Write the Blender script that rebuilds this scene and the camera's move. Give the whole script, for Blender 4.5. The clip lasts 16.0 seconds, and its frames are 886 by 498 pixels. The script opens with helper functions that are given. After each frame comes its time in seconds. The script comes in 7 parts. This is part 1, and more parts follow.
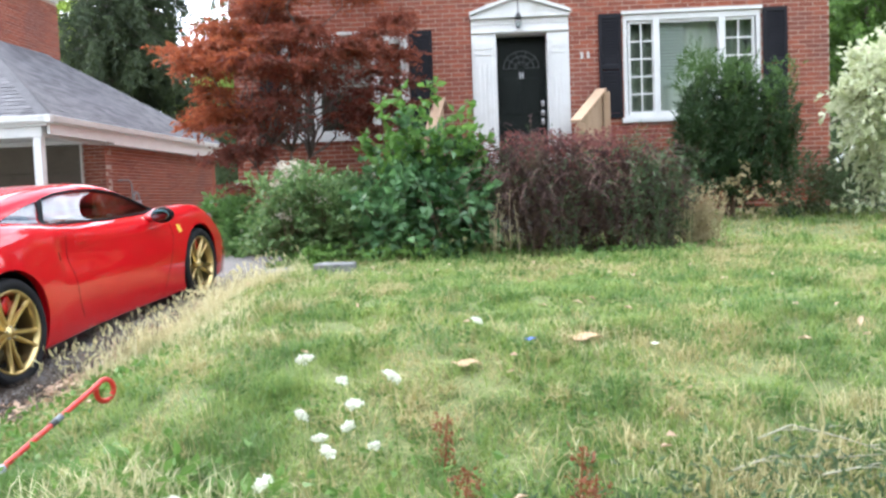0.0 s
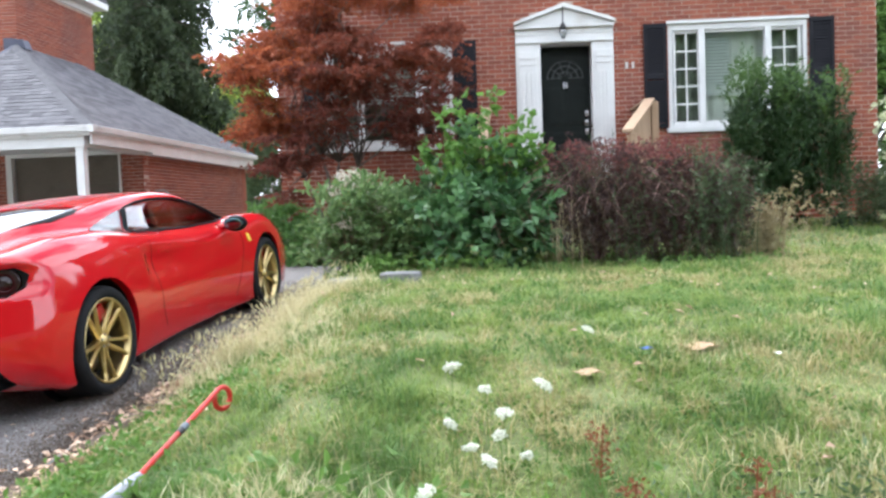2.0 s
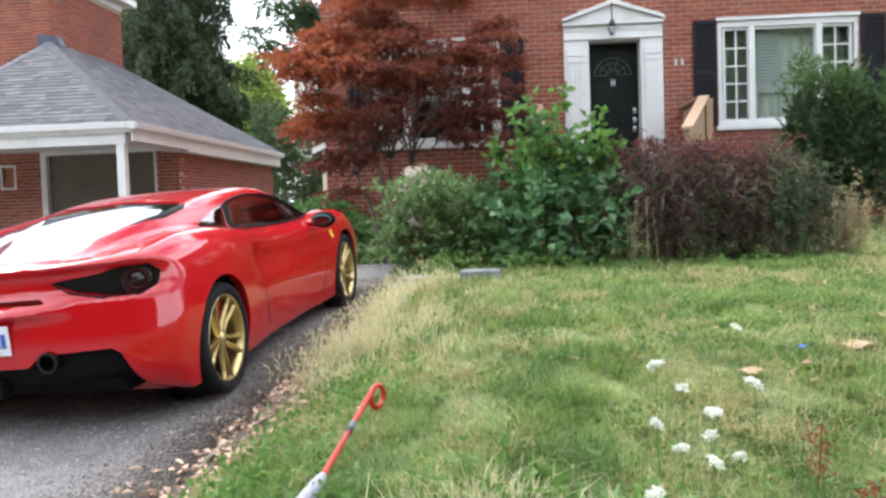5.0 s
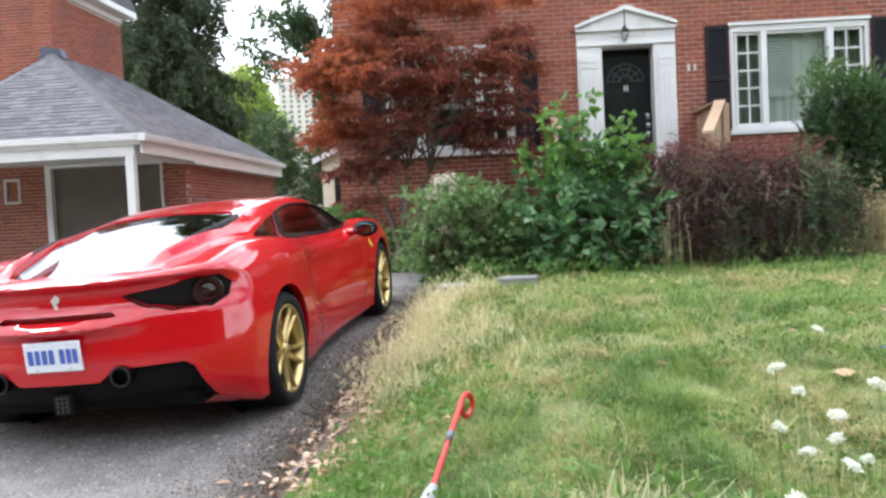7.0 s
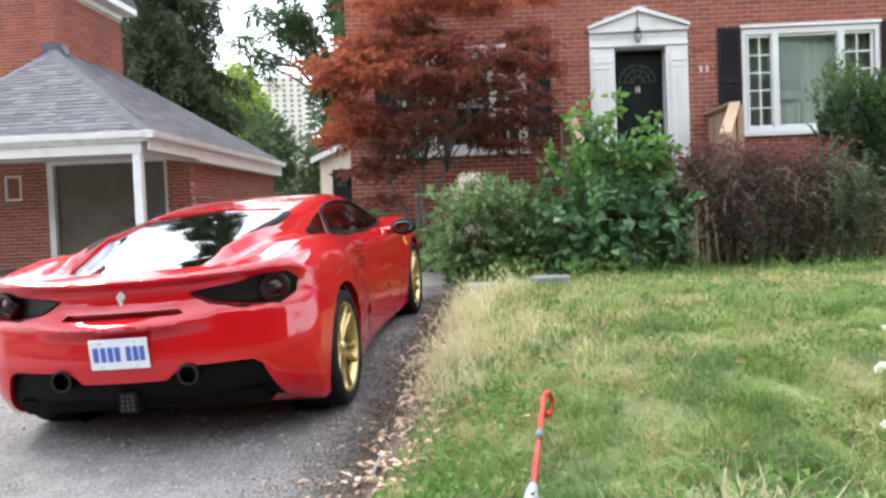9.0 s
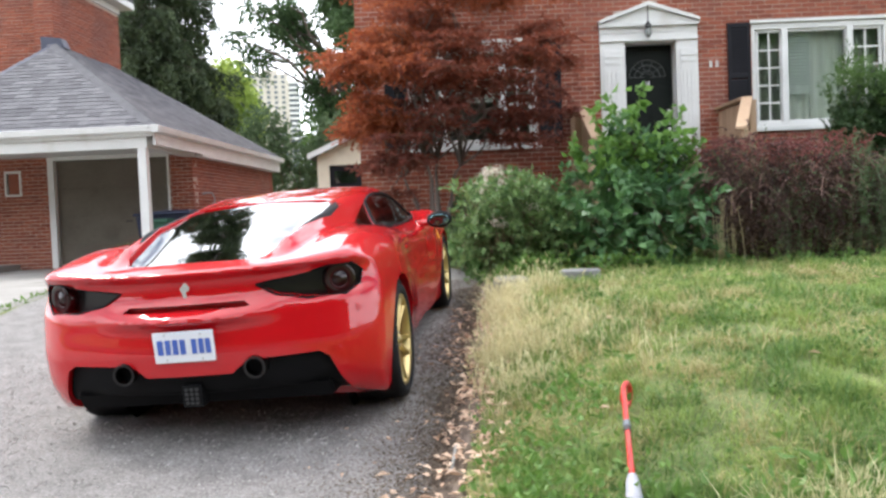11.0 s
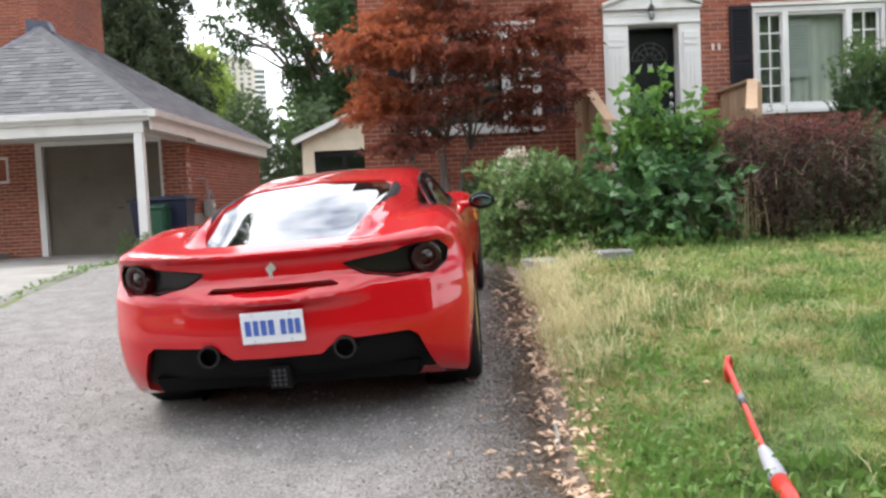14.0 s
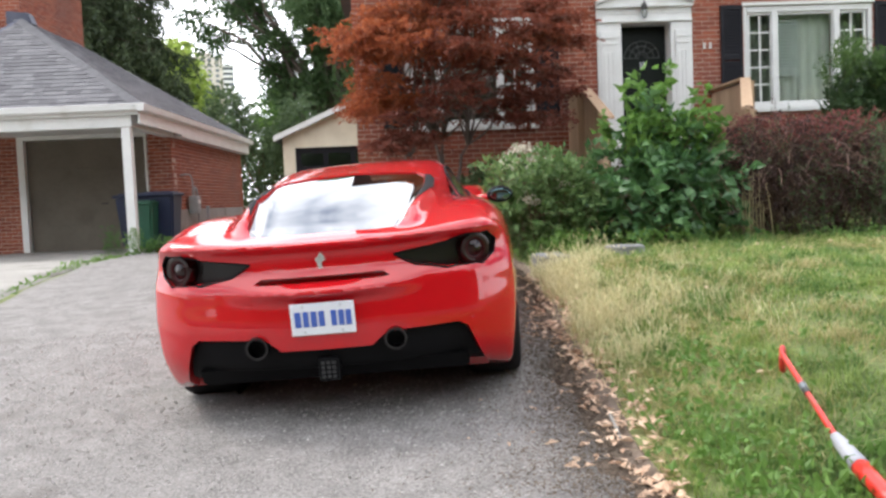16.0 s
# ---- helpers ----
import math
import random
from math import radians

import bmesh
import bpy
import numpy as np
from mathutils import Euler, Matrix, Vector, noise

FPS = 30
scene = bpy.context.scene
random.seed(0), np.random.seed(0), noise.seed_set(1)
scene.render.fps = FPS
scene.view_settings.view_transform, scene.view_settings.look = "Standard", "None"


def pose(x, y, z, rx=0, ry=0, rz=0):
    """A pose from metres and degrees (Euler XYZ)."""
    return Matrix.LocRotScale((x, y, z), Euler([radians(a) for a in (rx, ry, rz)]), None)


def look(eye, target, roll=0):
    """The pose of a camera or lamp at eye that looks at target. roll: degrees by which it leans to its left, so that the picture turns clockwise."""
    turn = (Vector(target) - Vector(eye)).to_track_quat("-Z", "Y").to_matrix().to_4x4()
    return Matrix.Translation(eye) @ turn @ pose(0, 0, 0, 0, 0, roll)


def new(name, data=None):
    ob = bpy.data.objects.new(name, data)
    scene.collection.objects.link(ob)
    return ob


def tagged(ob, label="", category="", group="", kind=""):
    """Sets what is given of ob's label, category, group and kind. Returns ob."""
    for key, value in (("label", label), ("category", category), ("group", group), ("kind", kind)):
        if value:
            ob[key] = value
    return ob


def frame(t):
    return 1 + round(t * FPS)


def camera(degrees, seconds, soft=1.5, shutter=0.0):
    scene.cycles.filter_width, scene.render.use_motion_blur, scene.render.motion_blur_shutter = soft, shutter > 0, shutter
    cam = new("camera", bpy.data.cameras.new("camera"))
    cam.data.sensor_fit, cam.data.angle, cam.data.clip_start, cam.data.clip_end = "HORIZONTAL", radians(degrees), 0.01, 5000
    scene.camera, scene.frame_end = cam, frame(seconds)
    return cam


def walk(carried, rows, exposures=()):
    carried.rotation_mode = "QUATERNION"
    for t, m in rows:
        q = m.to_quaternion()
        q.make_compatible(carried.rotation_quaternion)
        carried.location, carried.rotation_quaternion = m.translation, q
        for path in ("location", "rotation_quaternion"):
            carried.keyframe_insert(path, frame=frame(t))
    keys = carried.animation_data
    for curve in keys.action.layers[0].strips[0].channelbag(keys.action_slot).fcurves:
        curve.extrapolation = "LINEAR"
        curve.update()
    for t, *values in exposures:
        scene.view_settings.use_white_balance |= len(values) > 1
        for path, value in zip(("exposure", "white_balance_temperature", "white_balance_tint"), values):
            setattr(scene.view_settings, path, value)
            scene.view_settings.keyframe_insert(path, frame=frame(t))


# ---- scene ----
from mathutils.bvhtree import BVHTree

cam = camera(54.4, 16.0, soft=2.7)
PATH = [
    (0, (-0.323, 0.149, 1.565), (-0.408, 2.144, 1.448), -2.1),
    (0.5, (-0.452, 0.175, 1.557), (-0.544, 2.17, 1.448), -2.3),
    (1, (-0.568, 0.174, 1.559), (-0.666, 2.169, 1.457), -2.1),
    (1.5, (-0.68, 0.152, 1.571), (-0.784, 2.147, 1.476), -2.0),
    (2, (-0.796, 0.167, 1.563), (-0.908, 2.162, 1.473), -2.0),
    (2.5, (-0.916, 0.172, 1.562), (-1.028, 2.167, 1.473), -1.9),
    (3, (-1.032, 0.162, 1.567), (-1.147, 2.156, 1.476), -1.9),
    (3.5, (-1.146, 0.195, 1.562), (-1.265, 2.189, 1.47), -1.9),
    (4, (-1.254, 0.2, 1.563), (-1.37, 2.195, 1.471), -1.7),
    (4.5, (-1.365, 0.2, 1.564), (-1.484, 2.195, 1.473), -1.8),
    (5, (-1.473, 0.213, 1.566), (-1.589, 2.208, 1.474), -1.9),
    (7.5, (-1.998, 0.241, 1.569), (-2.078, 2.238, 1.499), -2.8),
    (8, (-2.096, 0.236, 1.571), (-2.171, 2.233, 1.5), -2.8),
    (8.5, (-2.196, 0.247, 1.569), (-2.263, 2.244, 1.498), -2.7),
    (9, (-2.3, 0.26, 1.569), (-2.35, 2.258, 1.497), -2.3),
    (11.5, (-2.776, 0.299, 1.549), (-2.782, 2.297, 1.465), -2.5),
    (12, (-2.867, 0.296, 1.547), (-2.864, 2.294, 1.458), -2.6),
    (12.5, (-2.956, 0.307, 1.542), (-2.947, 2.305, 1.447), -2.7),
    (13, (-3.052, 0.328, 1.538), (-3.023, 2.326, 1.435), -2.6),
    (13.5, (-3.14, 0.33, 1.532), (-3.095, 2.326, 1.426), -2.6),
    (14, (-3.232, 0.344, 1.53), (-3.174, 2.34, 1.417), -2.7),
    (14.5, (-3.322, 0.363, 1.524), (-3.248, 2.358, 1.406), -2.6),
    (15, (-3.414, 0.37, 1.519), (-3.318, 2.365, 1.403), -2.4),
    (15.5, (-3.502, 0.377, 1.516), (-3.389, 2.37, 1.399), -2.5),
    (16, (-3.592, 0.382, 1.509), (-3.463, 2.375, 1.39), -2.5),
]
walk(cam, [(t, look(eye, target, roll)) for t, eye, target, roll in PATH], [(0, 1.36, 5850, 10), (1.5, 1.23, 5850, 10), (3.5, 1.01, 5900, 10), (5, 0.98, 6000, 10), (9, 1.07, 6050, 10), (13, 0.84, 6350, 10), (16, 0.84, 6350, 10)])

# ---- light ----
world = bpy.data.worlds.new("sky")
scene.world = world
world.use_nodes = True
wn, wl = world.node_tree.nodes, world.node_tree.links
sky = wn.new("ShaderNodeTexSky")
sky.sky_type, sky.sun_disc = "NISHITA", False
sky.sun_elevation, sky.sun_rotation = radians(48), radians(-58)
sky.air_density, sky.dust_density = 1.0, 2.0
wgeo = wn.new("ShaderNodeTexCoord")
wmap = wn.new("ShaderNodeMapping")
wmap.inputs["Scale"].default_value = (1.0, 1.0, 2.2)
wcloud = wn.new("ShaderNodeTexNoise")
wcloud.inputs["Scale"].default_value, wcloud.inputs["Detail"].default_value = 1.7, 7
wcloud.inputs["Roughness"].default_value = 0.62
wramp = wn.new("ShaderNodeValToRGB")
wramp.color_ramp.elements[0].position, wramp.color_ramp.elements[1].position = 0.40, 0.54
wmix = wn.new("ShaderNodeMixRGB")
wmix.inputs["Color2"].default_value = (17.2, 17.4, 18.0, 1)
wbg = wn["Background"]
wbg.inputs["Strength"].default_value = 0.105
wl.new(wgeo.outputs["Generated"], wmap.inputs["Vector"])
wl.new(wmap.outputs["Vector"], wcloud.inputs["Vector"])
wl.new(wcloud.outputs["Fac"], wramp.inputs["Fac"])
wl.new(wramp.outputs["Color"], wmix.inputs["Fac"])
wl.new(sky.outputs["Color"], wmix.inputs["Color1"])
wl.new(wmix.outputs["Color"], wbg.inputs["Color"])

sun = new("sun", bpy.data.lights.new("sun", "SUN"))
sun.data.energy, sun.data.angle, sun.data.color = 1.5, radians(20), (1.0, 0.95, 0.86)
sun.matrix_world = look((-26, 16, 34), (0, 0, 0))

# ---- materials ----


def mat(name, c1, c2=None, scale=6.0, rough=0.7, bump=0.0, bscale=60.0, metal=0.0, coat=0.0, vary="", fine=0.35,
        trans=0.0, spec=0.5, stretch=(1, 1, 1), dirt=None, dirt_scale=1.5, dirt_at=0.55, rvar=0.08):
    """A surface in two colours mixed by coarse and fine noise, with relief; vary: 'island' or 'object' shifts the mix piece by piece."""
    m = bpy.data.materials.new(name)
    m.use_nodes = True
    n, l = m.node_tree.nodes, m.node_tree.links
    b = n["Principled BSDF"]
    c2 = c2 or tuple(min(1, c * 1.25) for c in c1)
    geo = n.new("ShaderNodeNewGeometry")
    mp = n.new("ShaderNodeMapping")
    mp.inputs["Scale"].default_value = stretch
    l.new(geo.outputs["Position"], mp.inputs["Vector"])

    def tex(s, detail=5):
        t = n.new("ShaderNodeTexNoise")
        t.inputs["Scale"].default_value, t.inputs["Detail"].default_value = s, detail
        l.new(mp.outputs["Vector"], t.inputs["Vector"])
        return t.outputs["Fac"]

    def math_node(op, a, v):
        k = n.new("ShaderNodeMath")
        k.operation = op
        l.new(a, k.inputs[0])
        if isinstance(v, (int, float)):
            k.inputs[1].default_value = v
        else:
            l.new(v, k.inputs[1])
        return k.outputs[0]

    coarse, grain = tex(scale), tex(scale * 14, 3)
    fac = math_node("ADD", math_node("MULTIPLY", coarse, 1 - fine), math_node("MULTIPLY", grain, fine))
    fac = math_node("MULTIPLY", math_node("SUBTRACT", fac, 0.3), 2.5)
    if vary:
        if vary == "island":
            rnd = geo.outputs["Random Per Island"]
        else:
            rnd = n.new("ShaderNodeObjectInfo").outputs["Random"]
        fac = math_node("ADD", math_node("MULTIPLY", fac, 0.45), math_node("MULTIPLY", rnd, 0.6))
    ramp = n.new("ShaderNodeValToRGB")
    ramp.color_ramp.elements[0].color = (*c1, 1)
    ramp.color_ramp.elements[1].color = (*c2, 1)
    l.new(fac, ramp.inputs["Fac"])
    col = ramp.outputs["Color"]
    if dirt:
        mx = n.new("ShaderNodeMixRGB")
        mx.inputs["Color2"].default_value = (*dirt, 1)
        dr = n.new("ShaderNodeValToRGB")
        dr.color_ramp.elements[0].position, dr.color_ramp.elements[1].position = dirt_at, dirt_at + 0.18
        l.new(tex(dirt_scale, 8), dr.inputs["Fac"])
        l.new(dr.outputs["Color"], mx.inputs["Fac"])
        l.new(col, mx.inputs["Color1"])
        col = mx.outputs["Color"]
    l.new(col, b.inputs["Base Color"])
    b.inputs["Metallic"].default_value = metal
    b.inputs["Coat Weight"].default_value = coat
    b.inputs["Coat Roughness"].default_value = 0.03
    b.inputs["Specular IOR Level"].default_value = spec
    l.new(math_node("ADD", math_node("MULTIPLY", grain, rvar * 2), rough - rvar), b.inputs["Roughness"])
    if bump:
        bp = n.new("ShaderNodeBump")
        bp.inputs["Strength"].default_value, bp.inputs["Distance"].default_value = bump, 0.01
        l.new(tex(bscale, 4), bp.inputs["Height"])
        l.new(bp.outputs["Normal"], b.inputs["Normal"])
    if trans:
        tr = n.new("ShaderNodeBsdfTranslucent")
        l.new(col, tr.inputs["Color"])
        ms = n.new("ShaderNodeMixShader")
        ms.inputs["Fac"].default_value = trans
        l.new(b.outputs["BSDF"], ms.inputs[1])
        l.new(tr.outputs["BSDF"], ms.inputs[2])
        l.new(ms.outputs["Shader"], n["Material Output"].inputs["Surface"])
    return m


def glass(name, tint=(0.9, 0.95, 0.93), rough=0.0, mirror=0.12):
    """Thin clear glass: looks through, with a sky-catching gloss."""
    m = bpy.data.materials.new(name)
    m.use_nodes = True
    n, l = m.node_tree.nodes, m.node_tree.links
    t, g, f, x = (n.new(k) for k in ("ShaderNodeBsdfTransparent", "ShaderNodeBsdfGlossy", "ShaderNodeFresnel", "ShaderNodeMixShader"))
    t.inputs["Color"].default_value = (*tint, 1)
    g.inputs["Roughness"].default_value = rough
    f.inputs["IOR"].default_value = 1.5
    k = n.new("ShaderNodeMath")
    k.operation, k.inputs[1].default_value = "ADD", mirror
    l.new(f.outputs["Fac"], k.inputs[0])
    l.new(k.outputs[0], x.inputs["Fac"])
    l.new(t.outputs["BSDF"], x.inputs[1])
    l.new(g.outputs["BSDF"], x.inputs[2])
    l.new(x.outputs["Shader"], n["Material Output"].inputs["Surface"])
    return m


BRICK = mat("brick_red", (0.150, 0.039, 0.024), (0.335, 0.098, 0.052), scale=9, rough=0.85, bump=0.5, bscale=90, vary="island", dirt=(0.14, 0.05, 0.04), dirt_scale=0.9, dirt_at=0.56)
BRICK_ONE = mat("brick_red_single", (0.150, 0.039, 0.024), (0.335, 0.098, 0.052), scale=9, rough=0.85, bump=0.5, bscale=90, vary="object", dirt=(0.14, 0.05, 0.04), dirt_scale=0.9, dirt_at=0.56)
MORTAR = mat("mortar", (0.36, 0.27, 0.22), (0.50, 0.395, 0.33), scale=12, rough=0.95, bump=0.4)
WHITE = mat("white_paint", (0.60, 0.60, 0.58), (0.72, 0.72, 0.70), scale=2.5, rough=0.45, bump=0.06, bscale=40, dirt=(0.52, 0.50, 0.45), dirt_scale=2.2, dirt_at=0.62)
CREAM = mat("cream_siding", (0.62, 0.55, 0.42), (0.74, 0.67, 0.53), scale=3, rough=0.6, bump=0.05, dirt=(0.45, 0.4, 0.3), dirt_at=0.62)
BLACKPAINT = mat("black_paint", (0.006, 0.006, 0.009), (0.014, 0.014, 0.018), scale=4, rough=0.6, spec=0.2, bump=0.08, bscale=30)
DOORPAINT = mat("door_paint", (0.004, 0.006, 0.005), (0.009, 0.012, 0.010), scale=4, rough=0.5, spec=0.15, bump=0.04, bscale=30)
SHINGLE = mat("shingle_grey", (0.055, 0.054, 0.061), (0.185, 0.180, 0.19), scale=4, rough=0.95, bump=0.6, bscale=160, vary="island", fine=0.5)
FLASHING = mat("flashing", (0.03, 0.035, 0.06), (0.07, 0.075, 0.11), scale=6, rough=0.5)
TAUPE = mat("garage_door_paint", (0.115, 0.10, 0.080), (0.16, 0.14, 0.112), scale=1.2, rough=0.7, bump=0.05, spec=0.2, dirt=(0.095, 0.085, 0.068), dirt_at=0.55)
CONCRETE = mat("concrete", (0.23, 0.215, 0.195), (0.34, 0.325, 0.30), scale=2, rough=0.92, bump=0.5, bscale=110, dirt=(0.17, 0.155, 0.135), dirt_scale=1.4)
ASPHALT = mat("asphalt", (0.090, 0.083, 0.079), (0.37, 0.348, 0.333), scale=6.0, rough=0.95, bump=1.0, bscale=150, fine=0.72, spec=0.3, dirt=(0.145, 0.13, 0.12), dirt_scale=1.3, dirt_at=0.58)
SOIL = mat("lawn_soil", (0.070, 0.100, 0.030), (0.20, 0.215, 0.080), scale=1.6, rough=1.0, bump=0.9, bscale=45, fine=0.5)
WOOD = mat("rail_wood", (0.27, 0.175, 0.105), (0.47, 0.325, 0.21), scale=5, rough=0.75, bump=0.3, bscale=70, stretch=(3, 3, 0.4), vary="object")
STONE = mat("flagstone", (0.12, 0.12, 0.12), (0.24, 0.24, 0.235), scale=5, rough=0.9, bump=0.6, bscale=40)
PANE = glass("window_glass", (0.93, 0.96, 0.94), 0.0, 0.03)
CURTAIN = mat("sheer_curtain", (0.60, 0.62, 0.56), (0.76, 0.78, 0.71), scale=1.2, rough=0.9, stretch=(9, 1, 0.3))
BLIND = mat("blind_white", (0.62, 0.66, 0.62), (0.70, 0.74, 0.70), scale=3, rough=0.7)
ROOMDARK = mat("room_dark", (0.22, 0.25, 0.21), (0.34, 0.37, 0.31), scale=1.5, rough=0.9)
STEEL = mat("steel", (0.45, 0.45, 0.46), (0.62, 0.62, 0.63), scale=20, rough=0.35, metal=1.0)
IRON = mat("black_iron", (0.015, 0.015, 0.015), (0.035, 0.035, 0.035), scale=20, rough=0.5)

# ---- mesh helpers ----


def mesh_np(name, verts, faces, material, smooth=False):
    """A mesh from arrays: verts (n, 3), and faces (m, 3) or (m, 4)."""
    me = bpy.data.meshes.new(name)
    verts, faces = np.asarray(verts, np.float32), np.asarray(faces, np.int32)
    k = faces.shape[1]
    me.vertices.add(len(verts))
    me.vertices.foreach_set("co", verts.ravel())
    me.loops.add(faces.size)
    me.loops.foreach_set("vertex_index", faces.ravel())
    me.polygons.add(len(faces))
    me.polygons.foreach_set("loop_start", np.arange(len(faces), dtype=np.int32) * k)
    me.polygons.foreach_set("use_smooth", np.full(len(faces), smooth))
    me.materials.append(material)
    me.update(calc_edges=True)
    me.validate()
    return me


def part_np(name, verts, faces, material, parent=None, label="", smooth=False):
    ob = new(name, mesh_np(name, verts, faces, material, smooth))
    ob.parent = parent
    return tagged(ob, label)


def part(name, bm, material, parent=None, label="", smooth=False):
    """Links a bmesh as one mesh object under a thing or a part."""
    me = bpy.data.meshes.new(name)
    for f in bm.faces:
        f.smooth = smooth
    bm.normal_update()
    bm.to_mesh(me)
    bm.free()
    me.materials.append(material)
    ob = new(name, me)
    ob.parent = parent
    return tagged(ob, label)


def thing(name, m, label, category, group="", kind=""):
    ob = new(name)
    ob.empty_display_size = 0.1
    ob.matrix_basis = m
    return tagged(ob, label, category, group, kind)


def box(bm, lo, hi, bevel=0.0, m=None):
    """Adds a box between two corners to a bmesh, with bevelled edges."""
    lo, hi = Vector(lo), Vector(hi)
    mm = Matrix.Translation((lo + hi) / 2) @ Matrix.Diagonal((*(hi - lo), 1))
    r = bmesh.ops.create_cube(bm, size=1, matrix=(m @ mm) if m else mm)
    if bevel:
        es = list({e for v in r["verts"] for e in v.link_edges})
        bmesh.ops.bevel(bm, geom=es, offset=bevel, segments=2, affect="EDGES", profile=0.6)
    return bm


def boxes(*specs, bevel=0.0):
    bm = bmesh.new()
    for lo, hi in specs:
        box(bm, lo, hi, bevel)
    return bm


def prism(points, lo, hi, axis="y", bevel=0.0):
    """A solid from an outline in two axes, drawn out along the third."""
    bm = bmesh.new()

    def at(p, d):
        return {"y": (p[0], d, p[1]), "x": (d, p[0], p[1]), "z": (p[0], p[1], d)}[axis]

    a = [bm.verts.new(at(p, lo)) for p in points]
    b = [bm.verts.new(at(p, hi)) for p in points]
    bm.faces.new(a)
    bm.faces.new(b[::-1])
    for i in range(len(a)):
        j = (i + 1) % len(a)
        bm.faces.new((a[j], a[i], b[i], b[j]))
    bmesh.ops.recalc_face_normals(bm, faces=bm.faces)
    if bevel:
        bmesh.ops.bevel(bm, geom=list(bm.edges), offset=bevel, segments=1, affect="EDGES")
    return bm


def tube(bm, pts, radius, seg=8, taper=None):
    """Adds a round bar along points to a bmesh; taper gives the end's share of the radius."""
    pts = [Vector(p) for p in pts]
    rings = []
    for i, p in enumerate(pts):
        d = (pts[min(i + 1, len(pts) - 1)] - pts[max(i - 1, 0)]).normalized()
        s = d.orthogonal().normalized() if not rings else (side - d * side.dot(d)).normalized()
        side, u = s, d.cross(s)
        r = radius * (1 if taper is None else 1 + (taper - 1) * i / (len(pts) - 1))
        rings.append([bm.verts.new(p + (s * math.cos(a) + u * math.sin(a)) * r) for a in (2 * math.pi * k / seg for k in range(seg))])
    for a, b in zip(rings, rings[1:]):
        for k in range(seg):
            bm.faces.new((a[k], a[(k + 1) % seg], b[(k + 1) % seg], b[k]))
    bm.faces.new(rings[0][::-1])
    bm.faces.new(rings[-1])
    return bm


CUBE_V = np.array([(x, y, z) for x in (0, 1) for y in (0, 1) for z in (0, 1)], float)
CUBE_F = np.array([(0, 1, 3, 2), (4, 6, 7, 5), (0, 4, 5, 1), (2, 3, 7, 6), (0, 2, 6, 4), (1, 5, 7, 3)])


def many_boxes(lo, hi, skew=None):
    """Vertices and faces of many boxes at once, from arrays of their corners."""
    lo, hi = np.asarray(lo, float), np.asarray(hi, float)
    v = lo[:, None, :] + CUBE_V[None] * (hi - lo)[:, None, :]
    f = CUBE_F[None] + 8 * np.arange(len(lo))[:, None, None]
    return v.reshape(-1, 3), f.reshape(-1, 4)


def brick_cells(x0, x1, z0, z1, holes=(), course=0.0677, length=0.213, joint=0.0125, seed=1):
    """Brick rectangles (x0, z0, x1, z1) of a running bond over a wall, cut at the openings in it."""
    rng, out = random.Random(seed), []
    for r in range(int((z1 - z0) / course)):
        za, zb = z0 + r * course, z0 + (r + 1) * course - joint
        spans = [(x0, x1)]
        for hx0, hz0, hx1, hz1 in holes:
            if zb > hz0 + 0.01 and za < hz1 - 0.01:
                spans = [s for a, b in spans for s in ((a, min(b, hx0)), (max(a, hx1), b)) if s[1] - s[0] > 0.02]
        for a, b in spans:
            k = math.floor((a - x0) / length) - 1
            while True:
                p = x0 + (k + 0.5 * (r % 2)) * length
                if p >= b:
                    break
                p0, p1 = max(p, a), min(p + length - joint, b)
                if p1 - p0 > 0.03:
                    j = rng.uniform(-0.0025, 0.0025)
                    out.append((p0, za + j, p1, zb + j))
                k += 1
    return out


def noise2(x, y, seed=0):
    """Smooth value noise in the plane, on arrays."""
    x, y = np.asarray(x, float), np.asarray(y, float)
    xi, yi = np.floor(x), np.floor(y)
    fx, fy = x - xi, y - yi
    fx, fy = fx * fx * (3 - 2 * fx), fy * fy * (3 - 2 * fy)

    def h(a, b):
        v = np.sin(a * 127.1 + b * 311.7 + seed * 74.7) * 43758.5453
        return v - np.floor(v)

    return (h(xi, yi) * (1 - fx) + h(xi + 1, yi) * fx) * (1 - fy) + (h(xi, yi + 1) * (1 - fx) + h(xi + 1, yi + 1) * fx) * fy


def curve(x, xs, ys):
    """A smooth curve through a few knots (monotone cubic), on arrays."""
    xs, ys, x = np.asarray(xs, float), np.asarray(ys, float), np.asarray(x, float)
    d = np.diff(ys) / np.diff(xs)
    m = np.concatenate(([d[0]], np.where(d[1:] * d[:-1] > 0, (d[1:] + d[:-1]) / 2, 0), [d[-1]]))
    i = np.clip(np.searchsorted(xs, x) - 1, 0, len(xs) - 2)
    h = xs[i + 1] - xs[i]
    t = np.clip((x - xs[i]) / h, 0, 1)
    return (ys[i] * (1 + 2 * t) * (1 - t) ** 2 + m[i] * h * t * (1 - t) ** 2 + ys[i + 1] * t * t * (3 - 2 * t) + m[i + 1] * h * t * t * (t - 1))

# ---- ground ----


def drive_z(y):
    """Height of the asphalt: rises from the street, then levels."""
    return curve(y, (-60, -6, -3.4, 0, 3.7, 4.9, 7.55, 11, 16, 30, 80), (-0.25, -0.24, -0.16, 0.22, 0.51, 0.60, 0.78, 0.87, 0.84, 0.95, 1.2))


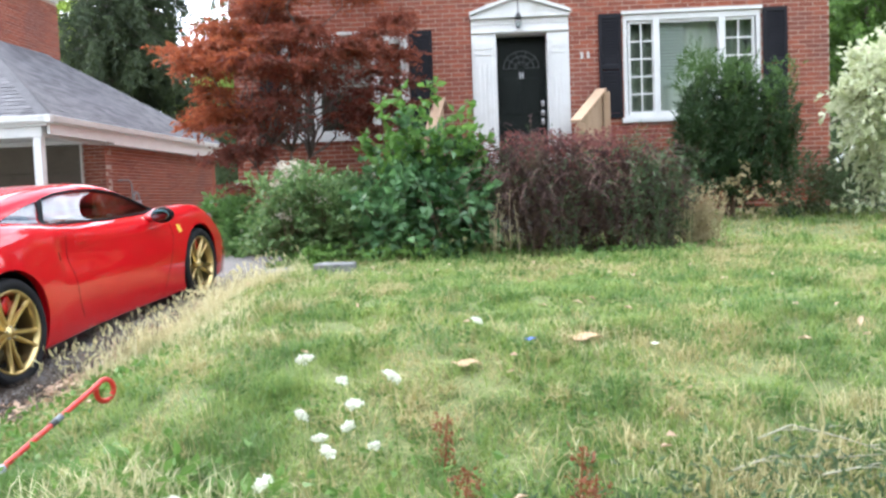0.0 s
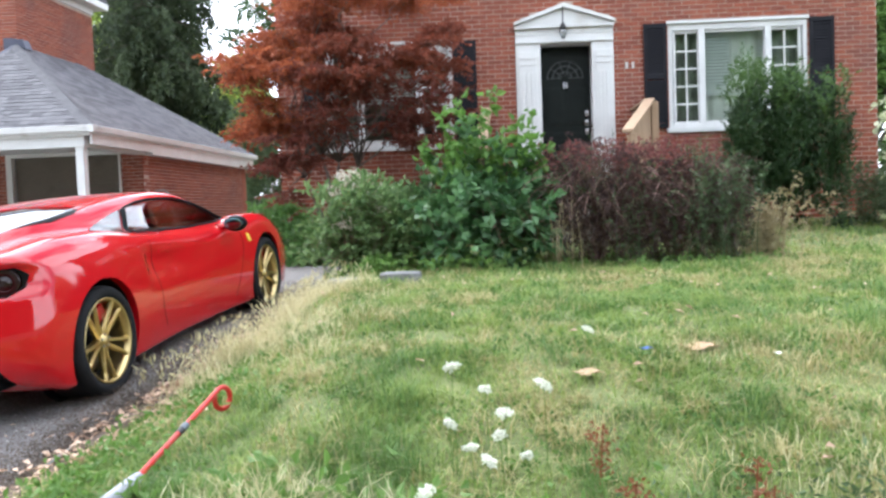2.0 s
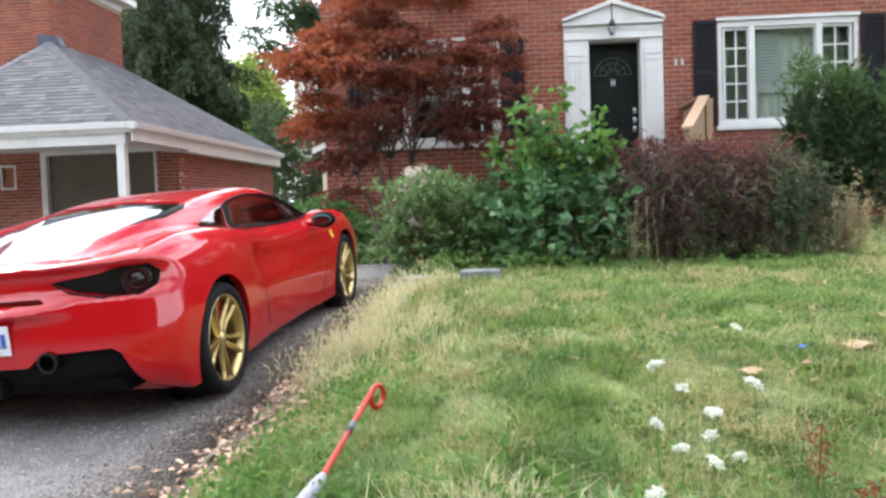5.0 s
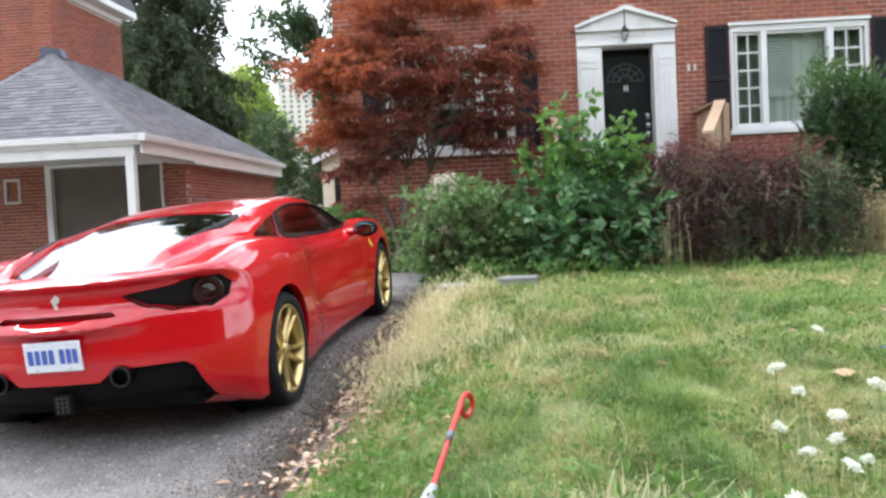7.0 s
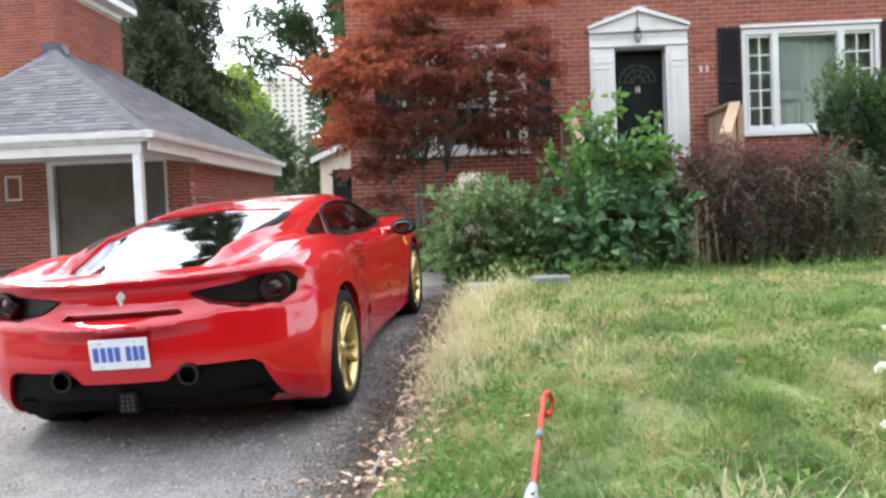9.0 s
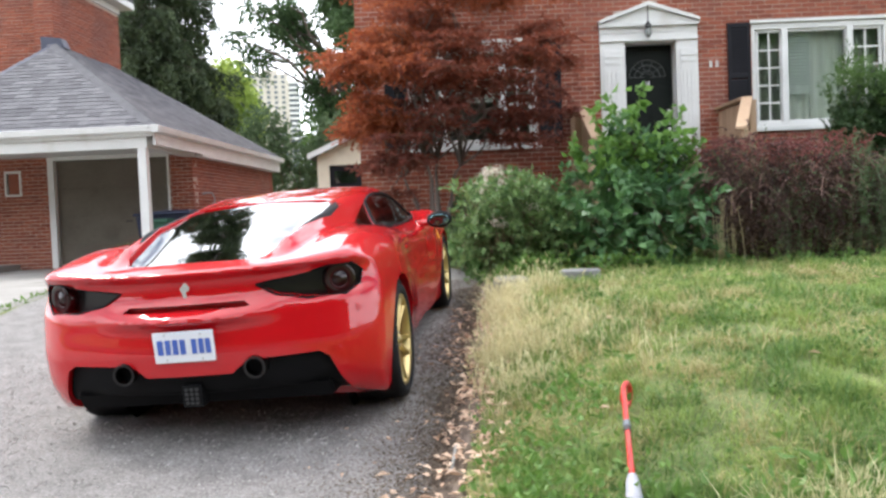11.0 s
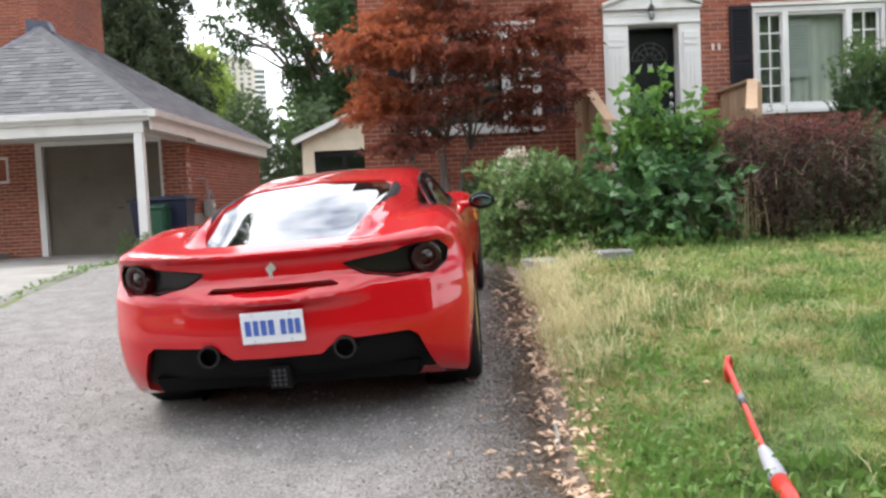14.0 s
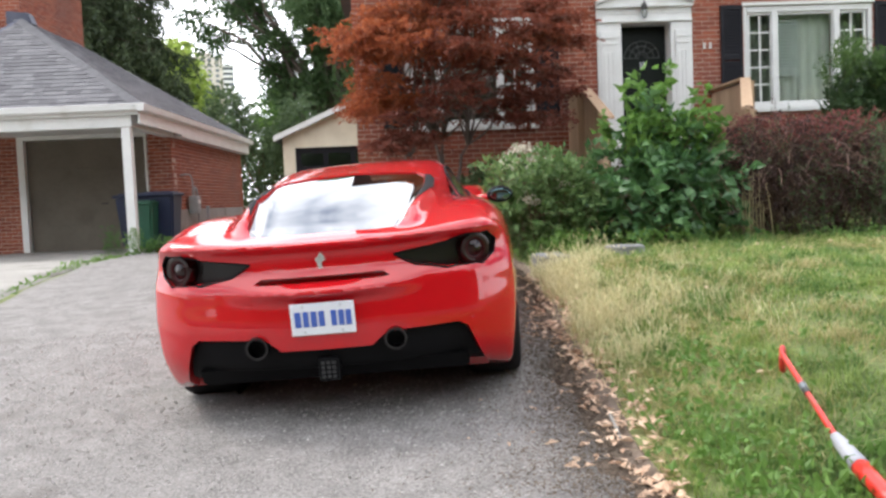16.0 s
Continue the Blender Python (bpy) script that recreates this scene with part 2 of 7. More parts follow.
def cross_fall(x, y):
    """The asphalt falls away from the lawn near the street."""
    return -0.04 * np.clip(-2.95 - x, 0, 4.2) * np.clip((11 - y) / 4, 0, 1)


def lawn_z(y):
    return curve(y, (-60, -6, -3.5, 0, 2.0, 2.9, 3.5, 4.2, 5.2, 8.3, 12, 14, 30, 80), (-0.25, -0.24, -0.20, 0.12, 0.42, 0.62, 0.75, 0.87, 0.93, 0.97, 1.2, 1.3, 1.3, 1.4))


def edge_x(y):
    """Where the asphalt ends and the lawn begins."""
    return curve(y, (-6, 0, 3.7, 6.5, 8, 10.2, 11.6, 12.6, 18, 30), (-2.95, -2.85, -2.70, -2.48, -2.40, -2.45, -2.80, -4.2, -4.3, -4.3))


def left_x(y):
    return curve(y, (-6, 2, 8.8, 14.6, 16.5, 30), (-7.0, -7.1, -7.3, -7.45, -7.35, -6.9))


def smooth01(t):
    t = np.clip(t, 0, 1)
    return t * t * (3 - 2 * t)


def ground_z(x, y, bumps=True):
    x, y = np.asarray(x, float), np.asarray(y, float)
    e, dz, lz = edge_x(y), drive_z(y), lawn_z(y)
    t = smooth01((x - e - 0.02) / curve(y, (0, 4.4, 7.0, 12), (1.25, 1.25, 0.50, 0.60)))
    z = dz + 0.02 + (lz - dz - 0.02) * t
    dz = dz + cross_fall(x, y)
    under = (x < e + 0.02) & (x > left_x(y) - 0.05)
    z = np.where(under, dz - 0.05, z)
    side = smooth01((left_x(y) - 0.05 - x) / 0.2)
    z = np.where(x < left_x(y) - 0.05, dz - 0.05 - 0.03 * side, z)
    if bumps:
        b = (noise2(x * 1.3, y * 1.3, 3) - 0.5) * 0.05 + (noise2(x * 5, y * 5, 5) - 0.5) * 0.018
        z = z + b * t * np.where(y < 40, 1, 0)
    return z


def axis_steps(parts):
    return np.concatenate([np.arange(a, b, s) for a, b, s in parts] + [[parts[-1][1]]])


gx = axis_steps([(-900, -100, 100), (-100, -14, 8), (-14, -3.2, 0.3), (-3.2, 6.5, 0.08), (6.5, 14, 0.5), (14, 100, 8), (100, 900, 100)])
gy = axis_steps([(-300, -40, 40), (-40, -2, 2), (-2, 2.4, 0.3), (2.4, 9.5, 0.08), (9.5, 16, 0.2), (16, 40, 2), (40, 1000, 60)])
GX, GY = np.meshgrid(gx, gy, indexing="ij")
gv = np.stack([GX, GY, ground_z(GX, GY)], -1).reshape(-1, 3)


def grid_faces(nx, ny):
    i = np.arange(nx * ny).reshape(nx, ny)
    return np.stack([i[:-1, :-1], i[1:, :-1], i[1:, 1:], i[:-1, 1:]], -1).reshape(-1, 4)


tagged(part_np("ground", gv, grid_faces(len(gx), len(gy)), SOIL, smooth=True), "soil and thin turf under a dry summer lawn", "ground", kind="structure")


def strip(name, ys, xa, xb, zf, material, n=40, thick=0.12, label="", category="driveway"):
    """A paved sheet between two edges, with a skirt down its sides."""
    t = np.linspace(0, 1, n)
    Y = np.repeat(ys[:, None], n, 1)
    A, B = xa(ys)[:, None], xb(ys)[:, None]
    X = A + (B - A) * t[None]
    Z = zf(X, Y)
    Z[:, 0] -= 0.035
    Z[:, -1] -= 0.035
    Z[:, 1] -= 0.008
    Z[:, -2] -= 0.008
    v = np.stack([X, Y, Z], -1)
    lowl, lowr = v[:, :1].copy(), v[:, -1:].copy()
    lowl[..., 2] -= thick
    lowr[..., 2] -= thick
    v = np.concatenate([lowl, v, lowr], 1)
    f = grid_faces(len(ys), n + 2)[:, ::-1]
    return tagged(part_np(name, v.reshape(-1, 3), f, material, smooth=True), label, category, kind="structure")


def ragged(f, amp, seed):
    return lambda y: f(y) + (noise2(y * 2.1, y * 0 + seed, seed) - 0.5) * amp + (noise2(y * 9, y * 0 + seed, seed + 9) - 0.5) * amp * 0.5


strip("driveway", axis_steps([(-3.2, 2.4, 0.4), (2.4, 9, 0.07), (9, 30, 0.5)]), ragged(left_x, 0.08, 4), ragged(edge_x, 0.13, 2),
      lambda x, y: drive_z(y) + cross_fall(x, y) + (noise2(x * 1.1, y * 1.1, 8) - 0.5) * 0.03, ASPHALT, 70, label="worn grey asphalt driveway sloping up beside the lawn")
strip("neighbour_driveway", axis_steps([(-3.2, 8, 0.4), (8, 16.6, 0.15)]), lambda y: y * 0 - 16.0, lambda y: left_x(y) - 0.05,
      lambda x, y: drive_z(y) + cross_fall(x, y) - 0.015 + (noise2(x * 0.8, y * 0.8, 6) - 0.5) * 0.02, CONCRETE, 40, label="pale concrete driveway before the neighbouring garage")
EARTH = mat("edge_earth", (0.085, 0.062, 0.046), (0.22, 0.165, 0.125), scale=6, rough=1.0, bump=1.0, bscale=60, fine=0.6)
ys = axis_steps([(-3.0, 2.0, 0.2), (2.0, 9, 0.07)])
strip("earth_border", ys, ragged(lambda y: edge_x(y) - 0.10, 0.20, 31), ragged(lambda y: edge_x(y) + 0.10, 0.08, 33),
      lambda x, y: np.maximum(drive_z(y) + cross_fall(x, y), ground_z(x, y, False)) + 0.012 + (noise2(x * 11, y * 11, 8) - 0.5) * 0.02, EARTH, 14, 0.06, "bare brown earth between the asphalt and the lawn", "soil")
# added wall, never in view: darkens what the car's tail reflects
tagged(part("wall_south", boxes(((-45, -27.0, -0.4), (45, -26.6, 6.0))), BRICK), "unseen plain wall added across the street to darken reflections", "wall", kind="structure")
ROADM = mat("road_asphalt", (0.06, 0.06, 0.062), (0.10, 0.10, 0.10), scale=2, rough=0.95, bump=0.5, bscale=120)
tagged(part("road", boxes(((-200, -12.5, -0.6), (200, -3.6, -0.17))), ROADM), "grey residential street at the foot of the driveway", "road", kind="structure")

# ---- the brick house ----
HY = 13.17                      # front face of the brickwork
HX0, HX1, HZ0, HZ1 = -3.95, 4.90, 0.7, 5.9
DOORX0, DOORX1, DOORZ0, DOORZ1 = 0.03, 0.77, 1.93, 3.96
SURX0, SURX1 = -0.342, 1.10
WZ0, WZ1 = 2.66, 4.175
WIN_R = (1.90, 3.915)
WIN_L = (-3.21, -1.295)
LZ0, LZ1 = 2.555, 4.055       # the window behind the maple sits lower
house = thing("house", Matrix.Translation((0.55, HY, 1.2)), "two-storey red brick house with white trim and black shutters", "house")
HO = Matrix.Translation((-0.55, -HY, -1.2))


def hpart(name, bm, material, parent=None, label="", smooth=False):
    """A part of the house, given in world metres."""
    bm.transform(HO)
    return part(name, bm, material, parent or house, label, smooth)


holes = [(SURX0 + 0.02, 0, SURX1 - 0.02, 4.25), (WIN_R[0], WZ0, WIN_R[1], WZ1), (WIN_L[0], LZ0, WIN_L[1], LZ1)]


def wall_with_holes(x0, x1, z0, z1, y0, y1, hs):
    """One wall solid with rectangular openings through it."""
    bm = bmesh.new()
    xs = sorted({x0, x1, *(min(max(h[k], x0), x1) for h in hs for k in (0, 2))})
    zs = sorted({z0, z1, *(min(max(h[k], z0), z1) for h in hs for k in (1, 3))})
    open_ = lambda i, j: any(h[0] <= xs[i] + 1e-6 and h[2] >= xs[i + 1] - 1e-6 and h[1] <= zs[j] + 1e-6 and h[3] >= zs[j + 1] - 1e-6 for h in hs)
    vs = {}

    def v(i, j, k):
        if (i, j, k) not in vs:
            vs[i, j, k] = bm.verts.new((xs[i], (y0, y1)[k], zs[j]))
        return vs[i, j, k]

    n, m = len(xs) - 1, len(zs) - 1
    full = {(i, j) for i in range(n) for j in range(m) if not open_(i, j)}
    for i, j in full:
        bm.faces.new((v(i, j, 0), v(i + 1, j, 0), v(i + 1, j + 1, 0), v(i, j + 1, 0)))
        bm.faces.new((v(i, j, 1), v(i, j + 1, 1), v(i + 1, j + 1, 1), v(i + 1, j, 1)))
        for (di, dj), (p, q) in (((-1, 0), ((i, j), (i, j + 1))), ((1, 0), ((i + 1, j + 1), (i + 1, j))), ((0, -1), ((i + 1, j), (i, j))), ((0, 1), ((i, j + 1), (i + 1, j + 1)))):
            if (i + di, j + dj) not in full:
                bm.faces.new((v(*p, 0), v(*q, 0), v(*q, 1), v(*p, 1)))
    bmesh.ops.recalc_face_normals(bm, faces=bm.faces)
    return bm


fwall = hpart("wall", wall_with_holes(HX0, HX1, HZ0, HZ1, HY + 0.006, HY + 0.25, holes), MORTAR, label="red brick front wall in running bond")
for nm, lo, hi in (("wall", (HX0, HY + 0.25, HZ0), (HX0 + 0.25, 21, HZ1)), ("wall", (HX1 - 0.25, HY + 0.25, HZ0), (HX1, 21, HZ1)), ("wall", (HX0, 21, HZ0), (HX1, 21.25, HZ1))):
    hpart(nm, boxes((lo, hi)), BRICK)
hpart("ceiling", boxes(((HX0 + 0.25, HY + 0.25, 4.5), (HX1 - 0.25, 21, 4.6))), BLIND)
hpart("floor", boxes(((HX0 + 0.25, HY + 0.25, 1.7), (HX1 - 0.25, 21, 1.9))), ROOMDARK)
hpart("inner_wall", boxes(((HX0 + 0.25, HY + 3.2, 1.9), (HX1 - 0.25, HY + 3.3, 4.5))), ROOMDARK)
bm = bmesh.new()
ev = [bm.verts.new(p) for p in ((HX0 - 0.4, HY - 0.4, HZ1), (HX1 + 0.4, HY - 0.4, HZ1), (HX1 + 0.4, 21.65, HZ1), (HX0 - 0.4, 21.65, HZ1), (HX0 + 3.4, 17.2, 7.6), (HX1 - 3.4, 17.2, 7.6))]
for ids in ((0, 1, 5, 4), (1, 2, 5), (2, 3, 4, 5), (3, 0, 4), (3, 2, 1, 0)):
    bm.faces.new([ev[i] for i in ids])
hpart("roof", bm, SHINGLE)

# door surround with pilasters, entablature and pediment
surround = hpart("door_surround", boxes(((SURX0, HY - 0.03, 1.6), (DOORX0 - 0.005, HY + 0.24, DOORZ1 + 0.01)), ((DOORX1 + 0.005, HY - 0.03, 1.6), (SURX1, HY + 0.24, DOORZ1 + 0.01)),
                                        ((SURX0, HY - 0.03, DOORZ1 + 0.01), (SURX1, HY + 0.24, 4.24)), bevel=0.006), WHITE, label="white painted wooden door surround with pediment")


def sub(name, bm, material, parent, label="", smooth=False):
    bm.transform(HO)
    return part(name, bm, material, parent, label, smooth)


for a, b in ((SURX0 + 0.04, DOORX0 - 0.06), (DOORX1 + 0.06, SURX1 - 0.04)):
    bm = boxes(((a, HY - 0.055, 1.62), (b, HY - 0.031, 3.86)), bevel=0.006)
    w = (b - a) / 5
    for k in range(3):
        box(bm, (a + w * (0.75 + 1.25 * k), HY - 0.066, 1.85), (a + w * (1.5 + 1.25 * k), HY - 0.054, 3.55), 0.004)
    box(bm, (a + 0.03, HY - 0.068, 3.66), (b - 0.03, HY - 0.056, 3.69), 0.003)
    box(bm, (a + 0.03, HY - 0.068, 3.75), (b - 0.03, HY - 0.056, 3.78), 0.003)
    sub("pilaster", bm, WHITE, surround)
for z, d, h in ((3.985, 0.058, 0.030), (4.105, 0.036, 0.012), (4.195, 0.085, 0.040)):
    e = 0.004 if z < 4.15 else 0.013
    sub("moulding", boxes(((SURX0 - e, HY - d, z), (SURX1 + e, HY - 0.031, z + h)), bevel=0.006), WHITE, surround)
cx = (SURX0 + SURX1) / 2
sub("pediment", prism([(SURX0 + 0.002, 4.245), (SURX1 - 0.002, 4.245), (cx, 4.49)], HY - 0.05, HY + 0.1), WHITE, surround)
for s in (-1, 1):
    hw = (SURX1 - SURX0) / 2 + 0.018
    sub("raking_moulding", prism([(cx + s * hw, 4.25), (cx + s * hw, 4.295), (cx, 4.55), (cx, 4.49)], HY - 0.11, HY + 0.002), WHITE, surround)
# door
DY = 13.40
door = hpart("front_door", boxes(((DOORX0, DY, DOORZ0), (DOORX1, DY + 0.045, DOORZ1)), bevel=0.003), DOORPAINT, label="black panelled front door with a fan motif")
hpart("threshold", boxes(((SURX0, HY - 0.04, 1.82), (SURX1, DY + 0.05, DOORZ0 - 0.004)), bevel=0.006), CONCRETE)
dm = (DOORX0 + DOORX1) / 2
for a, b, z0, z1 in ((0.06, 0.34, 0.12, 0.75), (0.40, 0.68, 0.12, 0.75), (0.06, 0.34, 0.85, 1.42), (0.40, 0.68, 0.85, 1.42)):
    bm = boxes(((DOORX0 + a, DY - 0.010, DOORZ0 + z0), (DOORX0 + b, DY - 0.001, DOORZ0 + z1)), bevel=0.005)
    box(bm, (DOORX0 + a + 0.03, DY - 0.016, DOORZ0 + z0 + 0.03), (DOORX0 + b - 0.03, DY - 0.009, DOORZ0 + z1 - 0.03), 0.004)
    sub("panel", bm, DOORPAINT, door)
bm = bmesh.new()
for r in (0.10, 0.19, 0.27):
    tube(bm, [(dm + r * math.cos(a), DY - 0.006, DOORZ0 + 1.56 + r * 0.95 * math.sin(a)) for a in np.linspace(0, math.pi, 17)], 0.007, 6)
for a in np.linspace(0, math.pi, 6):
    tube(bm, [(dm + r * math.cos(a), DY - 0.006, DOORZ0 + 1.56 + r * 0.95 * math.sin(a)) for r in (0.05, 0.27)], 0.006, 6)
FANM = mat("fan_grey", (0.05, 0.055, 0.055), (0.09, 0.095, 0.09), rough=0.4)
sub("fan_motif", bm, FANM, door, "faint grey fan-shaped relief")
bm = boxes(((dm - 0.03, DY - 0.022, DOORZ0 + 1.40), (dm - 0.012, DY - 0.001, DOORZ0 + 1.50)), ((dm + 0.012, DY - 0.022, DOORZ0 + 1.40), (dm + 0.03, DY - 0.001, DOORZ0 + 1.50)), ((dm - 0.03, DY - 0.018, DOORZ0 + 1.44), (dm + 0.03, DY - 0.002, DOORZ0 + 1.46)), bevel=0.004)
sub("knocker", bm, STEEL, door, "bright metal door knocker")
for dz, r in ((1.02, 0.033), (0.88, 0.036), (0.75, 0.025)):
    bm = bmesh.new()
    bmesh.ops.create_uvsphere(bm, u_segments=12, v_segments=8, radius=r, matrix=Matrix.Translation((DOORX1 - 0.06, DY - 0.03, DOORZ0 + dz)))
    box(bm, (DOORX1 - 0.085, DY - 0.012, DOORZ0 + dz - 0.045), (DOORX1 - 0.035, DY - 0.001, DOORZ0 + dz + 0.045), 0.006)
    sub("handle", bm, STEEL, door, "polished metal lock and knob", smooth=True)

# lantern over the door
lan = thing("porch_lantern", Matrix.Translation((cx - 0.02, HY - 0.11, 4.06)), "small dark iron lantern with a glass globe over the front door", "lantern")
GLOBE = glass("lantern_glass", (0.75, 0.78, 0.78), 0.25, 0.1)
bm = bmesh.new()
tube(bm, [(0, 0.06, 0.43), (0, 0.02, 0.46), (0, 0, 0.42), (0, 0, 0.2)], 0.008, 6)
part("stem", bm, IRON, lan)
bm = bmesh.new()
for z0, z1, r0, r1 in ((0.13, 0.20, 0.052, 0.012), (0.115, 0.13, 0.055, 0.052), (-0.035, -0.02, 0.02, 0.035)):
    bmesh.ops.create_cone(bm, cap_ends=True, segments=14, radius1=r0, radius2=r1, depth=z1 - z0, matrix=Matrix.Translation((0, 0, (z0 + z1) / 2)))
tagged(part("cap", bm, IRON, lan), kind="stuff")
bm = bmesh.new()
bmesh.ops.create_uvsphere(bm, u_segments=14, v_segments=10, radius=1, matrix=Matrix.Translation((0, 0, 0.045)) @ Matrix.Diagonal((0.052, 0.052, 0.075, 1)))
part("globe", bm, GLOBE, lan, smooth=True)

# house number as plain bars
GREYN = mat("number_grey", (0.55, 0.53, 0.50), (0.66, 0.64, 0.61), rough=0.5)
plate = thing("house_number", Matrix.Translation((1.335, HY - 0.004, 3.61)), "two pale raised house figures drawn as plain bars", "house number")
for dx in (-0.046, 0.046):
    part("figure", boxes(((dx - 0.020, -0.012, -0.05), (dx + 0.020, 0.0, 0.05)), bevel=0.004), GREYN, plate)


def window_unit(x0, x1, bays, label, WZ0=WZ0, WZ1=WZ1):
    """A fixed window in a white frame: bays of (share of the width, columns, rows); sill and panes."""
    win = hpart("window", boxes(((x0 + 0.002, HY + 0.01, WZ0), (x0 + 0.06, HY + 0.13, WZ1)), ((x1 - 0.06, HY + 0.01, WZ0), (x1 - 0.002, HY + 0.13, WZ1)),
                                ((x0 + 0.06, HY + 0.01, WZ1 - 0.09), (x1 - 0.06, HY + 0.13, WZ1 - 0.002)), ((x0 + 0.06, HY + 0.01, WZ0), (x1 - 0.06, HY + 0.13, WZ0 + 0.05)), bevel=0.006), WHITE, label=label)
    sub("sill", boxes(((x0 - 0.04, HY - 0.06, WZ0 - 0.075), (x1 + 0.04, HY + 0.12, WZ0 - 0.002)), bevel=0.008), WHITE, win)
    sub("head_trim", boxes(((x0 - 0.02, HY - 0.03, WZ1 + 0.003), (x1 + 0.02, HY + 0.05, WZ1 + 0.05)), bevel=0.006), WHITE, win)
    a = x0 + 0.06
    total = x1 - x0 - 0.12
    for i, (share, cols, rows) in enumerate(bays):
        b = a + share * total
        if i:
            sub("mullion", boxes(((a - 0.045, HY + 0.0, WZ0 + 0.05), (a + 0.045, HY + 0.13, WZ1 - 0.09)), bevel=0.006), WHITE, win)
        for c in range(cols):
            for r in range(rows):
                fa, fb = a + 0.055, b - 0.055
                pa, pb = fa + (fb - fa) * c / cols, fa + (fb - fa) * (c + 1) / cols
                z0, z1 = WZ0 + 0.09, WZ1 - 0.13
                qa, qb = z0 + (z1 - z0) * r / rows, z0 + (z1 - z0) * (r + 1) / rows
                p = sub("pane", boxes(((pa, HY + 0.070, qa), (pb, HY + 0.075, qb))), PANE, win)
                p.visible_shadow = False
        bm = boxes(((a + 0.02, HY + 0.045, WZ0 + 0.05), (a + 0.055, HY + 0.1, WZ1 - 0.09)), ((b - 0.055, HY + 0.045, WZ0 + 0.05), (b - 0.02, HY + 0.1, WZ1 - 0.09)),
                   ((a + 0.055, HY + 0.045, WZ0 + 0.05), (b - 0.055, HY + 0.1, WZ0 + 0.09)), ((a + 0.055, HY + 0.045, WZ1 - 0.13), (b - 0.055, HY + 0.1, WZ1 - 0.09)), bevel=0.005)
        sub("sash", bm, WHITE, win)
        for c in range(1, cols):
            x = a + 0.055 + (b - a - 0.11) * c / cols
            sub("glazing_bar", boxes(((x - 0.011, HY + 0.055, WZ0 + 0.09), (x + 0.011, HY + 0.085, WZ1 - 0.13)), bevel=0.003), WHITE, win)
        for r in range(1, rows):
            z = WZ0 + 0.09 + (WZ1 - WZ0 - 0.22) * r / rows
            sub("glazing_bar", boxes(((a + 0.055, HY + 0.057, z - 0.011), (b - 0.055, HY + 0.083, z + 0.011)), bevel=0.003), WHITE, win)
        a = b
    return win


window_unit(*WIN_R, ((0.228, 2, 5), (0.508, 1, 1), (0.264, 2, 5)), "white-framed picture window with gridded side lights")
window_unit(*WIN_L, ((0.25, 2, 5), (0.50, 1, 1), (0.25, 2, 5)), "white-framed window half hidden by a red maple", LZ0, LZ1)
# blinds behind the picture windows
for x0, x1, n0, zt, zb in ((2.47, 2.83, 0.30, WZ1 - 0.11, WZ0 + 0.08), (-2.72, -1.9, 0.45, LZ1 - 0.11, LZ0 + 0.08)):
    bl = thing("window_blind", Matrix.Translation((x0, HY + 0.17, zb)), "pale slatted blind hanging behind the window glass", "blind", "window blinds")
    z = zt
    while z > zt - (zt - zb) * (1 - n0 if n0 else 1):
        part("slat", boxes(((0, -0.004, z - zb - 0.017), (x1 - x0, 0.004, z - zb + 0.017)), bevel=0.002), BLIND, bl)
        z -= 0.048 if n0 else 0.0375


NETGREY = mat("net_curtain_grey", (0.20, 0.22, 0.18), (0.32, 0.34, 0.29), scale=1.6, rough=0.95, stretch=(7, 1, 0.4))
wa, wt = WIN_R[0] + 0.06, WIN_R[1] - WIN_R[0] - 0.12
for xa, xb, za, zb, m, lab in ((2.84, wa + 0.736 * wt, 0.03, 1.47, CURTAIN, "pale sheer curtain hanging behind the picture window"), (wa + 0.228 * wt, 2.84, 0.03, 0.62, CURTAIN, "short pale curtain below the window blind"),
                            (wa, wa + 0.228 * wt, 0.03, 1.47, NETGREY, "grey net curtain behind a gridded side light"), (wa + 0.736 * wt, wa + wt, 0.03, 1.47, NETGREY, "grey net curtain behind a gridded side light")):
    cur = thing("sheer_curtain", Matrix.Translation((xa, HY + 0.24, WZ0)), lab, "curtain", "window curtains")
    bm = bmesh.new()
    cols = [[bm.verts.new((x, 0.018 * math.sin(x * 38 + xa), z)) for z in (za, zb)] for x in np.linspace(0.004, xb - xa - 0.004, 48)]
    for p, q in zip(cols, cols[1:]):
        bm.faces.new((p[0], q[0], q[1], p[1]))
    part("cloth", bm, m, cur, smooth=True)


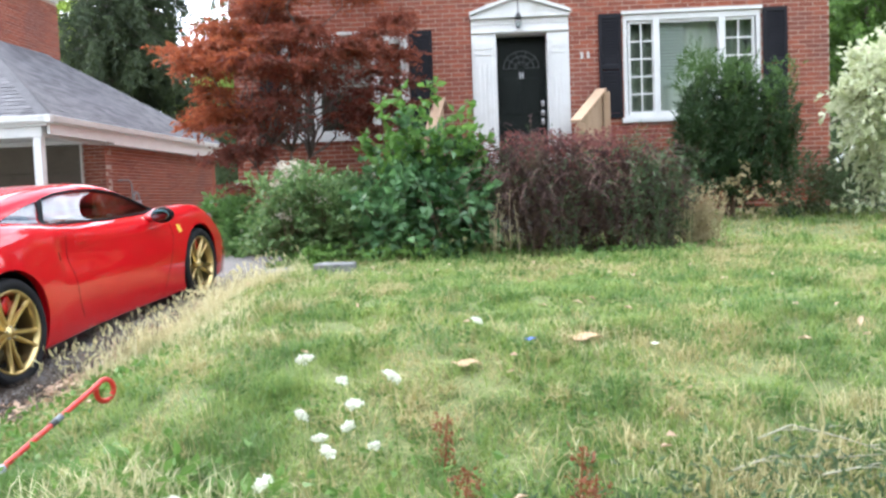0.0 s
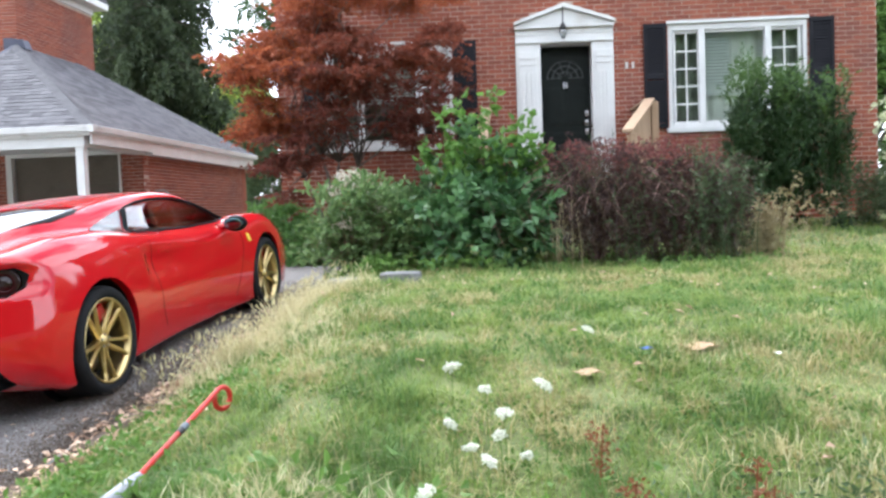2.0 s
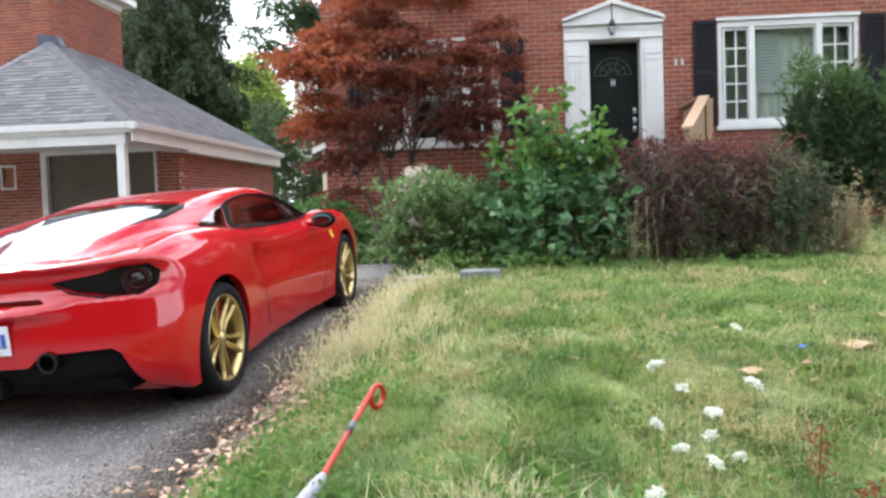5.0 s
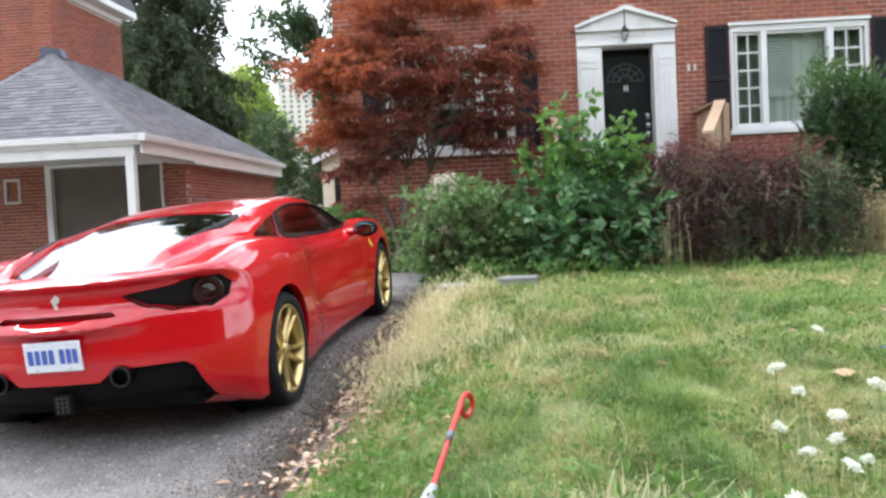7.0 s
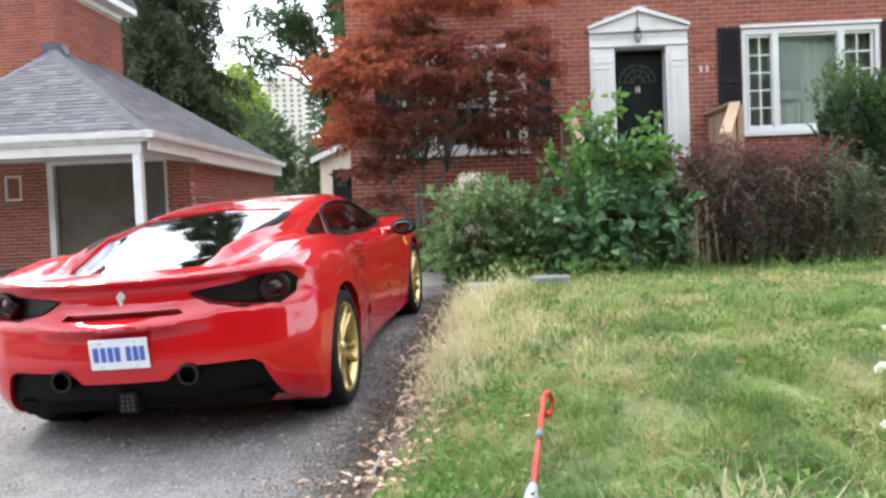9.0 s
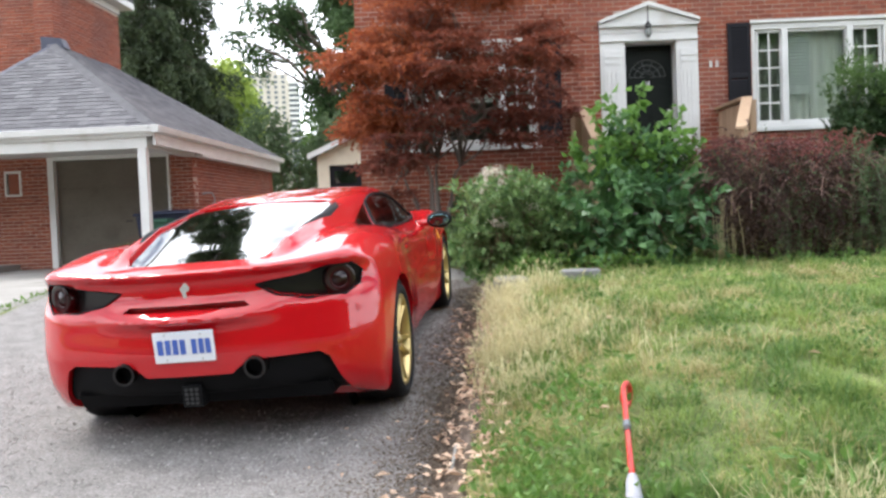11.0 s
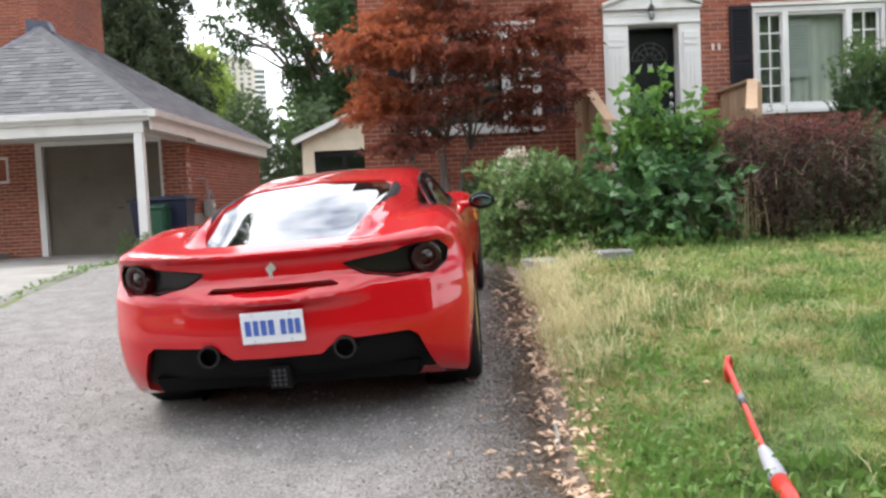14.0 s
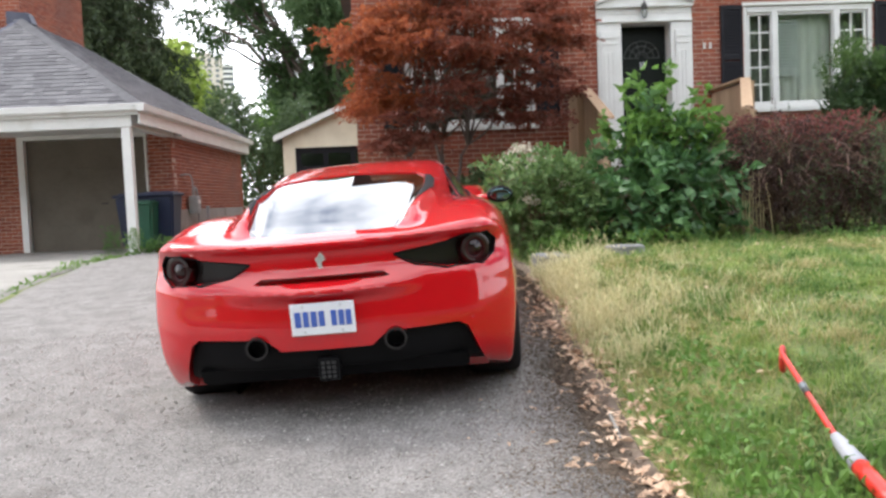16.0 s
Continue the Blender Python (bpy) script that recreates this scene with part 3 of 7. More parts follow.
def shutter(x0, x1, WZ0=WZ0, WZ1=WZ1):
    zm = (WZ0 + WZ1) / 2
    sh = hpart("shutter", boxes(((x0, HY - 0.035, WZ0 + 0.0), (x0 + 0.05, HY - 0.002, WZ1 + 0.02)), ((x1 - 0.05, HY - 0.035, WZ0), (x1, HY - 0.002, WZ1 + 0.02)),
                                ((x0 + 0.05, HY - 0.035, WZ1 - 0.05), (x1 - 0.05, HY - 0.002, WZ1 + 0.02)), ((x0 + 0.05, HY - 0.035, WZ0), (x1 - 0.05, HY - 0.002, WZ0 + 0.07)),
                                ((x0 + 0.05, HY - 0.035, zm - 0.035), (x1 - 0.05, HY - 0.002, zm + 0.035)), bevel=0.004), BLACKPAINT, label="black louvred wooden shutter")
    for z0, z1 in ((WZ0 + 0.08, zm - 0.035), (zm + 0.035, WZ1 - 0.05)):
        z = z0 + 0.02
        while z < z1 - 0.015:
            bm = bmesh.new()
            box(bm, (x0 + 0.045, -0.004, -0.024), (x1 - 0.045, 0.004, 0.024), 0, None)
            bm.transform(Matrix.Translation((0, HY - 0.018, z)) @ Matrix.Rotation(radians(-28), 4, "X"))
            sub("slat", bm, BLACKPAINT, sh)
            z += 0.042


for a, b, z0, z1 in ((WIN_R[0] - 0.36, WIN_R[0] - 0.025, WZ0, WZ1), (WIN_R[1] + 0.02, WIN_R[1] + 0.375, WZ0, WZ1), (WIN_L[0] - 0.34, WIN_L[0] - 0.02, LZ0, LZ1), (WIN_L[1] + 0.02, WIN_L[1] + 0.365, LZ0, LZ1)):
    shutter(a, b, z0, z1)
# front steps and their wooden rails
st = thing("front_steps", Matrix.Translation((0.4, 11.6, 1.1)), "concrete steps rising to the front door", "steps")
for k in range(5):
    y1 = HY - 0.045
    y0 = 11.7 - 0.28 * (4 - k) if k < 4 else 11.7
    part("step", boxes(((-1.1, y0 - 11.6, -0.3), (1.1, (y0 + 0.28 if k < 4 else y1) - 11.6, 1.13 + (k + 1) * 0.137 - 1.1)), bevel=0.01), CONCRETE, st)
for s, top, low in ((-1, Vector((-0.80, 12.16, 2.92)), Vector((-0.87, 10.62, 2.36))), (1, Vector((1.39, 11.96, 2.93)), Vector((0.90, 10.78, 2.43)))):
    o = Vector((top.x, top.y, 1.15))
    rail = thing("stair_rail", Matrix.Translation(o), "weathered wooden stair rail with close upright boards", "railing", "stair rails")
    back = Vector((top.x, HY - 0.01, top.z))
    for p0, p1, n in ((top, low, 10), (back, top, 7)):
        d = p1 - p0
        across = Vector((-d.y, d.x, 0)).normalized()
        bm = bmesh.new()
        vs = []
        for p in (p0, p1):
            for a, b in ((-0.07, 0), (0.07, 0), (0.07, 0.038), (-0.07, 0.038)):
                vs.append(bm.verts.new(p - o + across * a + Vector((0, 0, b))))
        for ids in ((3, 2, 1, 0), (4, 5, 6, 7), (0, 1, 5, 4), (1, 2, 6, 5), (2, 3, 7, 6), (3, 0, 4, 7)):
            bm.faces.new([vs[i] for i in ids])
        bmesh.ops.bevel(bm, geom=list(bm.edges), offset=0.004, segments=1, affect="EDGES")
        part("cap_rail", bm, WOOD, rail)
        bw = d.to_2d().length / n
        for k in range(n):
            p = p0.lerp(p1, (k + 0.5) / n) - o
            q = Matrix.Translation((p.x, p.y, 0)) @ Matrix.Rotation(math.atan2(d.y, d.x), 4, "Z")
            zlow = float(lawn_z(p.y + o.y)) - 1.15
            bm = bmesh.new()
            box(bm, (-bw / 2 + 0.005, -0.013, zlow), (bw / 2 - 0.005, 0.013, p.z - 0.035 - abs(d.z) / n * 0.5), 0.003, q)
            part("board", bm, WOOD, rail)
    for p in (top, low):
        q = p - o
        zlow = float(lawn_z(p.y)) - 1.15
        part("post", boxes(((q.x - 0.045 + 0.062 * s, q.y - 0.045, zlow), (q.x + 0.045 + 0.062 * s, q.y + 0.045, q.z - 0.012)), bevel=0.004), WOOD, rail)

# ---- the neighbouring house with its garage and carport roof ----
NB = Matrix.Translation((-7.44, 16.26, 0.80)) @ Matrix.Rotation(radians(-2.4), 4, "Z")
nb = thing("neighbouring_house", NB, "red brick neighbouring house with a garage under a grey hipped roof", "house")
GDX0, GDX1, GDT = -2.72, -0.45, 2.10


def brick_boxes(cells, y_face, depth=0.012):
    """Corners of bricks standing proud of a mortar bed; the face looks along -y."""
    a = np.array(cells)
    rng = np.random.default_rng(5)
    out = rng.uniform(-0.002, 0.003, len(a))
    lo = np.stack([a[:, 0], y_face - out, a[:, 1]], 1)
    hi = np.stack([a[:, 2], np.full(len(a), y_face + depth), a[:, 3]], 1)
    return lo, hi


# garage front: wall round the door
bm = wall_with_holes(-7.0, 0.0, -0.2, 2.45, 0.21, 0.45, [(GDX0, -0.3, GDX1, GDT), (-3.62, 1.42, -3.30, 1.90)])
gw = part("wall", bm, MORTAR, nb, "red brick garage front")
lo, hi = brick_boxes(brick_cells(-5.2, 0.0, -0.05, 2.25, [(GDX0 - 0.06, -0.3, GDX1 + 0.012, GDT + 0.05), (-3.62, 1.42, -3.30, 1.90)], seed=7), 0.205)
tagged(part_np("bricks", *many_boxes(lo, hi), BRICK, gw), kind="stuff")
# side wall, looking towards the driveway
sw = part("wall", boxes(((-0.25, 0.452, 0.0), (-0.006, 6.05, 2.35))), MORTAR, nb, "red brick garage side wall above a concrete base")
part("foundation", boxes(((-0.02, 0.20, -0.3), (0.035, 6.06, 0.70)), bevel=0.01), CONCRETE, nb, "pale concrete foundation")
lo, hi = brick_boxes(brick_cells(0.205, 6.05, 0.70, 2.2, seed=9), 0.0)
v, f = many_boxes(lo, hi)
v = np.stack([-v[:, 1], v[:, 0], v[:, 2]], 1)
tagged(part_np("bricks", v, f[:, ::-1], BRICK, sw), kind="stuff")
part("rear_wall", boxes(((-7.0, 6.05, -0.2), (0.0, 6.3, 2.35))), BRICK, nb)
# garage door of wide flush panels
gd = part("garage_door", boxes(((GDX0 + 0.07, 0.30, -0.06), (GDX1 - 0.03, 0.34, GDT - 0.03))), TAUPE, nb, "taupe sectional garage door, closed")
for k in range(4):
    z0 = -0.04 + k * 0.525
    part("panel", boxes(((GDX0 + 0.075, 0.288, z0), (GDX1 - 0.035, 0.301, z0 + 0.515)), bevel=0.005), TAUPE, gd)
part("handle", boxes(((-1.35, 0.27, 0.86), (-1.22, 0.287, 0.885)), bevel=0.004), IRON, gd)
for x0, x1, z0, z1 in ((GDX0 - 0.05, GDX0 + 0.07, -0.08, GDT + 0.06), (GDX1 - 0.03, GDX1 + 0.012, -0.08, GDT + 0.06)):
    part("door_frame", boxes(((x0, 0.17, z0), (x1, 0.32, z1)), bevel=0.006), WHITE, nb)
part("door_frame", boxes(((GDX0 + 0.07, 0.17, GDT - 0.04), (GDX1 - 0.03, 0.32, GDT + 0.06)), bevel=0.006), WHITE, nb)
win = part("window", boxes(((-3.62, 0.19, 1.42), (-3.585, 0.28, 1.90)), ((-3.335, 0.19, 1.42), (-3.30, 0.28, 1.90)), ((-3.585, 0.19, 1.86), (-3.335, 0.28, 1.90)), ((-3.585, 0.19, 1.42), (-3.335, 0.28, 1.46)), bevel=0.004), WHITE, nb, "small white-framed side window")
part("pane", boxes(((-3.585, 0.235, 1.46), (-3.335, 0.24, 1.86))), PANE, win)
part("backing", boxes(((-3.585, 0.27, 1.46), (-3.335, 0.30, 1.86))), BRICK, win)
# carport: post, beam, ceiling, eaves and gutter
part("post", boxes(((-0.11, -2.08, -0.05), (0.03, -1.94, 2.03)), ((-0.125, -2.095, -0.06), (0.045, -1.925, 0.08)), bevel=0.008), WHITE, nb, "white painted carport post")
part("beam", boxes(((-7.0, -2.10, 2.02), (0.06, -1.92, 2.24)), bevel=0.006), WHITE, nb)
part("beam", boxes(((-0.12, -1.92, 2.02), (0.06, 0.19, 2.24)), bevel=0.006), WHITE, nb)
part("ceiling", boxes(((-6.9, -1.92, 2.13), (-0.12, 0.2, 2.16))), WHITE, nb)
part("soffit", boxes(((0.0, 0.2, 2.02), (0.21, 6.35, 2.06))), WHITE, nb)
part("fascia", boxes(((-7.0, -2.17, 2.20), (0.20, -2.11, 2.31)), ((0.17, -2.11, 2.06), (0.21, 6.35, 2.31)), bevel=0.006), WHITE, nb)
gut = [(0, 0), (-0.10, 0.02), (-0.115, 0.11), (-0.10, 0.115), (-0.085, 0.03), (-0.01, 0.02)]
part("gutter", prism([(-2.17 + a, 2.245 + b) for a, b in gut], -7.0, 0.24, axis="x"), WHITE, nb)
part("gutter", prism([(0.21 - a, 2.245 + b) for a, b in gut], -2.28, 6.4, axis="y"), WHITE, nb)
part("gutter_corner", boxes(((0.235, -2.288, 2.242), (0.328, -2.168, 2.362)), bevel=0.008), WHITE, nb)
# hipped roof of shingle courses
PK = Vector((-2.84, 0.90, 4.40))
EC = Vector((0.27, -2.21, 2.345))
BK = Vector((0.27, 6.4, 2.345))
PB = Vector((-2.84, 3.29, 4.40))
LC = Vector((-4.20, -2.21, 2.345))
LB = Vector((-4.20, 6.4, 2.345))
bm = bmesh.new()
for tri in ((LC, EC, PK), (EC, BK, PB, PK), (LB, LC, PK, PB), (BK, LB, PB)):
    bm.faces.new([bm.verts.new(p - Vector((0, 0, 0.02))) for p in tri])
roof = part("roof", bm, SHINGLE, nb, "hipped roof of weathered grey asphalt shingles")


def shingles(a, b, inside, rows, seed, up):
    """Shingle tabs in courses over a slope: a to b is the eave, up the slope's direction; inside(u, v) keeps those on it."""
    rng = random.Random(seed)
    e = (b - a).normalized()
    width, nrm = (b - a).length, e.cross(up).normalized()
    vs = []
    h = 0.143
    for r in range(rows):
        u = -rng.uniform(0, 0.3)
        while u < width + 0.3:
            w = rng.choice((0.15, 0.22, 0.30, 0.34))
            v0, v1 = r * h - rng.uniform(0, 0.012), (r + 1) * h + 0.01
            lo, hi = inside(v0 + h / 2)
            u0, u1 = max(u, lo), min(u + w - 0.006, hi)
            if u1 - u0 > 0.03:
                t = rng.uniform(0.004, 0.011)
                p = [a + e * uu + up * vv + nrm * tt for uu, vv, tt in ((u0, v0, t + 0.006), (u1, v0, t + 0.006), (u1, v1, 0.004), (u0, v1, 0.004), (u0, v0, -0.01), (u1, v0, -0.01))]
                vs.append(p)
            u += w
    v = np.array(vs).reshape(-1, 3)
    base = 6 * np.arange(len(vs))[:, None, None]
    f = (np.array([(0, 1, 2, 3), (4, 5, 1, 0)])[None] + base).reshape(-1, 4)
    return v, f


foot = Vector((PK.x, EC.y, EC.z))
up = (PK - foot).normalized()
run = (PK - foot).length
v, f = shingles(LC, EC, lambda q: (q / run * 1.36, 4.47 - q / run * 3.11), int(run / 0.143), 3, up)
tagged(part_np("shingles", v, f, SHINGLE, roof), kind="stuff")
up2 = Vector((-3.11, 0, 2.055)).normalized()
run2 = Vector((-3.11, 0, 2.055)).length
v, f = shingles(EC, BK, lambda q: (q / run2 * 3.11, 8.61 - q / run2 * 3.11), int(run2 / 0.143), 4, up2)
tagged(part_np("shingles", v, f, SHINGLE, roof), kind="stuff")
for a, b, mt in ((EC, PK, SHINGLE), (BK, PB, SHINGLE), (LC, PK, FLASHING)):
    d = b - a
    n = int(d.length / 0.2)
    for k in range(n):
        p, q = a + d * (k / n), a + d * ((k + 1.25) / n)
        s = Vector((d.y, -d.x, 0)).normalized() * 0.14
        lift = Vector((0, 0, 0.035))
        bm = bmesh.new()
        dn = Vector((0, 0, -0.075))
        vs = [bm.verts.new(c) for c in (p + lift, p + s + lift + dn, q + s + lift * 0.6 + dn, q + lift * 0.6, p - s + lift + dn, q - s + lift * 0.6 + dn)]
        bm.faces.new((vs[0], vs[1], vs[2], vs[3]))
        bm.faces.new((vs[4], vs[0], vs[3], vs[5]))
        part("ridge_cap" if mt is SHINGLE else "flashing", bm, mt, roof)
# two-storey brick body behind
uw = part("wall", boxes(((-9.0, 1.45, 2.0), (-3.02, 4.39, 5.76))), MORTAR, nb, "upper brick walls")
lo, hi = brick_boxes(brick_cells(-6.0, -3.01, 2.6, 5.74, seed=17), 1.44)
tagged(part_np("bricks", *many_boxes(lo, hi), BRICK, uw), kind="stuff")
lo, hi = brick_boxes(brick_cells(1.43, 4.39, 3.4, 5.74, seed=19), 3.01)
v, f = many_boxes(lo, hi)
v = np.stack([-v[:, 1], v[:, 0], v[:, 2]], 1)
tagged(part_np("bricks", v, f[:, ::-1], BRICK, uw), kind="stuff")
cb = part("chimney_breast", boxes(((-3.33, 1.11, 3.9), (-2.955, 1.80, 6.4))), MORTAR, nb, "projecting brick chimney breast")
lo, hi = brick_boxes(brick_cells(-3.33, -2.945, 3.9, 6.38, seed=21), 1.10)
tagged(part_np("bricks", *many_boxes(lo, hi), BRICK, cb), kind="stuff")
lo, hi = brick_boxes(brick_cells(1.10, 1.80, 3.9, 6.38, seed=23), 2.945)
v, f = many_boxes(lo, hi)
tagged(part_np("bricks", np.stack([-v[:, 1], v[:, 0], v[:, 2]], 1), f[:, ::-1], BRICK, cb), kind="stuff")
part("frieze", boxes(((-9.05, 1.81, 5.765), (-2.98, 4.42, 5.90)), bevel=0.01), WHITE, nb, "white frieze board under the eave")
part("eave", boxes(((-9.3, 1.81, 5.905), (-2.72, 4.68, 6.06)), bevel=0.02), WHITE, nb, "white boxed eave with a gutter")
part("roof", prism([(1.81, 6.065), (4.68, 6.065), (3.2, 7.4)], -9.3, -2.72, axis="x"), SHINGLE, nb)
bm = bmesh.new()
tube(bm, [(-3.41, 1.38, 5.75), (-3.41, 1.38, 4.40), (-3.39, 1.25, 4.25)], 0.035, 8)
part("downspout", bm, FLASHING, nb, "dark metal downspout ending on the roof")
part("flashing", prism([(-3.1, 4.30), (-2.62, 4.30), (-2.70, 4.50), (-3.1, 4.55)], 0.86, 1.1, axis="y"), FLASHING, nb, "dark metal flashing at the peak")
part("step", boxes(((-5.0, -0.6, -0.06), (-3.4, 0.18, 0.14)), bevel=0.01), CONCRETE, nb)

# bins, meter
# blue and green plastic, both darkened in colour for the shade they stand in
NAVY = mat("bin_navy_shaded", (0.007, 0.012, 0.035), (0.014, 0.022, 0.06), scale=4, rough=0.5)
GREEN = mat("bin_green_shaded", (0.010, 0.062, 0.033), (0.02, 0.095, 0.052), scale=4, rough=0.5)
TYREM = mat("bin_tyre", (0.012, 0.012, 0.012), (0.03, 0.03, 0.03), rough=0.8)


def wheelie_bin(m, w, d, h, material, label):
    b = thing("wheeled_bin", m, label, "bin", "bins by the garage")
    bm = bmesh.new()
    r = bmesh.ops.create_cube(bm, size=1, matrix=Matrix.Translation((0, 0, h * 0.5 + 0.03)) @ Matrix.Diagonal((w, d, h * 0.93, 1)))
    for vtx in r["verts"]:
        if vtx.co.z < h * 0.5:
            vtx.co.x *= 0.78
            vtx.co.y *= 0.72
    bmesh.ops.bevel(bm, geom=list(bm.edges), offset=0.035, segments=2, affect="EDGES")
    part("body", bm, material, b)
    bm = boxes(((-w * 0.54, -d * 0.58, h * 0.965), (w * 0.54, d * 0.56, h * 1.02)), bevel=0.02)
    box(bm, (-w * 0.42, -d * 0.40, h * 1.02), (w * 0.42, d * 0.38, h * 1.05), 0.012)
    part("lid", bm, material, b)
    bm = bmesh.new()
    tube(bm, [(-w * 0.4, d * 0.60, h * 0.95), (w * 0.4, d * 0.60, h * 0.95)], 0.015, 8)
    part("handle", bm, material, b)
    for s in (-1, 1):
        bm = bmesh.new()
        tube(bm, [(s * w * 0.40, d * 0.40, 0.10), (s * w * 0.48, d * 0.40, 0.10)], 0.10, 18)
        part("wheel", bm, TYREM, b)
    return b


wheelie_bin(NB @ Matrix.Translation((-0.42, -0.50, 0.02)), 0.62, 0.62, 0.95, NAVY, "blue wheeled recycling bin beside the garage, darkened in colour for shade")
wheelie_bin(NB @ Matrix.Translation((0.02, -0.62, 0.02)), 0.56, 0.6, 0.96, NAVY, "blue wheeled rubbish bin beside the garage, darkened in colour for shade")
wheelie_bin(NB @ Matrix.Translation((-0.17, -1.05, 0.02)), 0.42, 0.45, 0.82, GREEN, "green wheeled compost bin before blue bins, darkened in colour for shade")
GREYM = mat("meter_grey", (0.20, 0.21, 0.21), (0.32, 0.33, 0.33), scale=9, rough=0.5)
meter = thing("gas_meter", NB @ Matrix.Translation((0.12, 1.1, 0.0)), "grey gas meter with bent pipes on the garage wall", "meter")
part("body", boxes(((-0.07, -0.14, 0.62), (0.11, 0.14, 0.95)), bevel=0.04), GREYM, meter)
part("dial", boxes(((0.02, -0.09, 0.80), (0.118, 0.09, 0.88)), bevel=0.02), WHITE, meter)
bm = bmesh.new()
tube(bm, [(0.02, 0.22, -0.1), (0.02, 0.22, 0.95), (0.02, 0.16, 1.1), (0.02, 0.05, 1.12), (0.02, -0.02, 1.06), (0.02, -0.02, 0.9)], 0.022, 8)
part("pipe", bm, GREYM, meter)
bm = bmesh.new()
tube(bm, [(0.02, -0.10, 0.9), (0.02, -0.10, 1.28), (0.0, -0.20, 1.36), (-0.06, -0.35, 1.36), (-0.14, -0.4, 1.34)], 0.018, 8)
part("pipe", bm, GREYM, meter)
bm = bmesh.new()
tube(bm, [(0.06, 0.85, -0.1), (0.06, 0.85, 0.75)], 0.035, 8)
part("bollard", bm, GREYM, meter)

# ---- cream garage at the end of the drive ----
sh = thing("garden_garage", Matrix.Translation((-4.45, 25.6, 0.9)), "small cream-sided garage with a dark door at the drive's end", "garage")
part("wall", boxes(((-2.0, 0, -0.2), (-1.66, 0.15, 2.5)), ((-1.66, 0, 2.22), (1.66, 0.15, 2.5)), ((1.66, 0, -0.2), (2.0, 0.15, 2.5)), ((-2.0, 0.15, -0.2), (-1.85, 5.5, 2.5)), ((1.85, 0.15, -0.2), (2.0, 5.5, 2.5)), ((-1.85, 5.35, -0.2), (1.85, 5.5, 2.5))), CREAM, sh)
gab = part("gable", prism([(-2.0, 2.502), (2.0, 2.502), (0, 3.35)], 0, 0.15), CREAM, sh)
for k in range(8):
    z = 2.53 + k * 0.1
    hw = (3.33 - z) / 0.848 * 2.0
    if hw > 0.1:
        part("siding_board", boxes(((-hw, -0.012, z), (hw, -0.001, z + 0.09)), bevel=0.002), CREAM, gab)
for s in (-1, 1):
    part("roof", prism([(0, 3.36), (0, 3.50), (s * 2.22, 2.56), (s * 2.22, 2.42)], -0.3, 5.7), SHINGLE, sh)
    part("barge_board", prism([(0, 3.34), (0, 3.50), (s * 2.22, 2.56), (s * 2.22, 2.40)], -0.34, -0.302), WHITE, sh)
dd = part("garage_door", boxes(((-1.66, 0.08, -0.1), (1.66, 0.12, 2.22))), BLACKPAINT, sh, "dark garage door with a glazed top row")
for k in range(4):
    part("pane", boxes(((-1.5 + k * 0.78, 0.06, 1.7), (-0.86 + k * 0.78, 0.079, 2.05)), bevel=0.004), PANE, dd)

# ---- a distant apartment tower ----
tw = thing("apartment_tower", Matrix.Translation((-93.0, 510, 0)) @ Matrix.Rotation(radians(14), 4, "Z"), "distant cream apartment tower with rows of balconies", "tower")
TOWERM = mat("tower_concrete", (0.50, 0.45, 0.38), (0.62, 0.57, 0.50), scale=0.1, rough=0.9)
TOWERG = mat("tower_glass", (0.10, 0.12, 0.14), (0.17, 0.19, 0.21), scale=0.2, rough=0.3)
part("wall", boxes(((-23, 0, 0), (-0.2, 30, 88))), TOWERM, tw)
part("wall", boxes(((-15, 4, 88), (-6, 14, 91))), TOWERM, tw)
part("wall", boxes(((-0.2, 2.2, 0), (6, 30, 84))), TOWERG, tw)
for k in range(28):
    part("balcony", boxes(((-0.4, 0.3, 1.2 + k * 3.0), (6.2, 2.2, 2.5 + k * 3.0)), bevel=0.04), WHITE, tw)
for k in range(12, 29):
    for j in range(5):
        part("window", boxes(((-21.5 + j * 4.3, -0.2, 1.2 + k * 3.0), (-19.6 + j * 4.3, -0.01, 2.9 + k * 3.0)), bevel=0.04), TOWERG, tw)

# ---- the sports car ----
CAR = (Matrix.Translation((-3.785, 4.955, 0.556)) @ Matrix.Rotation(radians(-5.3), 4, "Z") @ Matrix.Rotation(radians(3.9), 4, "X") @ Matrix.Rotation(radians(-2.3), 4, "Y"))
car = thing("sports_car", CAR, "low red mid-engined sports car with gold wheels on the driveway", "car")
PAINT = mat("car_paint_red", (0.45, 0.002, 0.006), (0.49, 0.003, 0.008), scale=0.8, rough=0.55, coat=1.0, rvar=0.02, spec=0.05)
PAINT.node_tree.nodes["Principled BSDF"].inputs["Coat IOR"].default_value = 1.62
BLACKP = mat("car_black_plastic", (0.003, 0.003, 0.0035), (0.006, 0.006, 0.007), scale=8, rough=0.6, spec=0.12)
RUBBER = mat("tyre_rubber", (0.007, 0.007, 0.008), (0.018, 0.017, 0.017), scale=10, rough=0.85, spec=0.2, bump=0.2, bscale=90)
GOLD = mat("gold_wheel", (0.50, 0.38, 0.16), (0.64, 0.50, 0.24), scale=5, rough=0.33, metal=1.0)
CARGLASS = glass("car_glass", (0.55, 0.64, 0.64), 0.0, 0.20)
REARGLASS = glass("car_rear_glass", (0.10, 0.11, 0.12), 0.0, 0.30)
LENS = mat("tail_lens", (0.025, 0.001, 0.002), (0.04, 0.002, 0.003), scale=30, rough=0.4, spec=0.2)
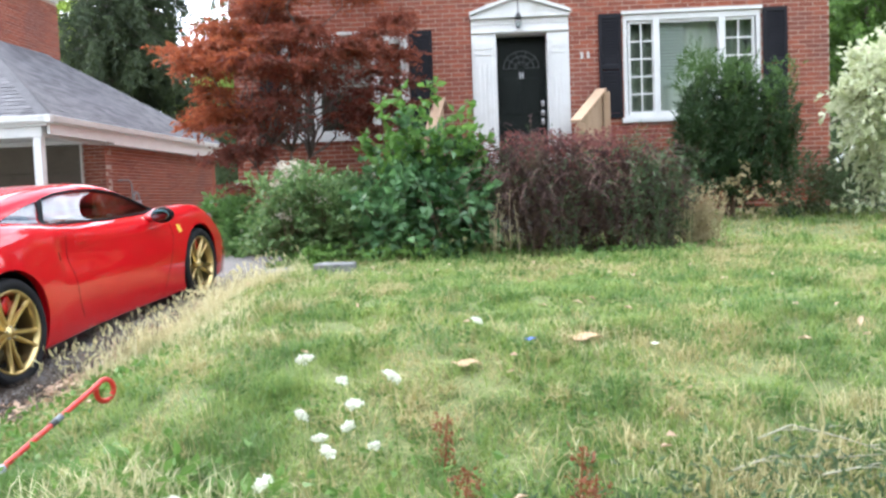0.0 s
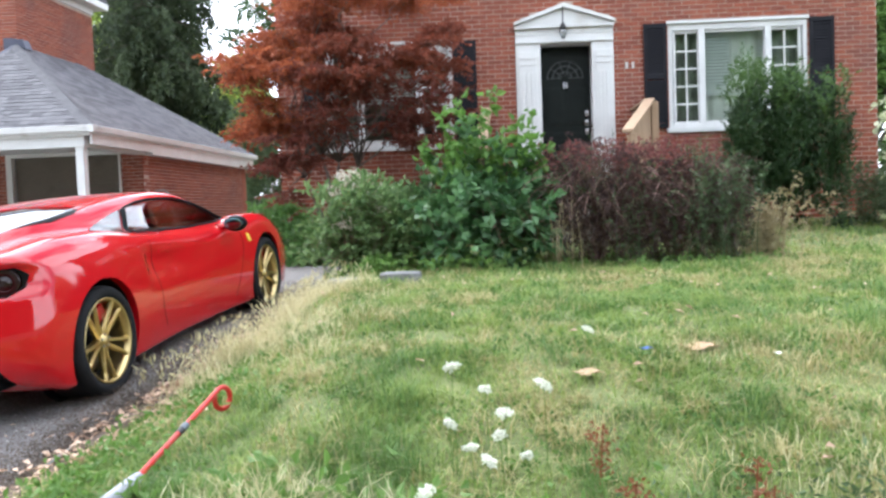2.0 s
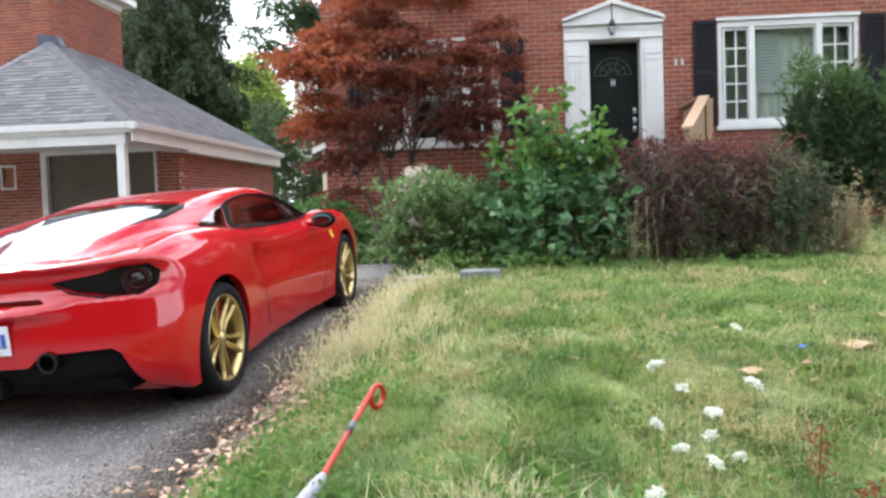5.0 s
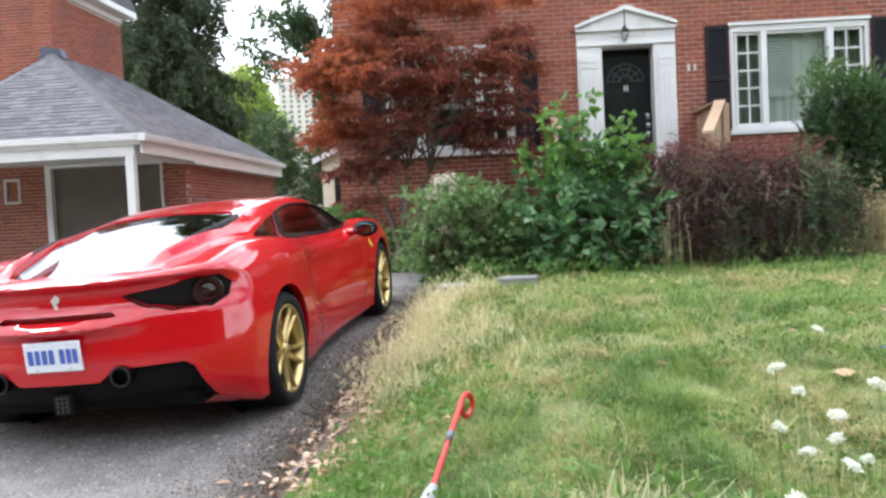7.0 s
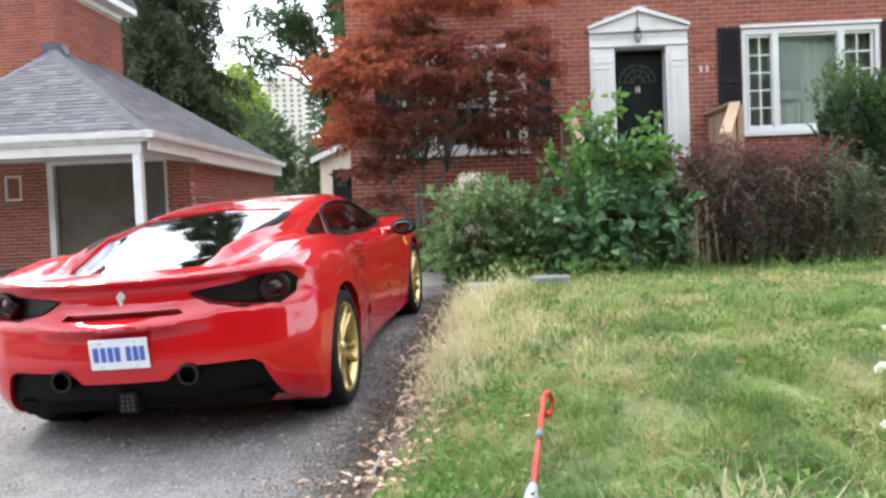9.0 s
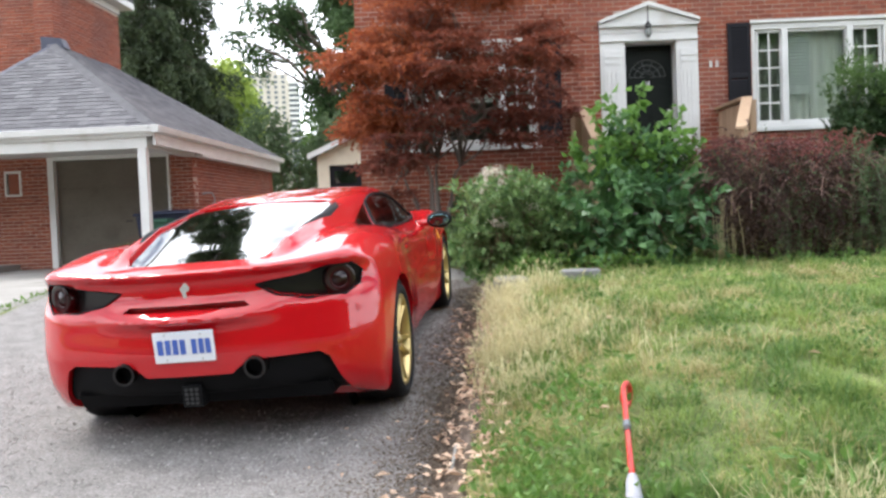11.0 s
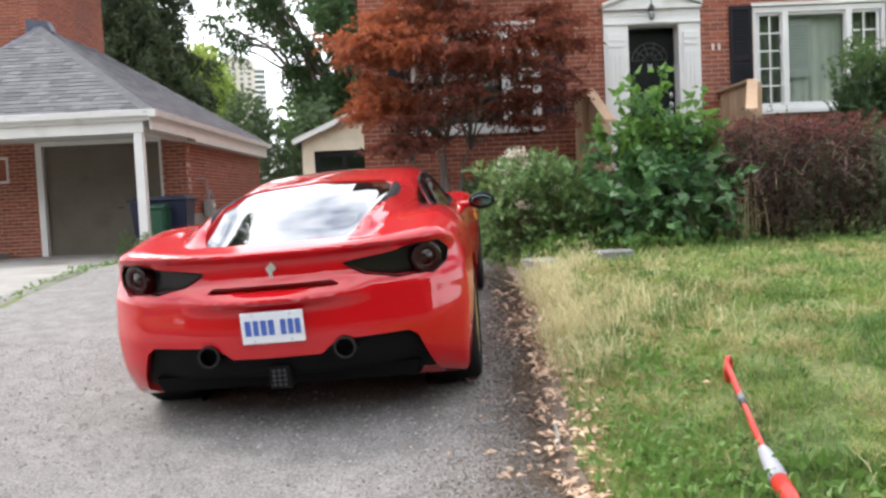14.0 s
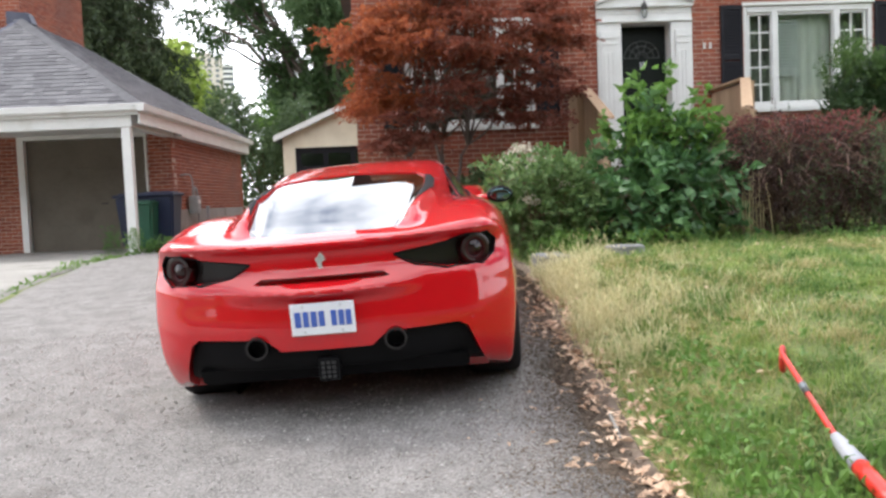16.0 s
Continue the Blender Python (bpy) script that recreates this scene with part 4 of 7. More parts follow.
DARKLENS = mat("tail_dark", (0.010, 0.001, 0.002), (0.018, 0.003, 0.003), scale=30, rough=0.3, spec=0.3, coat=0.5)
LAMPBLACK = mat("lamp_gloss_black", (0.004, 0.004, 0.005), (0.008, 0.008, 0.009), scale=8, rough=0.35, spec=0.25, coat=0.25)
LEATHER = mat("seat_leather", (0.012, 0.012, 0.013), (0.03, 0.03, 0.032), scale=20, rough=0.5, bump=0.2)
SILVER = mat("chrome_badge", (0.75, 0.74, 0.70), (0.85, 0.84, 0.80), rough=0.15, metal=1.0)
YELLOW = mat("badge_yellow", (0.75, 0.50, 0.04), (0.80, 0.56, 0.06), rough=0.3, coat=1.0)
PLATEM = mat("plate_white", (0.74, 0.76, 0.80), (0.80, 0.82, 0.85), scale=8, rough=0.35)
PLATEB = mat("plate_blue", (0.05, 0.11, 0.42), (0.07, 0.14, 0.48), scale=8, rough=0.4)
WB = 2.65


def smax(a, b, k):
    d = np.clip(0.5 + 0.5 * (a - b) / k, 0, 1)
    return b + (a - b) * d + k * d * (1 - d)


def smin(a, b, k):
    return -smax(-a, -b, k)


def car_solid(x, y, z):
    """The car's outer skin: negative inside. x across, y ahead, z up; origin on the ground under the rear axle."""
    a = np.abs(x)
    hw = curve(y, (-0.9, -0.6, -0.25, 0.1, 0.5, 1.0, 1.6, 2.2, 2.65, 3.1, 3.5, 3.8), (0.880, 0.920, 0.958, 0.972, 0.945, 0.900, 0.895, 0.925, 0.945, 0.90, 0.80, 0.66))
    lo_t_, hi_t_ = np.maximum(0, 0.52 - z), np.maximum(0, z - 0.52)
    tuck = 0.30 * lo_t_ ** 1.8 + 0.38 * hi_t_ ** 1.8 + 1.1 * np.maximum(0, z - 0.78) ** 2
    # flank hollow ahead of the rear wheel, and door crease
    run = np.clip((2.15 - y) / 1.5, 0, 1)
    scoop = np.clip((y - 0.50) / 0.16, 0, 1)
    hollow = 0.040 * run ** 1.4 * scoop * scoop * (3 - 2 * scoop) * np.exp(-((z - 0.53 - 0.13 * run) / 0.115) ** 2)
    side = a - (hw - tuck - hollow)
    zc = curve(y, (-0.95, -0.72, -0.45, -0.1, 0.4, 1.0, 1.9, 2.3, 2.65, 3.1, 3.5, 3.8), (0.80, 0.865, 0.885, 0.90, 0.88, 0.82, 0.80, 0.77, 0.72, 0.63, 0.52, 0.40))
    zf = curve(y, (-0.95, -0.72, -0.45, -0.1, 0.3, 0.8, 1.3, 1.8, 2.2, 2.6, 3.0, 3.4, 3.8), (0.84, 0.875, 0.925, 0.965, 0.950, 0.872, 0.818, 0.802, 0.832, 0.862, 0.79, 0.62, 0.45))
    t = np.clip((a - 0.36) / 0.32, 0, 1)
    deck = zc + (zf - zc) * t * t * (3 - 2 * t) - 1.5 * np.maximum(0, a - 0.76) ** 2
    low = smax(side, z - deck, 0.10)
    # tail: profile over height, rounded in plan
    shelf = np.clip(1.15 - a / 0.42, 0, 1)
    tail = curve(z, (0.05, 0.18, 0.30, 0.45, 0.58, 0.66, 0.72, 0.79, 0.865, 0.90, 1.0), (-0.60, -0.70, -0.785, -0.805, -0.790, -0.775, -0.735, -0.728, -0.772, -0.765, -0.70))
    tail = tail - 0.060 * shelf * np.exp(-((z - 0.630) / 0.032) ** 2)
    tail = tail + 0.235 * a * a + 1.6 * np.maximum(0, a - 0.68) ** 2
    low = smax(low, (tail - y) * 0.95, 0.036)
    nose = curve(z, (0.05, 0.2, 0.4, 0.6, 0.8), (3.55, 3.70, 3.68, 3.50, 3.2)) - 0.34 * a * a - 1.0 * np.maximum(0, a - 0.6) ** 2
    low = smax(low, y - nose, 0.07)
    low = smax(low, 0.13 + 0.11 * np.clip((-0.35 - y) / 0.3, 0, 1) - z, 0.03)
    # cabin
    zr = curve(y, (-0.75, -0.52, -0.25, 0.12, 0.53, 0.92, 1.26, 1.52, 1.77, 2.06, 2.35, 2.68), (0.80, 0.895, 0.965, 1.055, 1.140, 1.190, 1.210, 1.205, 1.165, 1.055, 0.92, 0.74))
    wb = curve(y, (-0.8, -0.5, 0.1, 0.7, 1.25, 1.75, 2.25, 2.65), (0.55, 0.60, 0.665, 0.72, 0.745, 0.74, 0.69, 0.57))
    fin = 0.075 * np.exp(-((a - curve(y, (-0.65, -0.45, 0.1, 0.5), (0.415, 0.445, 0.520, 0.535))) / 0.055) ** 2) * np.clip((0.55 - y) / 0.5, 0, 1) * np.clip((y + 0.62) / 0.2, 0, 1)
    top = z - (zr + fin - 0.085 * a * a - 0.25 * np.maximum(0, a - 0.45) ** 2)
    lean = curve(y, (-0.6, 0.1, 0.7, 1.45, 2.25), (0.70, 0.62, 0.56, 0.54, 0.55))
    flank = (a - (wb - (z - 0.84) * lean)) * 0.86
    cab = smax(top * 0.95, flank, 0.085)
    cab = np.maximum.reduce([cab, -0.64 - y, y - 2.64, 0.74 - z])
    f = smin(low, cab, 0.07)
    return f


SX, ZK = 0.912, 0.80


def warp(v):
    """Draws the skin in: narrower, and lower above the belt."""
    v = np.array(v, float)
    v[:, 0] *= SX
    v[:, 2] = np.where(v[:, 2] > 0.75, 0.75 + (v[:, 2] - 0.75) * ZK, v[:, 2])
    return v


def low_z(z):
    return z if z < 0.75 else 0.75 + (z - 0.75) * ZK


SIDEGLASS = [(y, low_z(z)) for y, z in ((0.745, 0.888), (0.98, 0.866), (1.46, 0.840), (2.02, 0.834), (2.24, 0.852), (2.05, 0.96), (1.83, 1.060), (1.58, 1.112), (1.28, 1.128), (1.06, 1.115), (0.90, 1.085))]
QUARTER = [(y, low_z(z)) for y, z in ((0.34, 0.945), (0.70, 0.892), (0.855, 1.078), (0.72, 1.052), (0.52, 0.995))]
REARWIN = [(-0.335, -0.575), (-0.25, -0.60), (0.25, -0.60), (0.335, -0.575), (0.370, -0.47), (0.440, 0.10), (0.430, 0.50), (0.380, 0.595), (0.0, 0.63), (-0.380, 0.595), (-0.430, 0.50), (-0.440, 0.10), (-0.370, -0.47)]
FRONTWIN = [(-0.44, 1.66), (0.44, 1.66), (0.54, 2.26), (0.32, 2.40), (0.0, 2.44), (-0.32, 2.40), (-0.54, 2.26)]
LAMP = [(0.320, 0.752), (0.41, 0.700), (0.55, 0.672), (0.71, 0.670), (0.765, 0.708), (0.775, 0.765), (0.74, 0.806), (0.65, 0.808), (0.58, 0.792)]
DIFFUSER = [(-0.735, 0.02), (-0.70, 0.20), (-0.625, 0.405), (-0.585, 0.432), (-0.275, 0.428), (-0.235, 0.40), (-0.20, 0.372), (0.20, 0.372), (0.235, 0.40), (0.275, 0.428), (0.585, 0.432), (0.625, 0.405), (0.70, 0.20), (0.735, 0.02)]


def car_cavity(x, y, z):
    return np.maximum.reduce([car_solid(x, y, z) + 0.05, -0.52 - y, y - 2.5, 0.38 - z])


def surface_net(fn, lo, hi, h, polish=4):
    """A mesh of where fn is zero: one vertex in each cell that the surface crosses, drawn onto the surface."""
    ax = [np.arange(l, u + h, h) for l, u in zip(lo, hi)]
    X, Y, Z = np.meshgrid(*ax, indexing="ij")
    F = fn(X, Y, Z)
    S = F < 0
    n = F.shape
    acc, cnt = np.zeros((n[0] - 1, n[1] - 1, n[2] - 1, 3)), np.zeros((n[0] - 1, n[1] - 1, n[2] - 1))
    cr = {}
    for d in range(3):
        e = [slice(None)] * 3
        g = [slice(None)] * 3
        e[d], g[d] = slice(0, -1), slice(1, None)
        fa, fb = F[tuple(e)], F[tuple(g)]
        c = S[tuple(e)] != S[tuple(g)]
        cr[d] = (c, S[tuple(e)])
        t = np.where(c, fa / np.where(c, fa - fb, 1), 0)
        o = [k for k in range(3) if k != d]
        for i in (0, 1):
            for j in (0, 1):
                q = [slice(None)] * 3
                q[o[0]] = slice(i, n[o[0]] - 1 + i)
                q[o[1]] = slice(j, n[o[1]] - 1 + j)
                q = tuple(q)
                cc = c[q]
                cnt += cc
                acc[..., d] += np.where(cc, t[q], 0)
                acc[..., o[0]] += cc * i
                acc[..., o[1]] += cc * j
    has = cnt > 0
    idx = np.full(has.shape, -1)
    idx[has] = np.arange(has.sum())
    cell = np.argwhere(has)
    v = np.array([a[0] for a in ax]) + (cell + acc[has] / cnt[has][:, None]) * h
    faces = []
    for d in range(3):
        c, s = cr[d]
        o = [k for k in range(3) if k != d]
        p = np.argwhere(c)
        ok = (p[:, o[0]] > 0) & (p[:, o[1]] > 0) & (p[:, o[0]] < n[o[0]] - 1) & (p[:, o[1]] < n[o[1]] - 1)
        p = p[ok]
        sg = s[c][ok]
        quad = []
        for i, j in ((0, 0), (1, 0), (1, 1), (0, 1)):
            q = p.copy()
            q[:, o[0]] -= i
            q[:, o[1]] -= j
            quad.append(idx[q[:, 0], q[:, 1], q[:, 2]])
        quad = np.stack(quad, 1)
        flip = sg if d != 1 else ~sg
        quad[~flip] = quad[~flip][:, ::-1]
        faces.append(quad)
    for _ in range(polish):
        e = h * 0.1
        f0 = fn(*v.T)
        g = np.stack([(fn(*(v + np.eye(3)[k] * e).T) - fn(*(v - np.eye(3)[k] * e).T)) / (2 * e) for k in range(3)], 1)
        step = f0[:, None] * g / np.maximum((g * g).sum(1, keepdims=True), 0.05)
        ln = np.linalg.norm(step, axis=1, keepdims=True)
        v = v - step * np.minimum(1, h * 0.4 / np.maximum(ln, 1e-9)) * 0.9
    return v, np.concatenate(faces)


CLO, CHI = (-1.0, -0.93, 0.04), (1.0, 3.86, 1.28)
sv, sf = surface_net(car_solid, CLO, CHI, 0.0165)
sv = warp(sv)
SKIN = BVHTree.FromPolygons([tuple(p) for p in sv], [tuple(int(i) for i in q) for q in sf])
body = part_np("body", sv, sf, PAINT, car, "glossy red painted bodywork", smooth=True)


def cut_from(ob, cutters):
    """Takes solids away from a mesh for good."""
    made = []
    for bm in cutters:
        if isinstance(bm, bmesh.types.BMesh):
            me = bpy.data.meshes.new("cutter")
            bmesh.ops.recalc_face_normals(bm, faces=bm.faces)
            bm.to_mesh(me)
            bm.free()
        else:
            me = bm
        c = new("cutter", me)
        c.parent = car
        made.append(c)
        md = ob.modifiers.new("cut", "BOOLEAN")
        md.operation, md.solver, md.object = "DIFFERENCE", "EXACT", c
    bpy.context.view_layer.update()
    dg = bpy.context.evaluated_depsgraph_get()
    cut = bpy.data.meshes.new_from_object(ob.evaluated_get(dg))
    ob.modifiers.clear()
    ob.data = cut
    for c in made:
        me = c.data
        bpy.data.objects.remove(c)
        bpy.data.meshes.remove(me)


cv, cf = surface_net(car_cavity, (-0.9, -0.6, 0.3), (0.9, 2.6, 1.2), 0.045, 2)
cuts = [mesh_np("cutter", warp(cv), cf, PAINT)]
for wy in (0, WB):
    for s in (-1, 1):
        bm = bmesh.new()
        bmesh.ops.create_cone(bm, cap_ends=True, segments=72, radius1=0.345, radius2=0.345, depth=0.6, matrix=Matrix.Translation((s * 0.88, wy, 0.318)) @ Matrix.Rotation(radians(90), 4, "Y"))
        cuts.append(bm)
for poly in (SIDEGLASS, QUARTER):
    cuts += [prism(poly, 0.40, 1.3, "x"), prism(poly, -1.3, -0.40, "x")]
cuts += [prism(REARWIN, 0.80, 1.5, "z"), prism(FRONTWIN, 0.79, 1.5, "z")]
for s in (-1, 1):
    bm = prism([(s * a, b) for a, b in LAMP], -1.2, -0.68, "y")
    for v in bm.verts:
        if v.co.y > -1:
            v.co.y = -0.66 + 0.40 * max(0, abs(v.co.x) - 0.30)
    cuts.append(bm)
cuts.append(prism([(-0.30, 0.668), (-0.27, 0.690), (0.27, 0.690), (0.30, 0.668), (0.27, 0.664), (-0.27, 0.664)], -1.2, -0.70, "y"))
cuts.append(prism(DIFFUSER, -1.2, -0.40, "y"))
cut_from(body, cuts)
for pg in body.data.polygons:
    pg.use_smooth = True
body.data.set_sharp_from_angle(angle=radians(32))


def on_skin(p, d, lift):
    """The place where a ray meets the car's outer skin, lifted off it."""
    hit, n, _, _ = SKIN.ray_cast(Vector(p), Vector(d))
    if hit is None:
        return None
    if n.dot(Vector(d)) > 0:
        n = -n
    return hit + n * lift


def skin_patch(name, outline, frm, material, parent, lift=-0.002, step=0.03, label="", sink=0.0):
    """A sheet cut to an outline and laid onto the skin: frm turns the outline's (u, v) into a ray. Rows run along v."""
    pts = np.array(outline)
    lo, hi = pts[:, 1].min(), pts[:, 1].max()
    rows = max(3, int((hi - lo) / step) + 1)
    bm = bmesh.new()
    prev = None
    for v in np.linspace(lo + 1e-4, hi - 1e-4, rows):
        xs = []
        for (ax, ay), (bx, by) in zip(outline, outline[1:] + outline[:1]):
            if (ay <= v) != (by <= v):
                xs.append(ax + (bx - ax) * (v - ay) / (by - ay))
        a, b = min(xs), max(xs)
        cols = 22
        row = []
        for k in range(cols):
            p = on_skin(*frm(a + (b - a) * k / (cols - 1), v), lift)
            if p:
                p.z -= sink * (hi - v) / (hi - lo)
            row.append(bm.verts.new(p) if p else None)
        if prev:
            for k in range(cols - 1):
                q = (prev[k], prev[k + 1], row[k + 1], row[k])
                if all(q):
                    bm.faces.new(q)
        prev = row
    bmesh.ops.remove_doubles(bm, verts=bm.verts, dist=1e-5)
    return part(name, bm, material, parent, label, smooth=True)


top_ray = lambda u, v: ((u, v, 2.0), (0, 0, -1))
right_ray = lambda u, v: ((2.0, u, v), (-1, 0, 0))
left_ray = lambda u, v: ((-2.0, u, v), (1, 0, 0))
skin_patch("rear_window", list(REARWIN), top_ray, REARGLASS, car, -0.004, 0.06, "sloping dark rear screen mirroring the sky", 0.05)
skin_patch("windscreen", list(FRONTWIN), top_ray, CARGLASS, car, -0.004)
for ray in (right_ray, left_ray):
    skin_patch("side_window", list(SIDEGLASS), ray, CARGLASS, car, -0.004, 0.02)
    skin_patch("quarter_window", list(QUARTER), ray, CARGLASS, car, -0.004, 0.012)
for s, ray in ((1, right_ray), (-1, left_ray)):
    # black trim round the side glass
    bm = bmesh.new()
    loop = list(SIDEGLASS) + [SIDEGLASS[0]]
    pts = []
    for (a, b), (c, d) in zip(loop, loop[1:]):
        for q in np.linspace(0, 1, 6, endpoint=False):
            p = on_skin(*ray(a + (c - a) * q, b + (d - b) * q), 0.001)
            if p:
                pts.append(p)
    tube(bm, pts + [pts[0]], 0.009, 6)
    part("window_trim", bm, BLACKP, car)
    # dark wedge beside the rear screen
    skin_patch("rear_vent", [(s * 0.396, -0.30), (s * 0.452, -0.10), (s * 0.492, 0.16), (s * 0.487, 0.42), (s * 0.448, 0.54), (s * 0.434, 0.48), (s * 0.444, 0.10)], top_ray, BLACKP, car, 0.002, 0.03)
    skin_patch("window_pillar", [(y, low_z(z)) for y, z in ((0.695, 0.884), (0.752, 0.882), (0.905, 1.09), (0.85, 1.086))], ray, BLACKP, car, 0.003, 0.015, "black pillar between the side windows")
    # door shut lines
    for pl in (((0.72, 0.84), (0.70, 0.62), (0.74, 0.35), (0.80, 0.24)), ((2.14, 0.80), (2.16, 0.60), (2.06, 0.35), (2.00, 0.22))):
        bm = bmesh.new()
        pts = []
        for (a, b), (c, d) in zip(pl, pl[1:]):
            for q in np.linspace(0, 1, 8):
                p = on_skin(*ray(a + (c - a) * q, b + (d - b) * q), -0.001)
                if p and (not pts or (p - pts[-1]).length > 1e-3):
                    pts.append(p)
        tube(bm, pts, 0.0032, 5)
        part("shut_line", bm, BLACKP, car)
    hp = on_skin(*ray(0.90, 0.72), 0.0)
    bm = boxes(((-0.004, -0.085, -0.010), (0.012, 0.085, 0.012)), bevel=0.004)
    bm.transform(Matrix.Translation(hp) @ Matrix.Diagonal((s, 1, 1, 1)))
    part("door_handle", bm, PAINT, car)
    fb = on_skin(*ray(2.28, 0.66), 0.0)
    bm = boxes(((-0.002, -0.028, -0.036), (0.006, 0.028, 0.036)), bevel=0.006)
    bm.transform(Matrix.Translation(fb) @ Matrix.Diagonal((s, 1, 1, 1)) @ Matrix.Rotation(radians(-18), 4, "Y"))
    part("wing_badge", bm, YELLOW, car, "small yellow badge")
    # mirror
    mb = bmesh.new()
    bmesh.ops.create_uvsphere(mb, u_segments=20, v_segments=12, radius=1, matrix=Matrix.Translation((s * 0.905, 1.88, 0.80)) @ Matrix.Rotation(radians(-8 * s), 4, "Z") @ Matrix.Diagonal((0.098, 0.065, 0.062, 1)))
    for v in mb.verts:
        if v.co.y < 1.845:
            v.co.y = 1.845 + (v.co.y - 1.845) * 0.15
    mir = part("wing_mirror", mb, BLACKP, car, "black-backed wing mirror", smooth=True)
    mb = bmesh.new()
    tube(mb, [(s * 0.72, 1.92, 0.775), (s * 0.80, 1.90, 0.78), (s * 0.87, 1.89, 0.795)], 0.026, 8)
    part("arm", mb, PAINT, mir, smooth=True)
    mb = bmesh.new()
    bmesh.ops.create_uvsphere(mb, u_segments=20, v_segments=10, radius=1, matrix=Matrix.Translation((s * 0.905, 1.832, 0.80)) @ Matrix.Diagonal((0.074, 0.004, 0.043, 1)))
    # dark teal reflection painted in as the tint of the mirror metal
    part("mirror_glass", mb, mat("mirror_teal_tint", (0.13, 0.21, 0.23), (0.15, 0.24, 0.26), rough=0.03, metal=1.0, rvar=0.01) if s > 0 else bpy.data.materials["mirror_teal_tint"], mir, smooth=True)

# diffuser: a black insert below the tail
dv, df = surface_net(lambda x, y, z: np.maximum(car_solid(x, y, z) + 0.03, y + 0.42), (-0.98, -0.9, 0.08), (0.98, -0.3, 0.6), 0.025, 3)
dif = part_np("diffuser", warp(dv), df, BLACKP, car, "matt black rear diffuser", smooth=True)
shrunk = [(a * 0.985, b) for a, b in DIFFUSER]
cut_from(dif, [prism(shrunk + [(1.5, 0.02), (1.5, 1.0), (-1.5, 1.0), (-1.5, 0.02)], -1.3, 0.5, "y")])
for pg in dif.data.polygons:
    pg.use_smooth = True
dif.data.set_sharp_from_angle(angle=radians(32))
bm = boxes(((-0.615, -0.735, 0.20), (0.615, -0.42, 0.29)))
for v in bm.verts:
    if v.co.y < -0.6:
        v.co.y += 0.16 * v.co.x ** 2 + (0.05 if v.co.z < 0.25 else 0)
bmesh.ops.bevel(bm, geom=list(bm.edges), offset=0.012, segments=2, affect="EDGES")
part("under_tray", bm, BLACKP, dif)
bm = boxes(((-0.048, -0.79, 0.225), (0.048, -0.70, 0.328)), bevel=0.008)
rl = part("rear_fog_lamp", bm, BLACKP, dif, "small dark rear fog lamp")
for i in range(3):
    for j in range(4):
        part("lamp_cell", boxes(((-0.033 + i * 0.024, -0.794, 0.238 + j * 0.021), (-0.017 + i * 0.024, -0.789, 0.252 + j * 0.021)), bevel=0.002), IRON, rl)
for s in (-1, 1):
    ex = bmesh.new()
    x, z = s * 0.306, 0.395
    for r0, r1, y0, y1 in ((0.049, 0.049, -0.800, -0.55), (0.041, 0.041, -0.798, -0.55)):
        rings = [[ex.verts.new((x + r * math.cos(q), y, z + r * math.sin(q))) for q in np.linspace(0, 2 * math.pi, 28, endpoint=False)] for r, y in ((r0, y1), (r0, y0))]
        for k in range(28):
            ex.faces.new((rings[0][k], rings[0][(k + 1) % 28], rings[1][(k + 1) % 28], rings[1][k]))
    a, b = ([ex.verts.new((x + r * math.cos(q), -0.802, z + r * math.sin(q))) for q in np.linspace(0, 2 * math.pi, 28, endpoint=False)] for r in (0.050, 0.040))
    for k in range(28):
        ex.faces.new((a[k], a[(k + 1) % 28], b[(k + 1) % 28], b[k]))
    part("exhaust_pipe", ex, mat("exhaust_steel", (0.035, 0.035, 0.036), (0.07, 0.07, 0.07), rough=0.35, metal=1.0) if s < 0 else bpy.data.materials["exhaust_steel"], car, "dark metal round tailpipe", smooth=False)
    # lamps in their recess
    lp = on_skin((s * 0.690, -2, 0.738), (0, 1, 0), -0.014)
    face = Matrix.Translation(lp) @ Matrix.Rotation(radians(30 * s), 4, "Z") @ Matrix.Rotation(radians(90), 4, "X")

    def disc(r0, r1, z0, z1, seg=36):
        bm = bmesh.new()
        rows = [[bm.verts.new((r * math.cos(q), r * math.sin(q), zz)) for q in np.linspace(0, 2 * math.pi, seg, endpoint=False)] for r, zz in ((r1, z0 - 0.05), (r1, z0), (r1 - 0.006, z1), (max(r0, 0.001), z1 - (0.012 if r0 > 0.002 else -0.006)))]
        for p, q in zip(rows, rows[1:]):
            for k in range(seg):
                bm.faces.new((p[k], p[(k + 1) % seg], q[(k + 1) % seg], q[k]))
        bm.transform(face)
        return bm

    tail = part("tail_light", disc(0.046, 0.074, 0.0, 0.010), DARKLENS, car, "round dark red tail light", smooth=True)
    part("ring", disc(0.036, 0.056, -0.002, 0.006), LENS, tail, smooth=True)
    part("lens", disc(0.0, 0.038, -0.006, 0.0), DARKLENS, tail, smooth=True)
    bm = prism([(s * a, b) for a, b in LAMP], -0.72, -0.70, "y")
    for v in bm.verts:
        v.co.y += 0.030 + 0.40 * max(0, abs(v.co.x) - 0.30)
    part("lamp_recess", bm, LAMPBLACK, car, "glossy black lamp recess")
    bm = bmesh.new()
    ring = [on_skin((s * a, -2, b), (0, 1, 0), 0.001) for a, b in LAMP]
    tube(bm, ring + [ring[0]], 0.005, 6)
    part("lamp_seal", bm, BLACKP, car)

